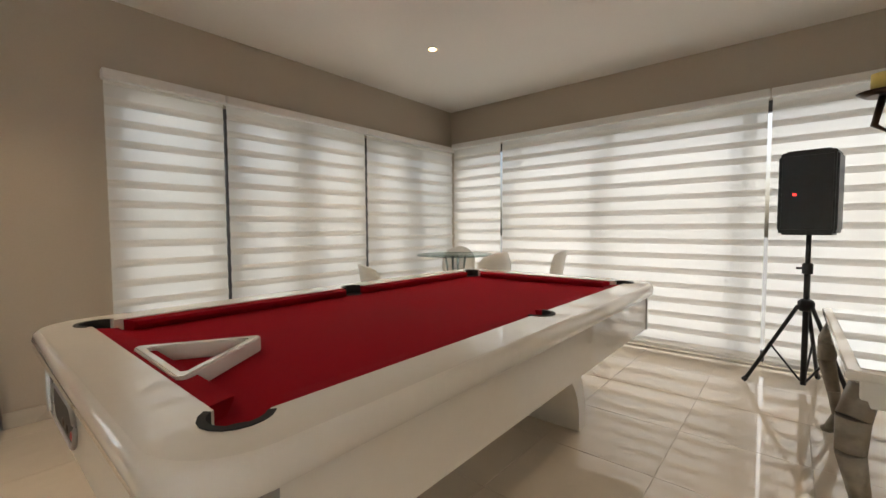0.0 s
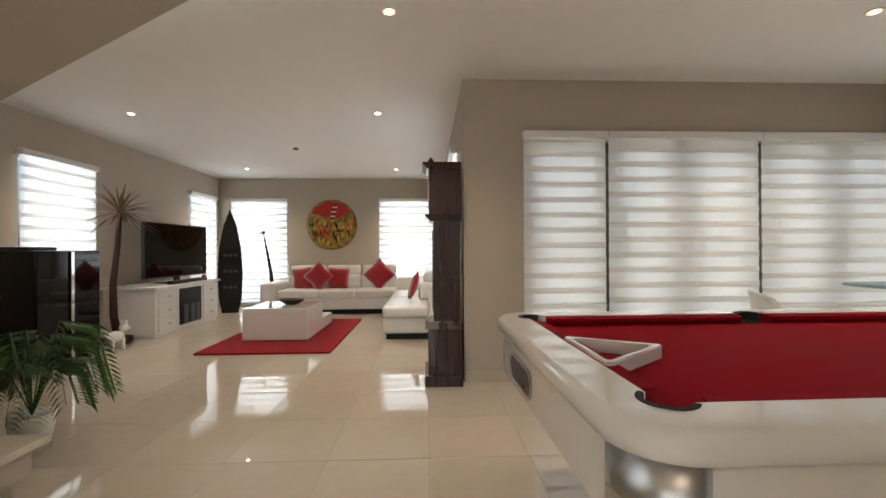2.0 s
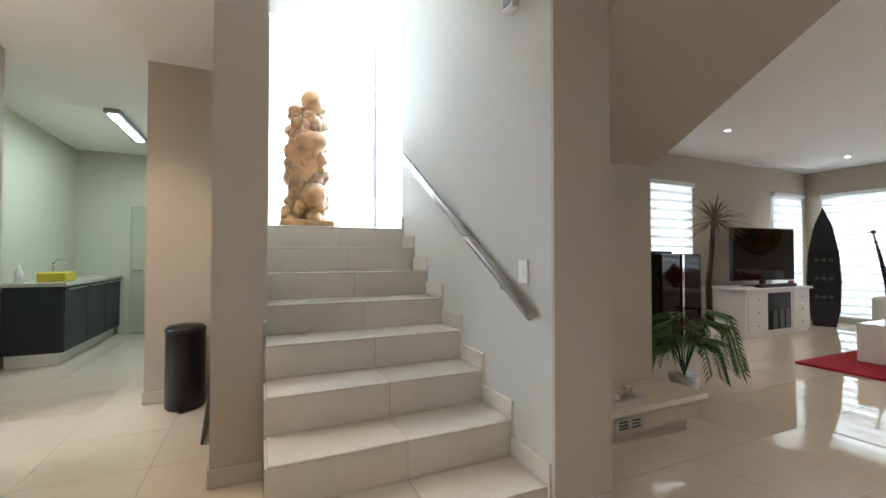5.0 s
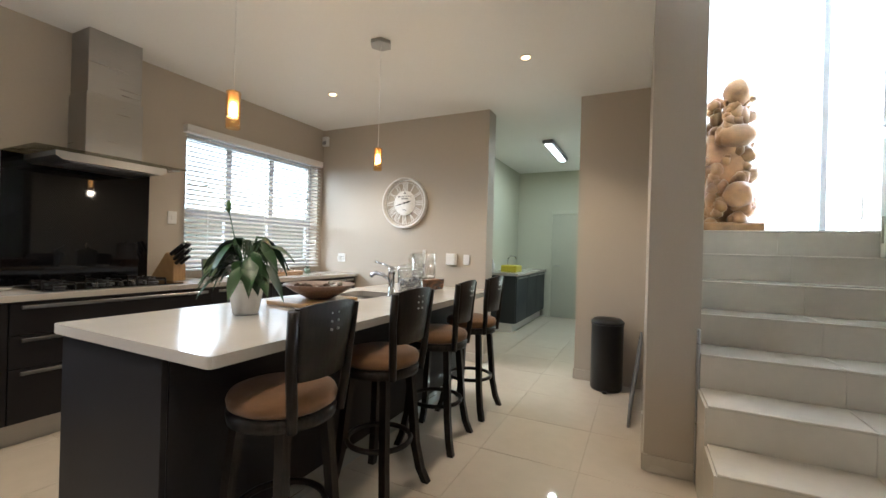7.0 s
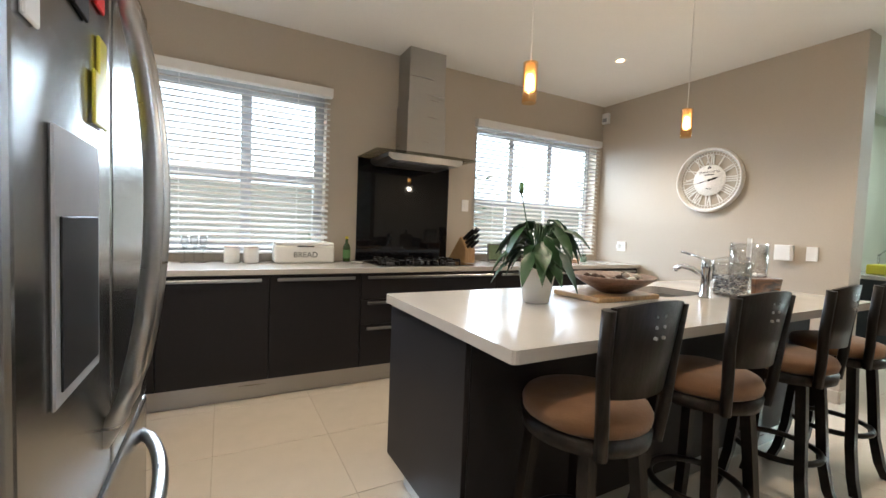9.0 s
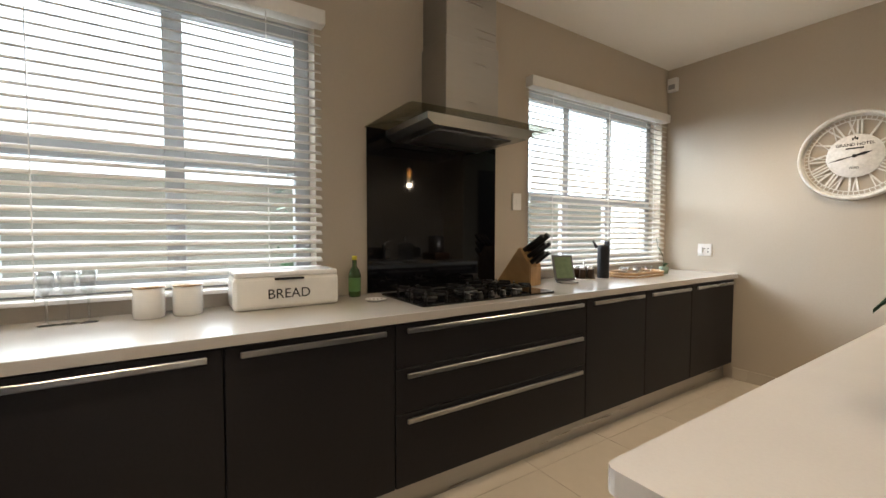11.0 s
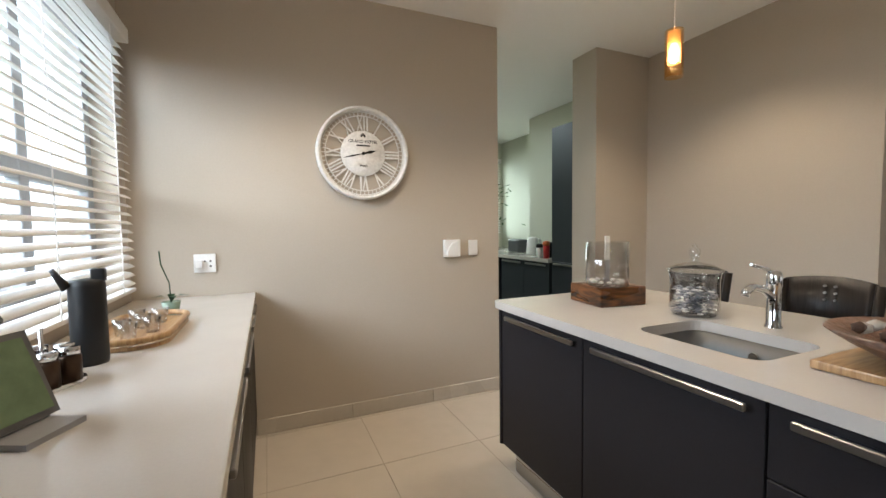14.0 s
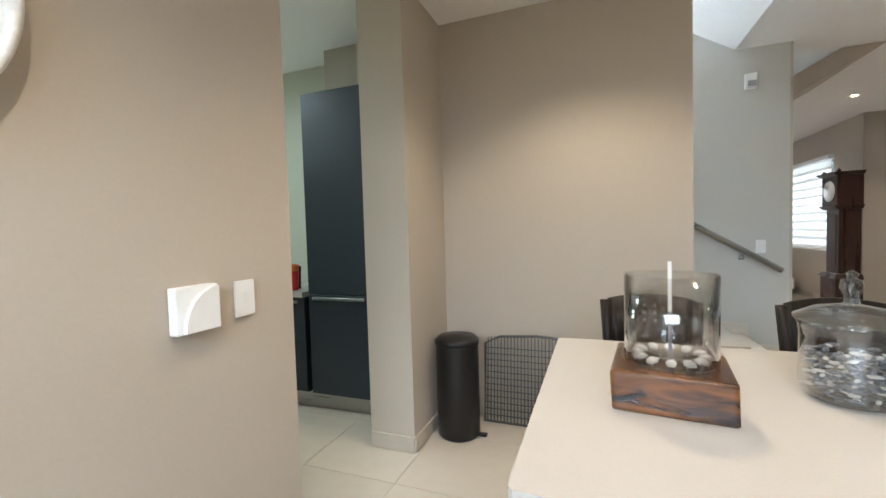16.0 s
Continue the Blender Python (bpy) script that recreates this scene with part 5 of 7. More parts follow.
def fridge():
    t = thing("fridge", "stainless steel double-door fridge with water dispenser", "fridge", pose(-1.62, -0.3, 0))
    bm = B()
    box(bm, -0.45, 0.45, -0.72, -0.055, 0.02, 1.82, 0.006, 1)
    part("body", bm, GREYP, t)
    for a, b, z0, z1 in ((-0.448, -0.004, 0.72, 1.815), (0.004, 0.448, 0.72, 1.815), (-0.448, 0.448, 0.06, 0.71)):
        bm = B()
        box(bm, a, b, -0.053, 0.02, z0, z1, 0.012, 3)
        d = part("door" if z0 > 0.5 else "freezer_drawer", bm, FRIDGE, t)
        if z0 > 0.5:
            s = 1 if a < 0 else -1
            x = b - 0.05 if a < 0 else a + 0.05
            bm = B()
            tube(bm, [(x, 0.012 + 0.085 * math.sin(math.pi * k / 16) ** 0.6, 0.8 + 0.94 * k / 16) for k in range(17)], 0.017, 12)
            part("handle", bm, STEEL, d)
        else:
            bm = B()
            tube(bm, [(-0.38 + 0.76 * k / 16, 0.012 + 0.085 * math.sin(math.pi * k / 16) ** 0.6, 0.62) for k in range(17)], 0.017, 12)
            part("handle", bm, STEEL, d)
    bm = B()
    box(bm, 0.12, 0.34, 0.0205, 0.026, 0.98, 1.36, 0.004, 1)
    dp = part("dispenser", bm, GREYP, t)
    # raised black plate in place of the shaded dispenser hollow
    bm = B()
    box(bm, 0.14, 0.32, 0.0262, 0.029, 1.0, 1.24, 0.003, 1)
    part("recess", bm, BLACKP, dp)
    rnd = random.Random(8)
    for i in range(9):
        w, h = rnd.uniform(0.02, 0.045), rnd.uniform(0.025, 0.06)
        x, z = rnd.uniform(0.06, 0.4), rnd.uniform(1.42, 1.76)
        bm = B()
        box(bm, x - w, x + w, 0.0202 + i * 0.0003, 0.026 + i * 0.0003, z - h, z + h, 0.002, 1)
        part("fridge_magnet", bm, (REDPL, WHITEM, BLACKP, YELLOW, NAVY)[i % 5], t)


fridge()
bm = B()
box(bm, -1.155, -1.09, -1.27, -0.29, 0.0, 2.3, 0.003, 1)
single("tall_panel", bm, mat("grey_oak_laminate", (0.2, 0.165, 0.13), 0.4, vary=0.15, stretch=(1, 1, 0.1)), "tall grey-brown laminate panel beside the fridge", "panel")


# ---- scullery ----
def scullery():
    for y0, y1 in ((5.95, 6.6), (6.6, 7.25), (7.25, 7.93)):
        base_unit("scullery_cabinet", -1.99, -2.54, y0, y1, 1, False, NAVY, label="slate blue scullery base cabinet", group="scullery cabinets")
    bm = B()
    box(bm, -2.546, -1.96, 5.9, 7.945, 0.88, 0.92, 0.004)
    single("worktop", bm, QUARTZ, "white quartz worktop in the scullery", "worktop")
    bm = B()
    box(bm, -2.5, -2.06, 5.97, 7.93, 0.0, 0.135)
    single("plinth", bm, WHITEM, "white plinth under the scullery cabinets", "plinth")
    for y0, y1 in ((5.14, 5.65), (5.65, 6.19), (6.31, 7.1), (7.1, 7.9)):
        base_unit("scullery_cabinet", -0.55, 0.0 if y0 < 6.2 else 0.54, y0, y1, -1, False, NAVY, label="slate blue scullery base cabinet", group="scullery cabinets")
    bm = B()
    box(bm, -0.57, -0.002, 5.145, 6.302, 0.88, 0.92)
    box(bm, -0.57, 0.548, 6.302, 7.945, 0.88, 0.92)
    single("worktop", bm, QUARTZ, "white scullery worktop under the window", "worktop")
    bm = B()
    box(bm, -0.47, -0.45, 4.56, 7.93, 0.0, 0.135)
    single("plinth", bm, STEEL, "steel plinth strip under scullery cabinets", "plinth")
    t = thing("larder_cabinet", "tall slate black larder cabinet with a bar handle", "cabinet")
    bm = B()
    box(bm, -0.53, -0.005, 4.545, 5.10, 0.14, 2.40)
    part("body", bm, NAVY, t)
    for z0, z1, hz in ((0.145, 0.90, 0.875), (0.905, 2.395, None)):
        bm = B()
        box(bm, -0.55, -0.532, 4.548, 5.097, z0, z1, 0.002, 1)
        d = part("door", bm, NAVY, t)
        if hz:
            bar_handle(d, -0.55, 4.6, 5.05, hz, -1)
    # door to the yard
    bm = B()
    d = tagged(new("door_1"), "plain pale painted door, closed", "door", kind="structure")
    box(bm, -1.86, -1.08, 7.915, 7.948, 0.01, 2.0, 0.004, 1)
    part("leaf", bm, mat("pale_door_paint", (0.42, 0.42, 0.34), 0.4, vary=0.04), d)
    for a, b, z0, z1 in ((-1.92, -1.862, 0, 2.06), (-1.078, -1.02, 0, 2.06), (-1.862, -1.078, 2.003, 2.06)):
        bm = B()
        box(bm, a, b, 7.905, 7.949, z0, z1, 0.003, 1)
        part("door_frame", bm, SAGE, d)
    bm = B()
    tube(bm, [(-1.8, 7.914, 1.0), (-1.8, 7.87, 1.0), (-1.69, 7.868, 1.0)], 0.009, 8)
    part("door_handle", bm, STEEL, d)
    # ceiling fitting
    t = thing("tube_light", "slim grey ceiling fitting with a lit diffuser", "ceiling light", pose(-1.5, 6.2, H))
    bm = B()
    box(bm, -0.075, 0.075, -0.62, 0.62, -0.05, -0.001, 0.012)
    part("housing", bm, GREYP, t)
    bm = B()
    box(bm, -0.045, 0.045, -0.58, 0.58, -0.07, -0.0505, 0.006)
    part("diffuser", bm, TUBE, t)
    # small things
    t = thing("dish_tub", "yellow plastic washing-up tub", "tub", pose(-2.2, 6.35, 0.92))
    bm = B()
    box(bm, -0.13, 0.13, -0.17, 0.17, 0, 0.11, 0.02, 3)
    part("tub", bm, YELLOW, t)
    t = thing("sink_tap", "curved chrome scullery tap", "tap", pose(-2.4, 6.8, 0.92))
    bm = B()
    tube(bm, [(0, 0, 0), (0, 0, 0.2), (0.05, 0, 0.26), (0.13, 0, 0.25), (0.15, 0, 0.2)], 0.012, 8)
    part("spout", bm, CHROME, t)
    t = thing("soap_bottle", "white soap dispenser bottle", "bottle", pose(-2.42, 6.05, 0.92))
    bm = B()
    lathe(bm, [(0.035, 0), (0.035, 0.13), (0.012, 0.16), (0.012, 0.2), (0, 0.2)], seg=16)
    part("bottle", bm, CERAM, t)
    t = thing("kettle", "white electric kettle on the worktop", "kettle", pose(-0.2, 5.95, 0.92))
    bm = B()
    lathe(bm, [(0.085, 0), (0.09, 0.02), (0.07, 0.2), (0.06, 0.23), (0, 0.24)], seg=24)
    part("body", bm, CERAM, t)
    bm = B()
    tube(bm, [(0.06, 0, 0.21), (0.13, 0, 0.2), (0.13, 0, 0.07), (0.085, 0, 0.05)], 0.012, 8)
    part("handle", bm, CERAM, t)
    t = thing("toaster", "dark steel toaster on the worktop", "toaster", pose(-0.1, 6.45, 0.92))
    bm = B()
    box(bm, -0.09, 0.09, -0.15, 0.15, 0.005, 0.19, 0.03, 3)
    part("body", bm, GREYM, t)
    # black bars on the solid top, painted shade for the bread slots
    for x in (-0.035, 0.035):
        bm = B()
        box(bm, x - 0.015, x + 0.015, -0.11, 0.11, 0.191, 0.194)
        part("slot_shade", bm, BLACKP, t)
    for dx, dy, m, h in ((0, 0, REDPL, 0.2), (0.1, 0.06, BLACKP, 0.18), (0.02, 0.16, WHITEM, 0.16)):
        t = thing("drink_flask", "coloured plastic drinking flask", "flask", pose(-0.47 + dx, 5.3 + dy, 0.92))
        bm = B()
        lathe(bm, [(0.035, 0), (0.04, h * 0.7), (0.03, h * 0.75)], seg=18)
        part("body", bm, m, t)
        bm = B()
        lathe(bm, [(0.042, h * 0.752), (0.042, h), (0, h + 0.01)], seg=18)
        part("lid", bm, ORANGE if m is REDPL else BLACKP, t)
    t = thing("potted_tree", "airy green pot plant on the worktop", "plant", pose(-0.25, 7.1, 0.92))
    bm = B()
    lathe(bm, [(0.07, 0), (0.1, 0.17), (0.09, 0.17), (0, 0.15)], seg=20)
    part("pot", bm, CERAM, t)
    bm = B()
    tube(bm, [(0, 0, 0.14), (0.02, 0, 0.5), (-0.02, 0.02, 0.85)], 0.009, 6)
    part("trunk", bm, BARK, t)
    rnd = random.Random(4)
    bm = B()
    for i in range(170):
        c = Vector((rnd.gauss(0, 0.16), rnd.gauss(0, 0.16), rnd.uniform(0.4, 1.05)))
        a, b = rnd.uniform(0, 6.28), rnd.uniform(-0.7, 0.5)
        d = Vector((math.cos(a) * math.cos(b), math.sin(a) * math.cos(b), math.sin(b))) * 0.055
        w = d.cross(Vector((0.1, 0.2, 1))).normalized() * 0.018
        bm.faces.new([bm.verts.new(c + q) for q in (-d, w, d, -w)])
    part("crown", bm, PALEAF, t)


scullery()


def pedal_bin():
    t = thing("pedal_bin", "black painted steel pedal bin", "bin", pose(-0.545, 3.92, 0))
    bm = B()
    lathe(bm, [(0.13, 0.005), (0.14, 0.02), (0.14, 0.60), (0.142, 0.61)], seg=32)
    part("body", bm, BIN, t)
    bm = B()
    lathe(bm, [(0.145, 0.611), (0.147, 0.635), (0.12, 0.66), (0.0, 0.672)], seg=32)
    part("lid", bm, BIN, t)
    bm = B()
    box(bm, -0.02, 0.02, -0.19, -0.1, 0.012, 0.024, 0.004)
    part("pedal", bm, BLACKP, t)


pedal_bin()


def pet_gate():
    """A folded mesh screen leaning on the wall."""
    t = thing("folding_screen", "folded grey metal mesh screen leaning on the wall", "screen", pose(-0.335, 3.44, 0, 0, 7, 0))
    bm = B()
    ring = [(0, y, z) for y, z in ((-0.36, 0.012), (-0.36, 0.55), (-0.26, 0.6), (0.0, 0.615), (0.26, 0.6), (0.36, 0.55), (0.36, 0.012))]
    tube(bm, ring + ring[:1], 0.009, 8, cap=False)
    part("frame", bm, GREYM, t)
    for i in range(30):
        y = -0.34 + i * 0.02345
        bm = B()
        tube(bm, [(0, y, 0.02), (0, y, 0.6 - 0.2 * max(0, abs(y) - 0.3))], 0.0045, 5)
        part("bar", bm, GREYM, t)
    for i in range(12):
        z = 0.06 + 0.042 * i
        bm = B()
        tube(bm, [(-0.006, -0.355, z), (-0.006, 0.355, z)], 0.004, 5)
        part("cross_bar", bm, GREYM, t)


pet_gate()


# ---- pool room ----
def pool_table():
    X0, X1, Y0_, Y1 = 1.37, 2.97, -3.36, -0.50
    t = thing("pool_table", "white lacquered pool table with crimson felt", "pool table", pose(2.2, -1.935, 0, 0, 0, 0.6) @ Matrix.Translation((-2.17, 1.93, 0)) @ Matrix.Diagonal((1, 1, 1.01, 1)))
    # playing bed
    fx0, fx1, fy0, fy1 = 1.565, 2.775, -3.165, -0.695
    bm = B()
    box(bm, fx0 - 0.09, fx1 + 0.09, fy0 - 0.09, fy1 + 0.09, 0.795, 0.815)
    part("felt_bed", bm, FELT, t)
    # top rail with rounded corners
    bm = B()
    outer = [rounded(X0 + d, X1 - d, Y0_ + d, Y1 - d, 0.16, 8) for d in (0.03, 0.004, 0.0, 0.006, 0.02)]
    zs = (0.775, 0.79, 0.825, 0.85, 0.86)
    rings = [[bm.verts.new((x, y, z)) for x, y in pts] for pts, z in zip(outer, zs)]
    for a, b in zip(rings, rings[1:]):
        for i in range(len(a)):
            bm.faces.new((a[i], a[(i + 1) % len(a)], b[(i + 1) % len(a)], b[i])).smooth = True
    # inner edge with a bite for each pocket
    rp = 0.06
    mid_y = (fy0 + fy1) / 2
    inner = []
    for sx, sy in ((1, 1), (-1, 1), (-1, -1), (1, -1)):
        cx, cy = (fx1 + 0.012 if sx > 0 else fx0 - 0.012), (fy1 + 0.012 if sy > 0 else fy0 - 0.012)
        a0 = {(1, 1): -67, (-1, 1): 23, (-1, -1): 113, (1, -1): 203}[(sx, sy)]
        inner += [(cx + rp * math.cos(radians(a0 + 224 * k / 12)), cy + rp * math.sin(radians(a0 + 224 * k / 12))) for k in range(13)]
        if (sx, sy) in ((-1, 1), (1, -1)):
            mx = fx0 - 0.032 if sx < 0 else fx1 + 0.032
            b0 = 93 if sx < 0 else -87
            inner += [(mx + rp * math.cos(radians(b0 + 174 * k / 10)), mid_y + rp * math.sin(radians(b0 + 174 * k / 10))) for k in range(11)]
    top = [bm.verts.new((x, y, 0.86)) for x, y in inner]
    low = [bm.verts.new((x, y, 0.816)) for x, y in inner]
    n = len(top)
    for i in range(n):
        bm.faces.new((top[i], low[i], low[(i + 1) % n], top[(i + 1) % n]))
    edges = [bm.edges.get((top[i], top[(i + 1) % n])) for i in range(n)]
    last = rings[-1]
    edges += [bm.edges.get((last[i], last[(i + 1) % len(last)])) for i in range(len(last))]
    bmesh.ops.triangle_fill(bm, edges=edges, use_beauty=True)
    bmesh.ops.recalc_face_normals(bm, faces=bm.faces)
    part("rail", bm, WHITEG, t)
    # six cushions
    my = (fy0 + fy1) / 2
    g = 0.075

    def cushion(p, q, inward):
        """Wedge cushion from p to q, nose pushed inward, mitred at the ends."""
        bm = B()
        p, q, n = Vector(p), Vector(q), Vector(inward)
        d = (q - p).normalized()
        w = 0.05
        sec = []
        for c, s in ((p, 1), (q, -1)):
            sec.append([bm.verts.new(v) for v in (
                (*(c - n * 0.034), 0.817), (*(c - n * 0.034), 0.857), (*(c + d * s * w * 0.6 + n * (w - 0.02)), 0.852), (*(c + d * s * w * 0.7 + n * (w - 0.02)), 0.838), (*(c + d * s * w * 0.4 + n * 0.01), 0.817))])
        a, b = sec
        for i in range(5):
            bm.faces.new((a[i], a[(i + 1) % 5], b[(i + 1) % 5], b[i]))
        bm.faces.new(a[::-1])
        bm.faces.new(b)
        bmesh.ops.recalc_face_normals(bm, faces=bm.faces)
        part("cushion", bm, FELT, t)
    for x, n in ((fx0, 1), (fx1, -1)):
        cushion((x, fy0 + g), (x, my - 0.06), (n, 0))
        cushion((x, my + 0.06), (x, fy1 - g), (n, 0))
    for y, n in ((fy0, 1), (fy1, -1)):
        cushion((fx0 + g, y), (fx1 - g, y), (0, n))
    # pockets: flat black disc for the shade in the hole, with a rubber lip
    for x, y in ((fx0, fy0), (fx1, fy0), (fx0, fy1), (fx1, fy1), (fx0 - 0.02, my), (fx1 + 0.02, my)):
        ox, oy = (-1 if x < 2.1 else 1), (0 if abs(y - my) < 0.1 else (-1 if y < my else 1))
        ang = math.atan2(oy, ox)
        cx, cy = x + ox * 0.012, y + oy * 0.012
        bm = B()
        lathe(bm, [(0.0, 0.8158), (0.062, 0.8158)], cx, cy, 0, 20, cap=False)
        pk = part("pocket", bm, RUBBER, t)
        bm = B()
        arc = [ang + radians(a) for a in range(-100, 101, 20)]
        r0, r1 = 0.056, 0.072
        top, low = [], []
        for a in arc:
            c, s = math.cos(a), math.sin(a)
            top.append((bm.verts.new((cx + r0 * c, cy + r0 * s, 0.863)), bm.verts.new((cx + r1 * c, cy + r1 * s, 0.863))))
            low.append((bm.verts.new((cx + r0 * c, cy + r0 * s, 0.816)), bm.verts.new((cx + r1 * c, cy + r1 * s, 0.858))))
        for i in range(len(arc) - 1):
            bm.faces.new((top[i][0], top[i][1], top[i + 1][1], top[i + 1][0]))
            bm.faces.new((top[i][0], top[i + 1][0], low[i + 1][0], low[i][0])).smooth = True
            bm.faces.new((top[i][1], low[i][1], low[i + 1][1], top[i + 1][1])).smooth = True
        part("pocket_lip", bm, RUBBER, pk)
    # body, alloy corners
    bm = B()
    plate(bm, rounded(X0 + 0.035, X1 - 0.035, Y0_ + 0.035, Y1 - 0.035, 0.15, 8), 0.57, 0.775)
    part("cabinet", bm, WHITEG, t)
    for sx, sy in ((0, 0), (0, 1), (1, 0), (1, 1)):
        cx, cy = (X1 - 0.185 if sx else X0 + 0.185), (Y1 - 0.185 if sy else Y0_ + 0.185)
        a0 = {(1, 1): 0, (0, 1): 90, (0, 0): 180, (1, 0): 270}[(sx, sy)]
        bm = B()
        cols = []
        ends = [(a, 0) for a in range(0, 91, 9)]
        for a, _ in ends:
            c, s = math.cos(radians(a0 + a)), math.sin(radians(a0 + a))
            cols.append([bm.verts.new((cx + r * c, cy + r * s, z)) for r in (0.1495, 0.156) for z in (0.565, 0.774)])
        for p, q in zip(cols, cols[1:]):
            for i, j in ((0, 1), (1, 3), (3, 2), (2, 0)):
                bm.faces.new((p[i], p[j], q[j], q[i])).smooth = True
        bm.faces.new([cols[0][i] for i in (0, 1, 3, 2)])
        bm.faces.new([cols[-1][i] for i in (0, 2, 3, 1)])
        bmesh.ops.recalc_face_normals(bm, faces=bm.faces)
        part("corner_plate", bm, STEEL, t, "brushed alloy corner plate")
    # arch base
    bm = B()
    n = 20
    R, r, c = 0.88, 0.78, -1.93
    out = [(c + R * math.cos(math.pi * i / n), 0.80 * math.sin(math.pi * i / n)) for i in range(n + 1)]
    inn = [(c + r * math.cos(math.pi * i / n), 0.552 * math.sin(math.pi * i / n) ** 0.8) for i in range(n + 1)]
    lay = {}
    for x in (1.65, 2.70):
        lay[x] = ([bm.verts.new((x, y, min(z, 0.569))) for y, z in out], [bm.verts.new((x, y, z)) for y, z in inn])
        for i in range(n):
            o, q = lay[x]
            bm.faces.new((o[i], o[i + 1], q[i + 1], q[i]))
    for k in (0, 1):
        a, b = lay[1.65][k], lay[2.70][k]
        for i in range(n):
            bm.faces.new((a[i], a[i + 1], b[i + 1], b[i])).smooth = True
    for i in (0, n):
        bm.faces.new((lay[1.65][0][i], lay[1.65][1][i], lay[2.70][1][i], lay[2.70][0][i]))
    bmesh.ops.recalc_face_normals(bm, faces=bm.faces)
    part("arch_base", bm, WHITEG, t)
    # ball return in the end: a black plate stands in for the opening's shade
    bm = B()
    st = [(2.43 + 0.13 * (1 if math.cos(a) > 0 else -1) + 0.06 * math.cos(a), 0.66 + 0.06 * math.sin(a)) for a in [radians(i * 15 + 7.5) for i in range(24)]]
    prism(bm, st, Y1 - 0.0345, Y1 - 0.031)
    ret = part("ball_return", bm, BLACKP, t, "black plate for the shaded ball return opening, with steel trim")
    bm = B()
    tube(bm, [(x, Y1 - 0.031, z) for x, z in st + st[:1]], 0.007, 8, cap=False)
    part("trim", bm, STEEL, ret)
    for x, m in ((2.30, REDPL), (2.37, INK), (2.44, BRONZE)):
        bm = B()
        ball(bm, x, Y1 - 0.045, 0.63, 0.026, 0.018, 0.026, 2)
        part("ball", bm, m, ret)


pool_table()


def rack_triangle():
    bm = B()
    a, b, c = Vector((2.29, -0.68)), Vector((2.11, -1.01)), Vector((1.86, -0.68))
    mid = (a + b + c) / 3
    out, inn = [], []
    for p, q, r in ((a, b, c), (b, c, a), (c, a, b)):
        out += [p.lerp(r, 0.05), p.lerp(q, 0.05)]
        d = (mid - p).normalized()
        inn += [p + d * 0.052 + (r - p).normalized() * 0.012, p + d * 0.052 + (q - p).normalized() * 0.012]
    lay = {}
    for z in (0.8237, 0.874):
        lay[z] = ([bm.verts.new((*p, z)) for p in out], [bm.verts.new((*p, z)) for p in inn])
    lo, hi = lay[0.8237], lay[0.874]
    for i in range(6):
        j = (i + 1) % 6
        for f in ((hi[0][i], hi[0][j], hi[1][j], hi[1][i]), (lo[0][i], lo[0][j], lo[1][j], lo[1][i]), (lo[0][i], lo[0][j], hi[0][j], hi[0][i]), (lo[1][i], lo[1][j], hi[1][j], hi[1][i])):
            bm.faces.new(f)
    bmesh.ops.recalc_face_normals(bm, faces=bm.faces)
    bmesh.ops.bevel(bm, geom=[e for e in bm.edges if e.calc_face_angle(0) > 0.6], offset=0.004, segments=2, affect="EDGES")
    single("rack_triangle", bm, WHITEG, "white ball rack triangle on the felt", "ball rack")


rack_triangle()


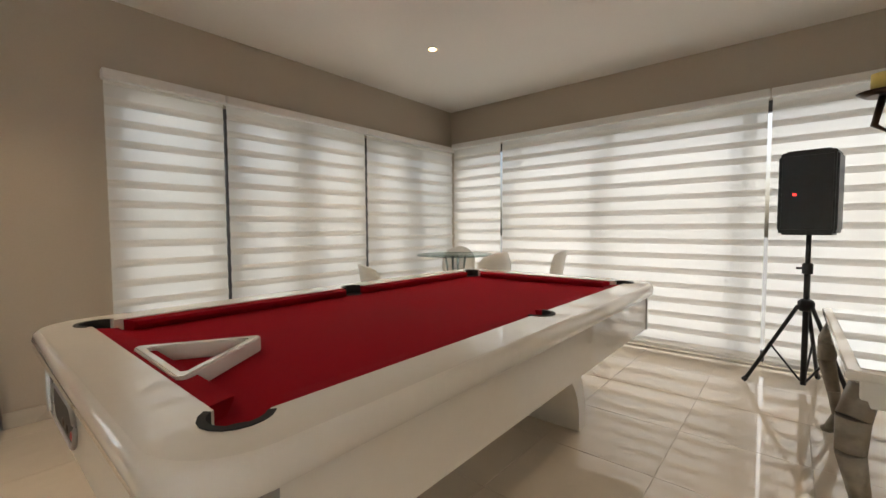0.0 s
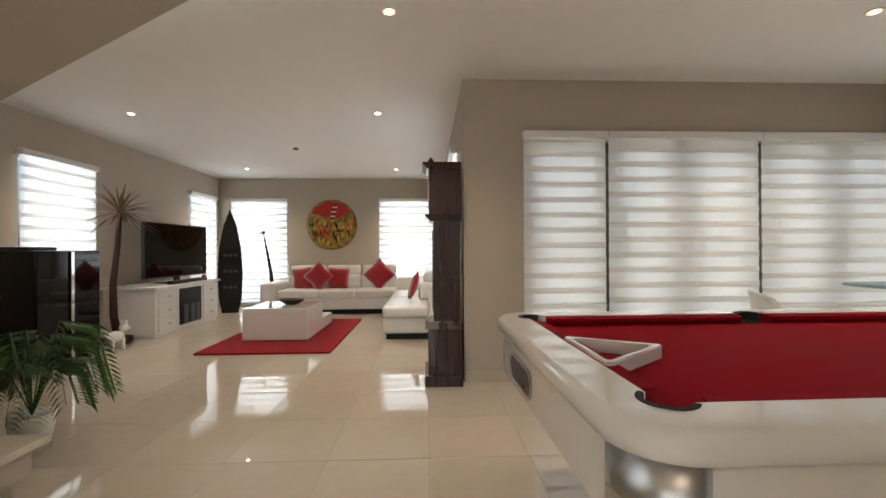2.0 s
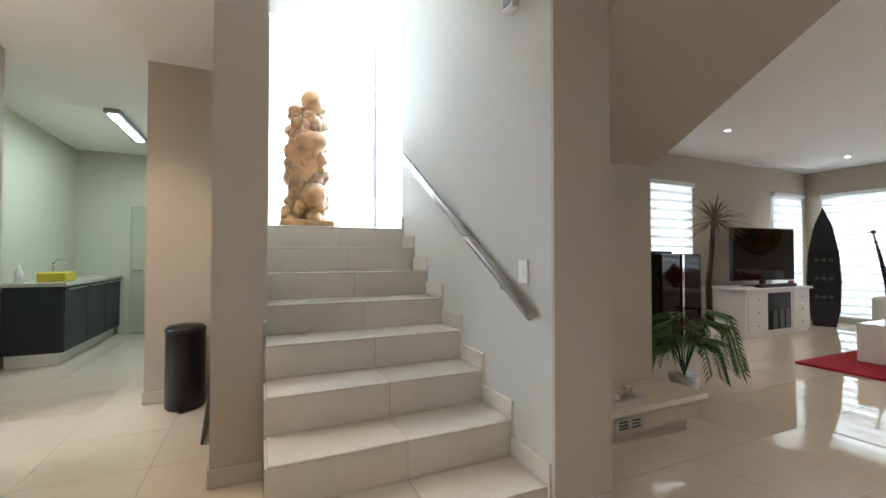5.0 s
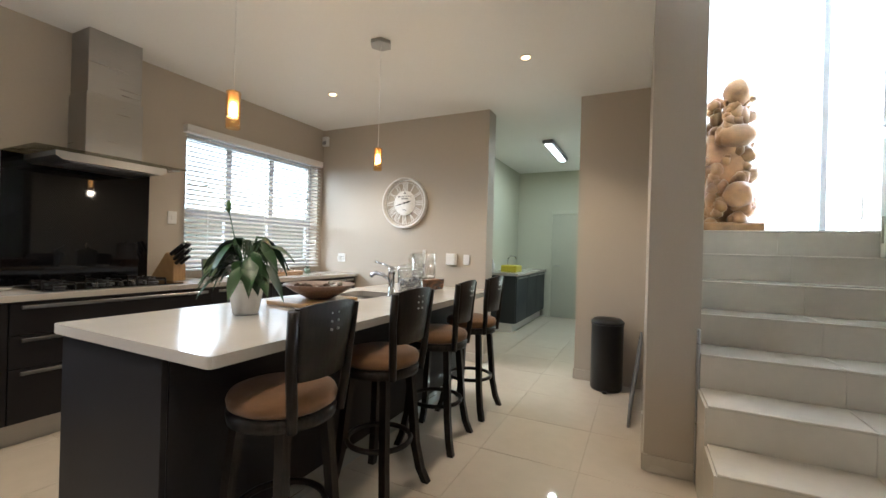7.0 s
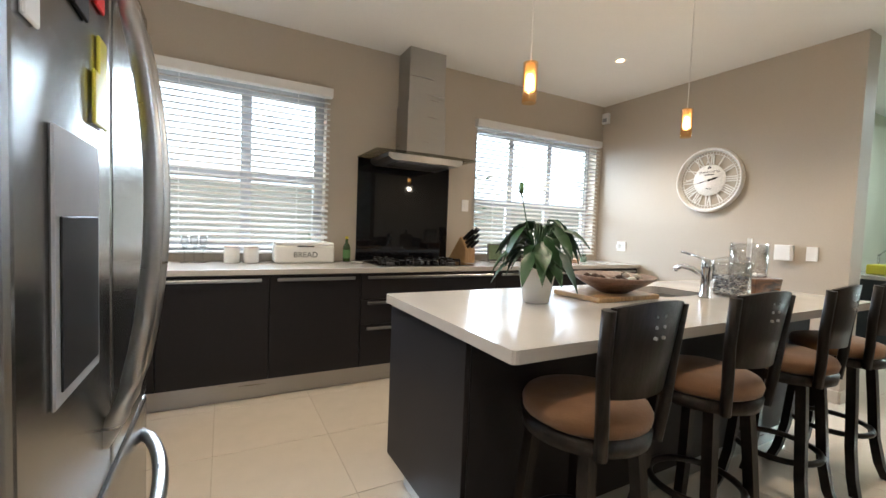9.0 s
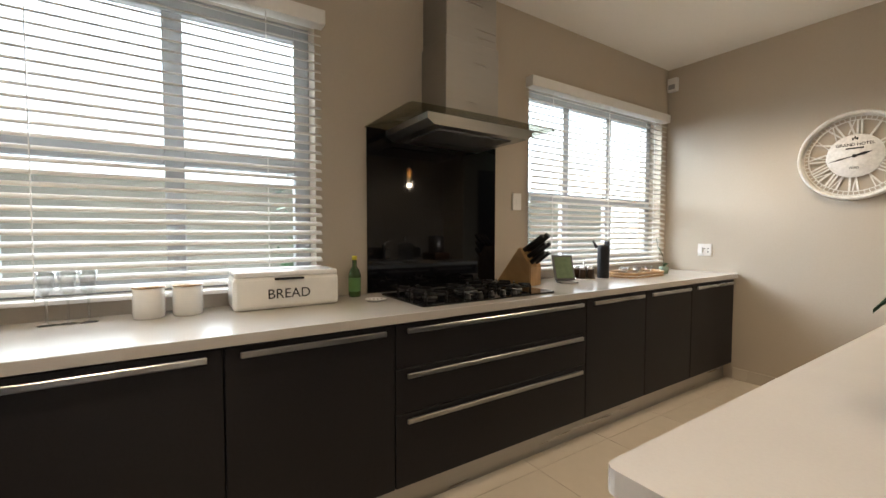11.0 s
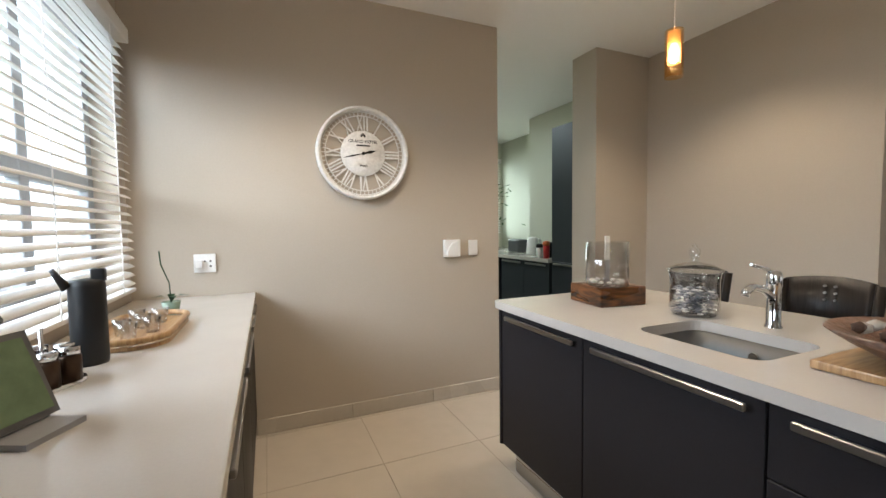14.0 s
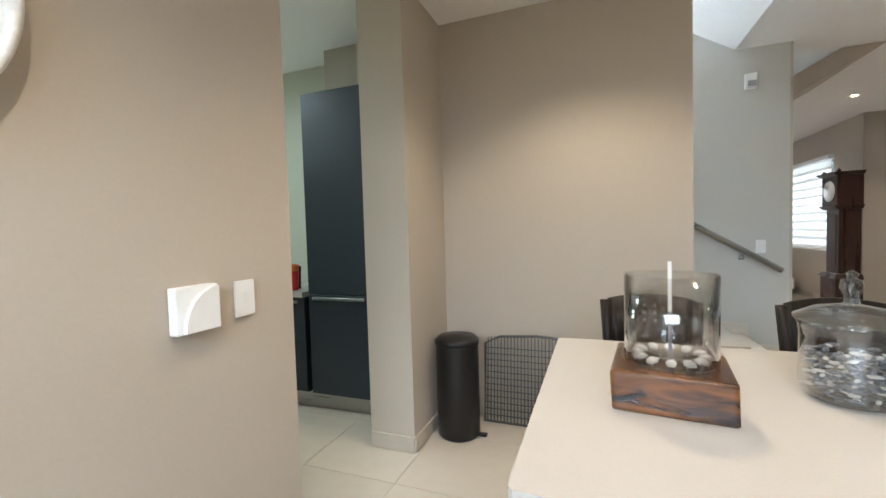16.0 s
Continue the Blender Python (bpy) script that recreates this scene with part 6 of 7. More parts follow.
def speaker():
    x, y = 0.65, -4.42
    t = thing("speaker_stand", "black tripod loudspeaker stand", "speaker stand", pose(x, y, 0))
    bm = B()
    tube(bm, [(0, 0, 0.04), (0, 0, 0.95)], 0.019, 12)
    part("lower_pole", bm, BLACKP, t)
    bm = B()
    tube(bm, [(0, 0, 0.951), (0, 0, 1.17)], 0.0155, 12)
    part("upper_pole", bm, BLACKP, t)
    bm = B()
    lathe(bm, [(0.03, 0.88), (0.032, 0.89), (0.032, 0.95), (0.026, 0.96)], seg=14)
    tube(bm, [(0.03, 0, 0.92), (0.065, 0, 0.92)], 0.009, 8)
    part("collar", bm, BLACKP, t)
    bm = B()
    lathe(bm, [(0.035, 0.60), (0.05, 0.62), (0.05, 0.67), (0.03, 0.69)], seg=14)
    part("hub", bm, BLACKP, t)
    for a in (12, 135, 255):
        c, s = math.cos(radians(a)), math.sin(radians(a))
        bm = B()
        tube(bm, [(0.045 * c, 0.045 * s, 0.64), (0.36 * c, 0.36 * s, 0.012)], 0.014, 8)
        leg = part("leg", bm, BLACKP, t)
        bm = B()
        tube(bm, [(0.345 * c, 0.345 * s, 0.04), (0.37 * c, 0.37 * s, 0.014)], 0.019, 8)
        part("rubber_foot", bm, BLACKP, leg)
        bm = B()
        tube(bm, [(0.02 * c, 0.02 * s, 0.07), (0.2 * c, 0.2 * s, 0.32)], 0.008, 6)
        part("brace", bm, BLACKP, t)
    t = thing("loudspeaker", "black plastic loudspeaker with a grille", "loudspeaker", pose(x, y, 1.17, 0, 0, 170))
    bm = B()
    prism(bm, [(-0.15, 0.0), (0.15, 0.0), (0.165, 0.03), (0.165, 0.58), (0.13, 0.61), (-0.13, 0.61), (-0.165, 0.58), (-0.165, 0.03)], -0.14, 0.12)
    bmesh.ops.bevel(bm, geom=list(bm.edges), offset=0.015, segments=2, affect="EDGES")
    part("cabinet", bm, BLACKP, t)
    bm = B()
    box(bm, -0.14, 0.14, -0.154, -0.141, 0.04, 0.57, 0.006)
    part("grille", bm, CASTIRON, t)
    bm = B()
    box(bm, -0.075, -0.055, -0.1605, -0.155, 0.285, 0.3)
    part("badge", bm, REDLED, t, "small glowing red badge light")


speaker()


def dining_set():
    cx, cy = 3.75, -4.1
    t = thing("glass_table", "round glass dining table with a chrome pedestal", "dining table", pose(cx, cy, 0))
    bm = B()
    lathe(bm, [(0.0, 0.915), (0.45, 0.915), (0.455, 0.921), (0.45, 0.927), (0.0, 0.927)], seg=48)
    part("tabletop", bm, thin_glass("green_edge_glass", (0.55, 0.62, 0.6)), t)
    for a in range(4):
        c, s = math.cos(a * math.pi / 2 + 0.4), math.sin(a * math.pi / 2 + 0.4)
        bm = B()
        tube(bm, [(0.3 * c, 0.3 * s, 0.01), (0.05 * c, 0.05 * s, 0.35), (0.12 * c, 0.12 * s, 0.913)], 0.014, 10)
        part("leg", bm, CHROME, t)

    def shell_chair(x, y, turn, up):
        t = thing("shell_chair", "white padded shell dining chair, chrome legs", "chair", pose(x, y, 0, 0, 0, turn), "chairs at the glass table")
        bm = B()
        prof = [(0.24, 0.45, 0.2), (0.1, 0.435, 0.22), (-0.08, 0.43, 0.22), (-0.19, 0.47, 0.21), (-0.235, 0.58, 0.22), (-0.26, 0.74, 0.21), (-0.285, 0.86, 0.15)]
        n = 8
        lay = []
        for off in (0.0, 0.035):
            rows = []
            for u, z, w in prof:
                row = []
                for i in range(n + 1):
                    q = i / n * 2 - 1
                    lift = 0.06 * q * q if z < 0.5 else 0.0
                    fwd = 0.1 * q * q if z >= 0.5 else 0.0
                    row.append(bm.verts.new((w * q, u + fwd - (off if z > 0.5 else 0), z + up + lift - (off if z <= 0.5 else 0) - (0.05 * q * q if z > 0.8 else 0))))
                rows.append(row)
            for a, b in zip(rows, rows[1:]):
                for i in range(n):
                    bm.faces.new((a[i], a[i + 1], b[i + 1], b[i])).smooth = True
            lay.append(rows)
        a, b = lay
        m = len(prof)
        for j in range(m - 1):
            for i in (0, n):
                bm.faces.new((a[j][i], a[j + 1][i], b[j + 1][i], b[j][i]))
        for j in (0, m - 1):
            for i in range(n):
                bm.faces.new((a[j][i], a[j][i + 1], b[j][i + 1], b[j][i]))
        bmesh.ops.recalc_face_normals(bm, faces=bm.faces)
        part("shell", bm, WLEATHER, t)
        for sx, sy in ((-1, -1), (-1, 1), (1, -1), (1, 1)):
            bm = B()
            tube(bm, [(sx * 0.12, sy * 0.12, 0.41 + up), (sx * 0.2, sy * 0.2, 0.0)], 0.01, 8)
            part("leg", bm, CHROME, t)
        return t
    first = shell_chair(3.23, -3.94, -107, 0.13)
    shell_chair(4.05, -3.3, 160, 0.0)
    for x, y, a in ((2.87, -4.44, -67), (4.0, -4.45, 32)):
        copy_thing(first, pose(x, y, 0, 0, 0, a))


dining_set()


def console():
    """White carved console with a mirrored top; a candelabrum stands by it."""
    t = thing("console_table", "white console table with mirrored top, carved legs", "console table", pose(0.17, -3.05, 0))
    bm = B()
    box(bm, -0.32, 0.42, -0.72, 0.72, 0.70, 0.735, 0.008)
    part("top_frame", bm, WHITEG, t)
    bm = B()
    box(bm, -0.28, 0.38, -0.68, 0.68, 0.7355, 0.74)
    part("mirror_top", bm, MIRROR, t, "mirrored glass inlay")
    bm = B()
    box(bm, -0.28, 0.38, -0.68, 0.68, 0.60, 0.698, 0.006)
    part("apron", bm, WHITEG, t)
    for x, y in ((0.36, -0.62), (0.36, 0.62), (-0.27, -0.62), (-0.27, 0.62)):
        bm = B()
        s = 1 if y > 0 else -1
        pts = [(x, y, 0.66), (x + 0.03, y + s * 0.04, 0.55), (x + 0.035, y + s * 0.05, 0.43), (x, y + s * 0.01, 0.25), (x - 0.02, y - s * 0.01, 0.12), (x + 0.01, y + s * 0.02, 0.02), (x + 0.03, y + s * 0.03, 0.0)]
        rad = (0.045, 0.05, 0.045, 0.032, 0.026, 0.03, 0.03)
        for (p, r), (q, r2) in zip(zip(pts, rad), zip(pts[1:], rad[1:])):
            tube(bm, [p, q], r, 10, r_end=r2)
        part("leg", bm, mat("aged_bronze_paint", (0.2, 0.17, 0.13), 0.4, vary=0.4, grain=20, bump=0.3, bump_size=40), t)
    t = thing("candelabrum", "dark iron candelabrum with yellow candles on the console", "candle stand", pose(0.3, -2.62, 0.7405) @ Matrix.Diagonal((1, 1, 0.7, 1)))
    bm = B()
    lathe(bm, [(0.14, 0), (0.14, 0.02), (0.04, 0.05), (0.03, 0.3), (0.05, 0.4), (0.02, 0.55), (0.02, 1.3), (0.03, 1.35), (0.0, 1.37)], seg=20)
    part("stem", bm, BRONZE, t)
    for s in (-1, 1):
        bm = B()
        tube(bm, [(0, 0, 1.2), (s * 0.12, 0, 1.14), (s * 0.22, 0, 1.25), (s * 0.2, 0, 1.4)], 0.012, 8)
        lathe(bm, [(0.05, 1.4), (0.075, 1.425), (0.0, 1.43)], s * 0.2, 0, 0, 16)
        part("arm", bm, BRONZE, t)
        bm = B()
        lathe(bm, [(0.035, 1.431), (0.035, 1.52), (0, 1.525)], s * 0.2, 0, 0, 16)
        part("candle", bm, CREAMWAX, t)


console()


# ---- hearth under the stairs ----
def hearth():
    t = thing("hearth", "low white stone hearth with a burner tray", "fireplace", pose(0, 0, 0))
    bm = B()
    box(bm, 1.545, 2.89, 1.914, 2.339, 0.215, 0.255, 0.005)
    part("top_slab", bm, STEPT, t)
    bm = B()
    box(bm, 1.545, 2.80, 1.935, 2.339, 0.09, 0.214)
    part("front", bm, WALL, t)
    bm = B()
    box(bm, 1.545, 2.74, 1.975, 2.339, 0.0, 0.089)
    part("base", bm, WALL, t)
    bm = B()
    box(bm, 1.72, 2.45, 2.03, 2.21, 0.2555, 0.266, 0.003, 1)
    tray = part("burner_tray", bm, STEEL, t)
    rnd = random.Random(9)
    me = []
    for k in range(3):
        bm = B()
        ball(bm, 0, 0, 0, 0.026, 0.019, 0.014, 2, 0.35, k)
        me.append(mesh_of("pebble", bm, PEBBLE))
    for i in range(60):
        o = new("pebble", me[i % 3])
        o.parent = tray
        o.matrix_basis = pose(1.76 + 0.65 * rnd.random(), 2.055 + 0.13 * rnd.random(), 0.277, 0, 0, rnd.uniform(0, 360))
    bm = B()
    box(bm, 2.02, 2.27, 1.926, 1.9345, 0.115, 0.195, 0.003, 1)
    v = part("vent_plate", bm, STEEL, t)
    # black bars on the plate show the dark inside of the vent slots
    for x in (2.05, 2.16):
        for z in (0.13, 0.15, 0.17):
            bm = B()
            box(bm, x, x + 0.075, 1.9235, 1.9258, z, z + 0.008)
            part("slot_shade", bm, BLACKP, v)


hearth()


def carved_figure():
    """One plain carved shape on the landing: a tower of rounded lumps."""
    bm = B()
    rnd = random.Random(21)
    x0, y0, z0 = 0.42, 4.35, RISE * 8
    box(bm, x0 - 0.25, x0 + 0.25, y0 - 0.2, y0 + 0.2, z0 + 0.001, z0 + 0.1, 0.02)
    for i in range(150):
        h = rnd.uniform(0.05, 1.28)
        a = rnd.uniform(0, 6.28)
        r = 0.2 - 0.05 * h
        s = rnd.uniform(0.035, 0.085)
        ball(bm, x0 + r * math.cos(a) * 0.9, y0 + r * math.sin(a) * 0.7, z0 + h, s, s * 0.8, s * rnd.uniform(0.7, 1.3), 2, 0.35, a)
    ball(bm, x0, y0, z0 + 0.6, 0.18, 0.14, 0.6, 3, 0.3)
    ball(bm, x0 + 0.04, y0 - 0.1, z0 + 0.88, 0.16, 0.13, 0.11, 3, 0.1)
    ball(bm, x0 + 0.04, y0 - 0.08, z0 + 1.27, 0.11, 0.1, 0.13, 3, 0.15)
    ball(bm, x0 + 0.06, y0 - 0.16, z0 + 0.35, 0.12, 0.1, 0.12, 3, 0.1)
    single("carved_statue", bm, STONEW, "tall honey-brown carved wooden statue of clustered forms", "statue")


carved_figure()


# ---- living room ----
def grandfather_clock():
    t = thing("grandfather_clock", "tall dark mahogany longcase clock", "clock", pose(4.53, -0.265, 0))
    for name, x, y0, y1, z0, z1 in (("plinth", 0.25, -0.17, 0.17, 0.0, 0.1), ("base", 0.22, -0.165, 0.14, 0.101, 0.52), ("waist", 0.17, -0.16, 0.09, 0.58, 1.5), ("hood", 0.21, -0.165, 0.13, 1.56, 1.98)):
        bm = B()
        box(bm, -x, x, y0, y1, z0, z1, 0.008)
        part(name, bm, DARKWOOD, t)
    for name, z0, z1, a, b in (("base_moulding", 0.521, 0.579, 0.24, 0.19), ("hood_moulding", 1.501, 1.559, 0.19, 0.24), ("cornice", 1.981, 2.03, 0.22, 0.26)):
        bm = B()
        lo = [bm.verts.new((sx * a, -0.165 if sy < 0 else a - 0.07, z0)) for sx, sy in ((-1, -1), (1, -1), (1, 1), (-1, 1))]
        hi = [bm.verts.new((sx * b, -0.165 if sy < 0 else b - 0.07, z1)) for sx, sy in ((-1, -1), (1, -1), (1, 1), (-1, 1))]
        for i in range(4):
            bm.faces.new((lo[i], lo[(i + 1) % 4], hi[(i + 1) % 4], hi[i]))
        bm.faces.new(lo[::-1])
        bm.faces.new(hi)
        part(name, bm, DARKWOOD, t)
    bm = B()
    lathe(bm, [(0.15, 0.0), (0.15, 0.006), (0, 0.006)], seg=32)
    for v in bm.verts:
        v.co = Vector((v.co.x, 0.131 + v.co.z, 1.77 + v.co.y))
    part("dial", bm, CERAM, t)
    bm = B()
    box(bm, -0.11, 0.11, 0.091, 0.098, 0.68, 1.42, 0.003, 1)
    part("waist_door", bm, DARKWOOD, t)
    for x in (-0.2, 0.2):
        bm = B()
        lathe(bm, [(0.02, 2.031), (0.03, 2.05), (0.012, 2.07), (0.0, 2.085)], x, 0.11, 0, 12)
        part("finial", bm, DARKWOOD, t)


grandfather_clock()


def pad(bm, x0, x1, y0, y1, z0, z1, b=0.07):
    box(bm, x0, x1, y0, y1, z0, z1, b, 4)
    for f in bm.faces:
        f.smooth = True
    return bm


def sofa():
    t = thing("corner_sofa", "white leather corner sofa with chaise section", "sofa", pose(0, 0, 0))
    L = WLEATHER
    for n, q in (("base", (8.6, 9.66, 0.5, 3.0, 0.09, 0.32)), ("base", (6.22, 9.66, -0.36, 0.499, 0.09, 0.32)),
                 ("backrest_frame", (9.4, 9.68, -0.40, 3.05, 0.3, 0.66)), ("backrest_frame", (6.75, 9.4, -0.41, -0.14, 0.3, 0.66))):
        bm = B()
        part(n, pad(bm, *q, 0.05), L, t)
    for q in ((8.56, 9.42, 1.28, 2.02), (8.56, 9.42, 2.03, 2.77), (8.56, 9.42, 0.52, 1.27), (6.18, 7.4, -0.14, 0.5), (7.41, 8.55, -0.14, 0.5)):
        bm = B()
        part("seat_cushion", pad(bm, *q, 0.31, 0.47, 0.06), L, t)
    for y0, y1 in ((0.52, 1.26), (1.28, 2.02), (2.03, 2.77)):
        bm = B()
        b = part("back_cushion", pad(bm, 9.22, 9.46, y0, y1, 0.45, 0.74, 0.08), L, t)
        bm = B()
        part("headrest", pad(bm, 9.30, 9.56, y0 + 0.02, y1 - 0.02, 0.72, 0.93, 0.07), L, b)
    for x0, x1 in ((7.0, 7.85), (7.86, 8.7)):
        bm = B()
        b = part("back_cushion", pad(bm, x0, x1, -0.22, 0.02, 0.45, 0.74, 0.08), L, t)
        bm = B()
        part("headrest", pad(bm, x0 + 0.02, x1 - 0.02, -0.32, -0.06, 0.72, 0.9, 0.07), L, b)
    bm = B()
    part("armrest", pad(bm, 8.5, 9.6, 2.78, 3.08, 0.1, 0.62, 0.1), L, t)
    bm = B()
    box(bm, 6.3, 9.6, -0.33, 0.45, 0.0, 0.089)
    box(bm, 8.66, 9.6, 0.451, 2.95, 0.0, 0.089)
    part("plinth", bm, BLACKP, t, "dark recessed plinth")


sofa()


def cushion(x, y, z, size, rx, ry, rz):
    bm = B()
    n = 8
    lay = []
    for s in (1, -1):
        g = []
        for i in range(n + 1):
            row = []
            for j in range(n + 1):
                u, v = i / n * 2 - 1, j / n * 2 - 1
                th = 0.16 * (1 - u ** 4) * (1 - v ** 4)
                pinch = 1 - 0.07 * (1 - max(abs(u), abs(v)) ** 2 * min(abs(u), abs(v)) ** 0.5)
                row.append(bm.verts.new((u * size * pinch, s * th * size * 1.6, v * size * pinch)))
            g.append(row)
        for i in range(n):
            for j in range(n):
                bm.faces.new((g[i][j], g[i + 1][j], g[i + 1][j + 1], g[i][j + 1])).smooth = True
        lay.append(g)
    bmesh.ops.remove_doubles(bm, verts=bm.verts, dist=1e-4)
    bmesh.ops.recalc_face_normals(bm, faces=bm.faces)
    single("scatter_cushion", bm, REDCL, "plump red velvet scatter cushion on the sofa", "cushion", pose(x, y, z, rx, ry, rz), "red sofa cushions")


cushion(9.06, 2.42, 0.67, 0.21, 0, 6, 84)
cushion(8.96, 2.08, 0.72, 0.22, 0, 45, 88)
cushion(9.05, 1.7, 0.67, 0.21, 0, -4, 95)
cushion(9.0, 0.86, 0.74, 0.24, 0, 44, 90)
cushion(7.1, 0.1, 0.67, 0.22, 18, 20, 12)


def coffee_table():
    t = thing("coffee_table", "low white gloss block coffee table", "coffee table", pose(0, 0, 0))
    bm = B()
    box(bm, 6.2, 7.0, 1.5, 2.37, 0.03, 0.46, 0.012)
    part("block", bm, WHITEG, t)
    bm = B()
    box(bm, 7.001, 7.6, 1.5, 2.37, 0.03, 0.2, 0.012)
    part("step", bm, WHITEG, t)
    bm = B()
    lathe(bm, [(0.012, 0), (0.012, 0.012), (0, 0.012)], seg=10)
    for v in bm.verts:
        v.co = Vector((6.75 + v.co.x, 1.499 - v.co.z, 0.27 + v.co.y))
    part("knob", bm, CHROME, t)
    bm = B()
    plate(bm, rounded(5.55, 7.95, 1.05, 2.66, 0.02, 3), 0.002, 0.024)
    single("rug", bm, RUG, "thick crimson rectangular rug", "rug")
    t = thing("table_bowl", "brown boat-shaped wooden bowl", "bowl", pose(6.6, 1.85, 0.46, 0, 0, 70))
    bm = B()
    lathe(bm, [(0.05, 0), (0.1, 0.02), (0.17, 0.075), (0.165, 0.08), (0.09, 0.03), (0, 0.02)], seg=24, sx=1.3, sy=0.7)
    part("bowl", bm, BRONZE, t)


coffee_table()


def tv_unit():
    t = thing("tv_unit", "white television cabinet with drawers and shelves", "cabinet", pose(0, 0, 0))
    bm = B()
    box(bm, 6.5, 8.22, 3.7, 4.42, 0.05, 0.70, 0.006)
    part("body", bm, WHITEM, t)
    bm = B()
    box(bm, 6.47, 8.25, 3.66, 4.43, 0.701, 0.735, 0.008)
    part("top", bm, WHITEM, t)
    bm = B()
    box(bm, 6.52, 8.2, 3.72, 4.4, 0.0, 0.049)
    part("plinth", bm, WHITEM, t)
    for x in (6.55, 7.72):
        for i in range(3):
            bm = B()
            z = 0.09 + 0.2 * i
            box(bm, x, x + 0.45, 3.682, 3.699, z, z + 0.18, 0.004)
            d = part("drawer", bm, WHITEM, t)
            bm = B()
            ball(bm, x + 0.225, 3.67, z + 0.09, 0.016, 0.012, 0.016, 1)
            part("knob", bm, STEEL, d)
    # black sheet on the solid front, for the shade inside the shelves
    bm = B()
    box(bm, 7.06, 7.66, 3.692, 3.699, 0.1, 0.66)
    part("shelf_shade", bm, BLACKP, t)
    for x in (7.15, 7.33, 7.48):
        bm = B()
        box(bm, x, x + 0.11, 3.672, 3.691, 0.11, 0.4, 0.004)
        part("equipment", bm, GREYM, t)
    t = thing("television", "large black flat-screen television on a stand", "television", pose(7.55, 4.02, 0.735, 0, 0, -6))
    bm = B()
    box(bm, -0.72, 0.72, -0.025, 0.03, 0.09, 0.95, 0.008)
    part("frame", bm, BLACKP, t)
    bm = B()
    box(bm, -0.70, 0.70, -0.0275, -0.0255, 0.11, 0.93)
    part("screen", bm, BLACKG, t)
    bm = B()
    box(bm, -0.35, 0.35, -0.12, 0.12, 0.001, 0.015, 0.004)
    box(bm, -0.05, 0.05, -0.01, 0.03, 0.015, 0.09)
    part("stand", bm, BLACKP, t)
    t = thing("soundbar", "slim black soundbar before the television", "soundbar", pose(7.45, 3.78, 0.735))
    bm = B()
    box(bm, -0.5, 0.5, -0.04, 0.04, 0.001, 0.055, 0.012)
    part("case", bm, BLACKP, t)


tv_unit()


def tank():
    t = thing("display_cabinet", "tall black glass cabinet with reflecting doors", "cabinet", pose(0, 0, 0))
    bm = B()
    box(bm, 4.82, 5.62, 3.78, 4.42, 0.02, 1.25, 0.008)
    part("body", bm, BLACKG, t)
    bm = B()
    box(bm, 4.83, 5.215, 3.765, 3.779, 0.04, 1.24, 0.003, 1)
    part("door", bm, BLACKG, t)
    bm = B()
    box(bm, 5.225, 5.61, 3.765, 3.779, 0.04, 1.24, 0.003, 1)
    part("door", bm, BLACKG, t)
    bm = B()
    box(bm, 5.2, 5.24, 3.745, 3.7645, 0.04, 1.24, 0.004)
    part("trim", bm, CHROME, t)
    t = thing("turntable", "flat black box on the cabinet", "box", pose(5.05, 4.05, 1.25))
    bm = B()
    box(bm, -0.17, 0.17, -0.14, 0.14, 0.001, 0.04, 0.012)
    part("case", bm, BLACKP, t)


tank()


def palm_sculpture():
    t = thing("palm_sculpture", "dried palm tree sculpture with brown fronds", "sculpture", pose(6.2, 3.98, 0))
    bm = B()
    ball(bm, 0, 0, 0.06, 0.17, 0.14, 0.07, 2, 0.4)
    part("base", bm, BARK, t)
    bm = B()
    tube(bm, [(0, 0, 0.05), (-0.06, 0.02, 0.4), (-0.07, 0.02, 0.8), (-0.02, 0, 1.3), (0.03, 0, 1.78)], 0.05, 10, r_end=0.028)
    part("trunk", bm, BARK, t)
    rnd = random.Random(6)
    for i in range(64):
        a, e = rnd.uniform(0, 6.28), rnd.uniform(-0.5, 1.3)
        d = Vector((math.cos(a) * math.cos(e), math.sin(a) * math.cos(e), math.sin(e)))
        L = rnd.uniform(0.34, 0.5)
        p0 = Vector((0.03, 0, 1.77))
        s = d.cross(Vector((0.2, 0.1, 1))).normalized() * 0.015
        pts = [p0 + d * L * k + Vector((0, 0, -0.1 * k * k)) for k in (0, 0.5, 1)]
        bm = B()
        vs = [(bm.verts.new(p - s * w), bm.verts.new(p + s * w)) for p, w in zip(pts, (0.5, 1.0, 0.2))]
        for x, y in zip(vs, vs[1:]):
            bm.faces.new((x[0], x[1], y[1], y[0]))
        part("frond", bm, DRYLEAF, t)


palm_sculpture()


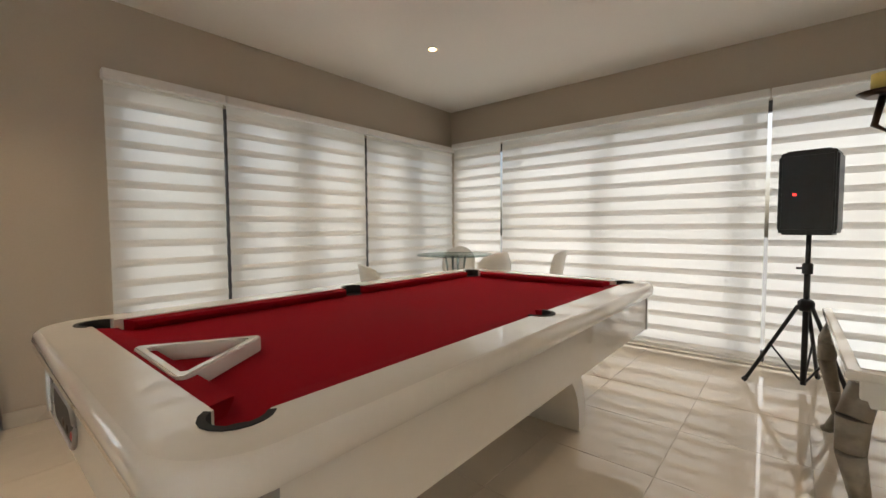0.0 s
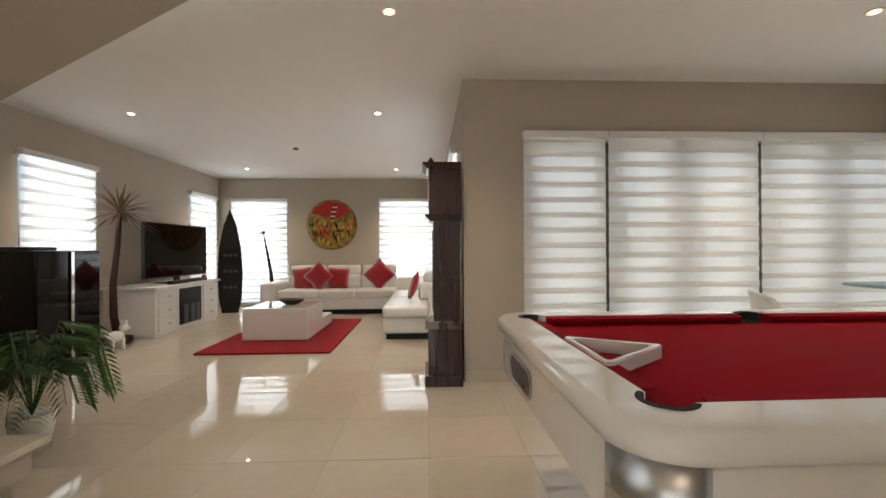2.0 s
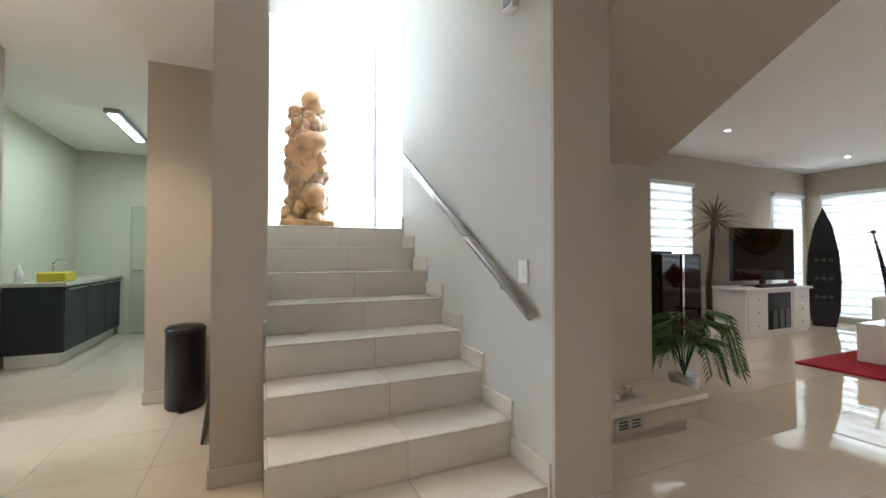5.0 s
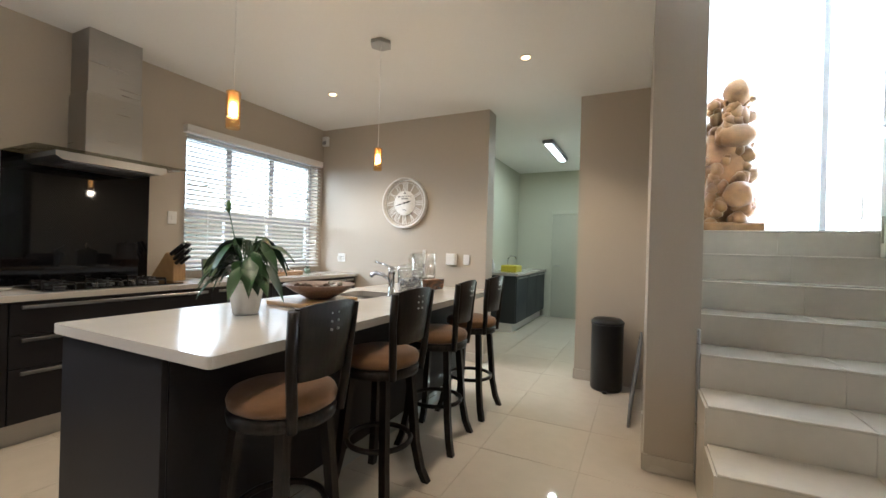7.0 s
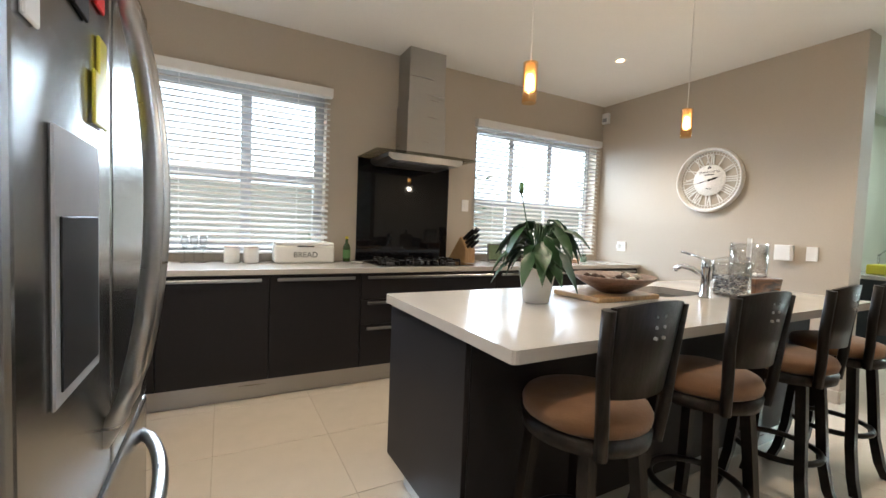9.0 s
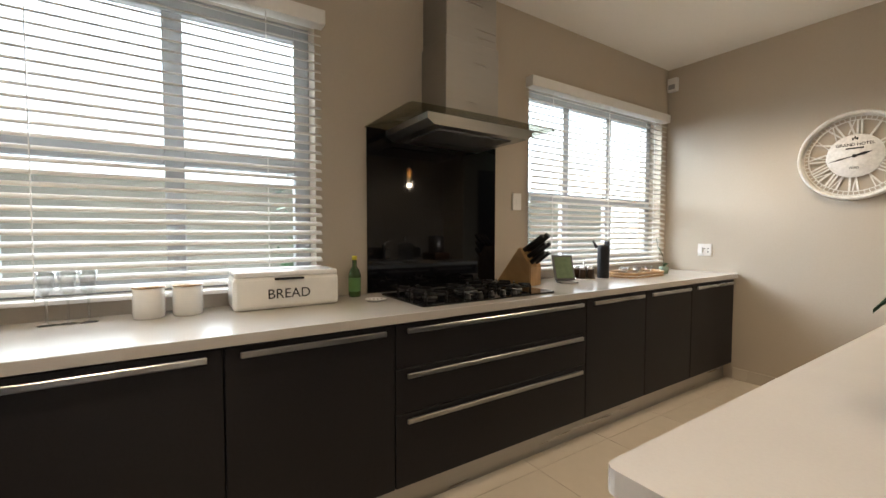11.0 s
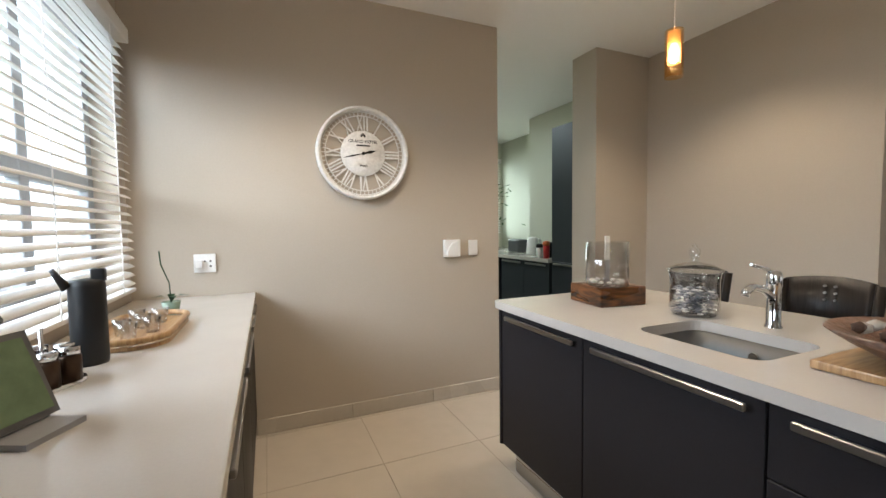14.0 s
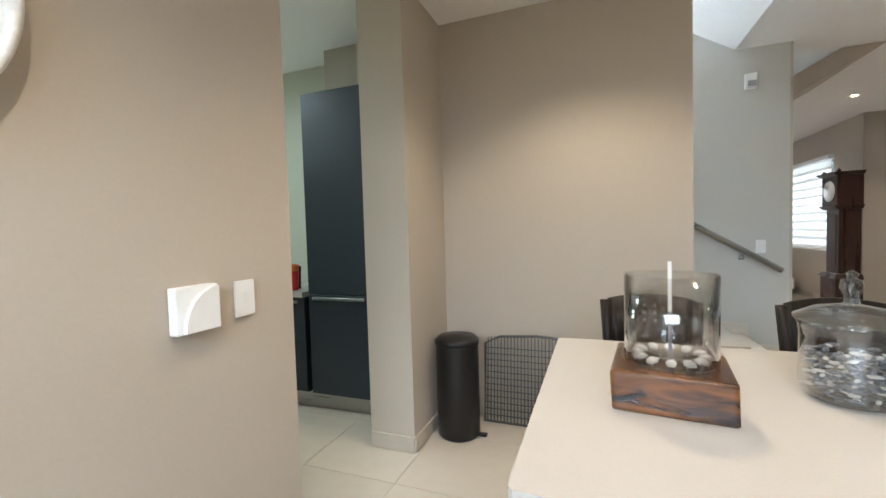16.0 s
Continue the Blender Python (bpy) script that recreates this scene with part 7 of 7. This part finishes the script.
def areca():
    t = thing("areca_palm", "green potted palm with arching fronds by the hearth", "plant", pose(3.25, 2.35, 0))
    bm = B()
    lathe(bm, [(0.09, 0), (0.12, 0.23), (0.11, 0.23), (0, 0.21)], seg=24)
    part("pot", bm, CERAM, t)
    rnd = random.Random(13)
    for i in range(22):
        a = rnd.uniform(0, 6.28)
        d = Vector((math.cos(a), math.sin(a), 0))
        reach, top = rnd.uniform(0.22, 0.42), rnd.uniform(0.45, 0.8)
        pts = [Vector((0, 0, 0.22)), d * reach * 0.35 + Vector((0, 0, top)), d * reach * 0.75 + Vector((0, 0, top * 0.95)), d * reach + Vector((0, 0, top * 0.45))]
        bm = B()
        tube(bm, pts, 0.005, 5, r_end=0.002)
        side = Vector((-d.y, d.x, 0))
        for k in range(24):
            q = 0.25 + 0.75 * k / 23
            f = q * 3
            j = min(2, int(f))
            p = pts[j].lerp(pts[j + 1], f - j)
            for s in (-1, 1):
                L = 0.17 * (1 - 0.6 * abs(q - 0.6))
                tip = p + side * s * L * 0.8 + d * L * 0.5 + Vector((0, 0, -L * 0.45))
                w = d * 0.009
                m = p.lerp(tip, 0.5) + Vector((0, 0, 0.02))
                bm.faces.new([bm.verts.new(v) for v in (p, m - w, tip, m + w)])
        part("frond", bm, PALEAF, t)


areca()
# dog figure beside the palm
bm = B()
ball(bm, 5.86, 3.78, 0.17, 0.14, 0.07, 0.075, 3, 0.1)
ball(bm, 5.99, 3.76, 0.27, 0.06, 0.05, 0.06, 3, 0.1)
ball(bm, 6.04, 3.75, 0.25, 0.035, 0.03, 0.025, 2)
for x, y in ((5.78, 3.75), (5.79, 3.82), (5.94, 3.74), (5.95, 3.81)):
    tube(bm, [(x, y, 0.15), (x, y, 0.002)], 0.026, 10)
for y in (3.73, 3.79):
    ball(bm, 5.985, y, 0.335, 0.015, 0.012, 0.03, 2)
tube(bm, [(5.73, 3.78, 0.2), (5.69, 3.78, 0.27)], 0.014, 8)
single("dog_figurine", bm, CERAM, "small white ceramic animal figurine on the floor", "figurine")


def surf_rack():
    t = thing("wine_canoe", "upright dark canoe-shaped wine rack", "wine rack", pose(8.95, 3.82, 0, 0, 0, -72))
    bm = B()
    prof = [(0.15, 0.0), (0.21, 0.3), (0.23, 0.8), (0.2, 1.3), (0.12, 1.75), (0.0, 2.08)]
    n = 10
    rows = []
    for w, z in prof:
        rows.append([bm.verts.new((w * math.sin(math.pi * (i / n - 0.5)), 0.22 * (w / 0.23) * math.cos(math.pi * (i / n - 0.5)) * 1.0, z)) for i in range(n + 1)])
    for a, b in zip(rows, rows[1:]):
        for i in range(n):
            bm.faces.new((a[i], a[i + 1], b[i + 1], b[i])).smooth = True
    part("hull", bm, EBONY, t)
    bm = B()
    outline = [(w, z) for w, z in prof[:-1]] + [(0.0, 2.07)] + [(-w, z) for w, z in prof[-2::-1]]
    prism(bm, [(x * 0.93, z) for x, z in outline], 0.02, 0.035)
    part("back_board", bm, BLACKP, t)
    for i in range(7):
        z = 0.3 + 0.16 * i
        bm = B()
        box(bm, -0.19, 0.19, -0.012, 0.0195, z, z + 0.018, 0.003, 1)
        part("shelf", bm, EBONY, t)
        for x in (-0.09, 0.0, 0.09):
            if i % 2:
                bm = B()
                tube(bm, [(x, -0.03, z + 0.055), (x, 0.019, z + 0.055)], 0.03, 12)
                part("bottle_end", bm, GREYM, t)


surf_rack()


def bird_sculpture():
    t = thing("crane_sculpture", "slender dark curved sculpture by the window", "sculpture", pose(9.35, 3.15, 0))
    bm = B()
    lathe(bm, [(0.12, 0), (0.12, 0.02), (0, 0.025)], seg=20)
    part("base", bm, BLACKP, t)
    bm = B()
    tube(bm, [(0, 0.0, 0.02), (0.0, -0.02, 0.35), (0.0, 0.02, 0.8), (0.0, 0.1, 1.25), (0, 0.17, 1.6)], 0.06, 10, r_end=0.012)
    part("body", bm, EBONY, t)
    bm = B()
    ball(bm, 0, 0.17, 1.63, 0.03, 0.04, 0.035, 2)
    tube(bm, [(0, 0.2, 1.64), (0, 0.27, 1.6)], 0.012, 8, r_end=0.003)
    part("head", bm, EBONY, t)


bird_sculpture()
t = thing("candlestick", "turned dark wood candlestick with red candle", "candlestick", pose(8.42, 4.05, 0))
bm = B()
lathe(bm, [(0.11, 0), (0.11, 0.03), (0.04, 0.07), (0.06, 0.16), (0.03, 0.22), (0.055, 0.33), (0.03, 0.42), (0.055, 0.53), (0.03, 0.62), (0.09, 0.7), (0.0, 0.71)], seg=20)
part("stem", bm, BARK, t)
bm = B()
lathe(bm, [(0.04, 0.711), (0.04, 0.8), (0, 0.805)], seg=16)
part("candle", bm, REDPL, t)


def wall_disc():
    """Round painted wall art: blocks of colour set as raised patches."""
    t = thing("wall_art", "round painted disc in red, black and ochre", "wall art", pose(9.788, 1.99, 1.815, 90, 0, -90))
    bm = B()
    lathe(bm, [(0.55, 0.001), (0.555, 0.02), (0.54, 0.04), (0.0, 0.042)], seg=64)
    base = mat("ochre_painted_disc", (0.3, 0.2, 0.04), 0.45, vary=0.9, grain=14, patch=9)
    part("disc", bm, base, t)
    bm = B()
    arc = [(0.5 * math.cos(radians(a)), 0.5 * math.sin(radians(a))) for a in range(35, 151, 5)]
    plate(bm, arc + [(-0.25, 0.2), (0.1, 0.12)], 0.0425, 0.045)
    part("red_sector", bm, REDPL, t)
    for i in range(7):
        bm = B()
        box(bm, -0.04 + 0.012 * i, 0.07 + 0.012 * i, 0.12 + 0.05 * i, 0.145 + 0.05 * i, 0.0455, 0.047)
        part("stripe", bm, CERAM if i % 2 else INK, t)
    rnd = random.Random(31)
    mats = (YELLOW, INK, mat("olive_paint", (0.14, 0.13, 0.03), 0.5, vary=0.3), ORANGE, CREAMWAX, BRONZE, REDPL)
    for i in range(60):
        a, r = rnd.uniform(math.pi * 0.9, math.tau * 1.04), 0.46 * math.sqrt(rnd.random())
        x, y = r * math.cos(a), r * math.sin(a)
        L, w, b = rnd.uniform(0.05, 0.14), rnd.uniform(0.012, 0.035), rnd.gauss(math.pi / 2, 0.5)
        d, s = Vector((math.cos(b), math.sin(b))) * L, Vector((-math.sin(b), math.cos(b))) * w
        c = Vector((x, y))
        if max((c + d).length, (c - d).length) > 0.52:
            continue
        bm = B()
        plate(bm, [c - d, c - s, c + d * 0.6 - s * 0.7, c + d, c + s * 0.8][::1], 0.0425, 0.0445 + 0.00005 * i)
        part("patch", bm, mats[i % 7], t)


wall_disc()
t = thing("smoke_detector", "small dark ceiling sensor", "sensor", pose(7.06, 1.92, H))
bm = B()
lathe(bm, [(0.04, -0.001), (0.04, -0.02), (0.025, -0.03), (0, -0.03)][::-1], seg=16)
part("case", bm, GREYM, t)
wall_plate(pose(4.66, -0.459, 1.18, 90, 0, 180), "dark wall switch beside the clock", "switch")


# ---- floor ----
bm = B()
box(bm, KW - T, 10.0, -5.07, 4.66, -0.06, -0.0035)
box(bm, -2.77, 0.76, 4.66, 8.17, -0.06, -0.0035)
floor = setting("floor", bm, GROUT, "polished cream porcelain tile floor with fine joints")
JX, JY, S, G = 3.03, -0.12, 0.6, 0.0015


def tile_mesh(w, d):
    bm = B()
    box(bm, G, w - G, G, d - G, -0.003, 0.0, 0.0012, 1)
    return mesh_of("tile", bm, TILE)


whole = tile_mesh(S, S)
far = B()
count = 0
i0, i1 = math.floor((KW - JX) / S), math.ceil((9.79 - JX) / S)
j0, j1 = math.floor((-4.85 - JY) / S), math.ceil((7.95 - JY) / S)
for i in range(i0, i1):
    for j in range(j0, j1):
        x, y = JX + i * S, JY + j * S
        if y > 4.4 and not -2.8 < x < 0.6:
            continue
        near = -4.3 < x < 7.2 and -4.2 < y < 4.1 and not (x < -0.9 and y < -1.3)
        if near and count < 300:
            o = new("tile", whole)
            o.parent = floor
            o.location = (x, y, 0)
            count += 1
        else:
            box(far, x + G, x + S - G, y + G, y + S - G, -0.003, 0.0)
rest = part("tile_rest", far, TILE, floor)
tagged(rest, kind="stuff")
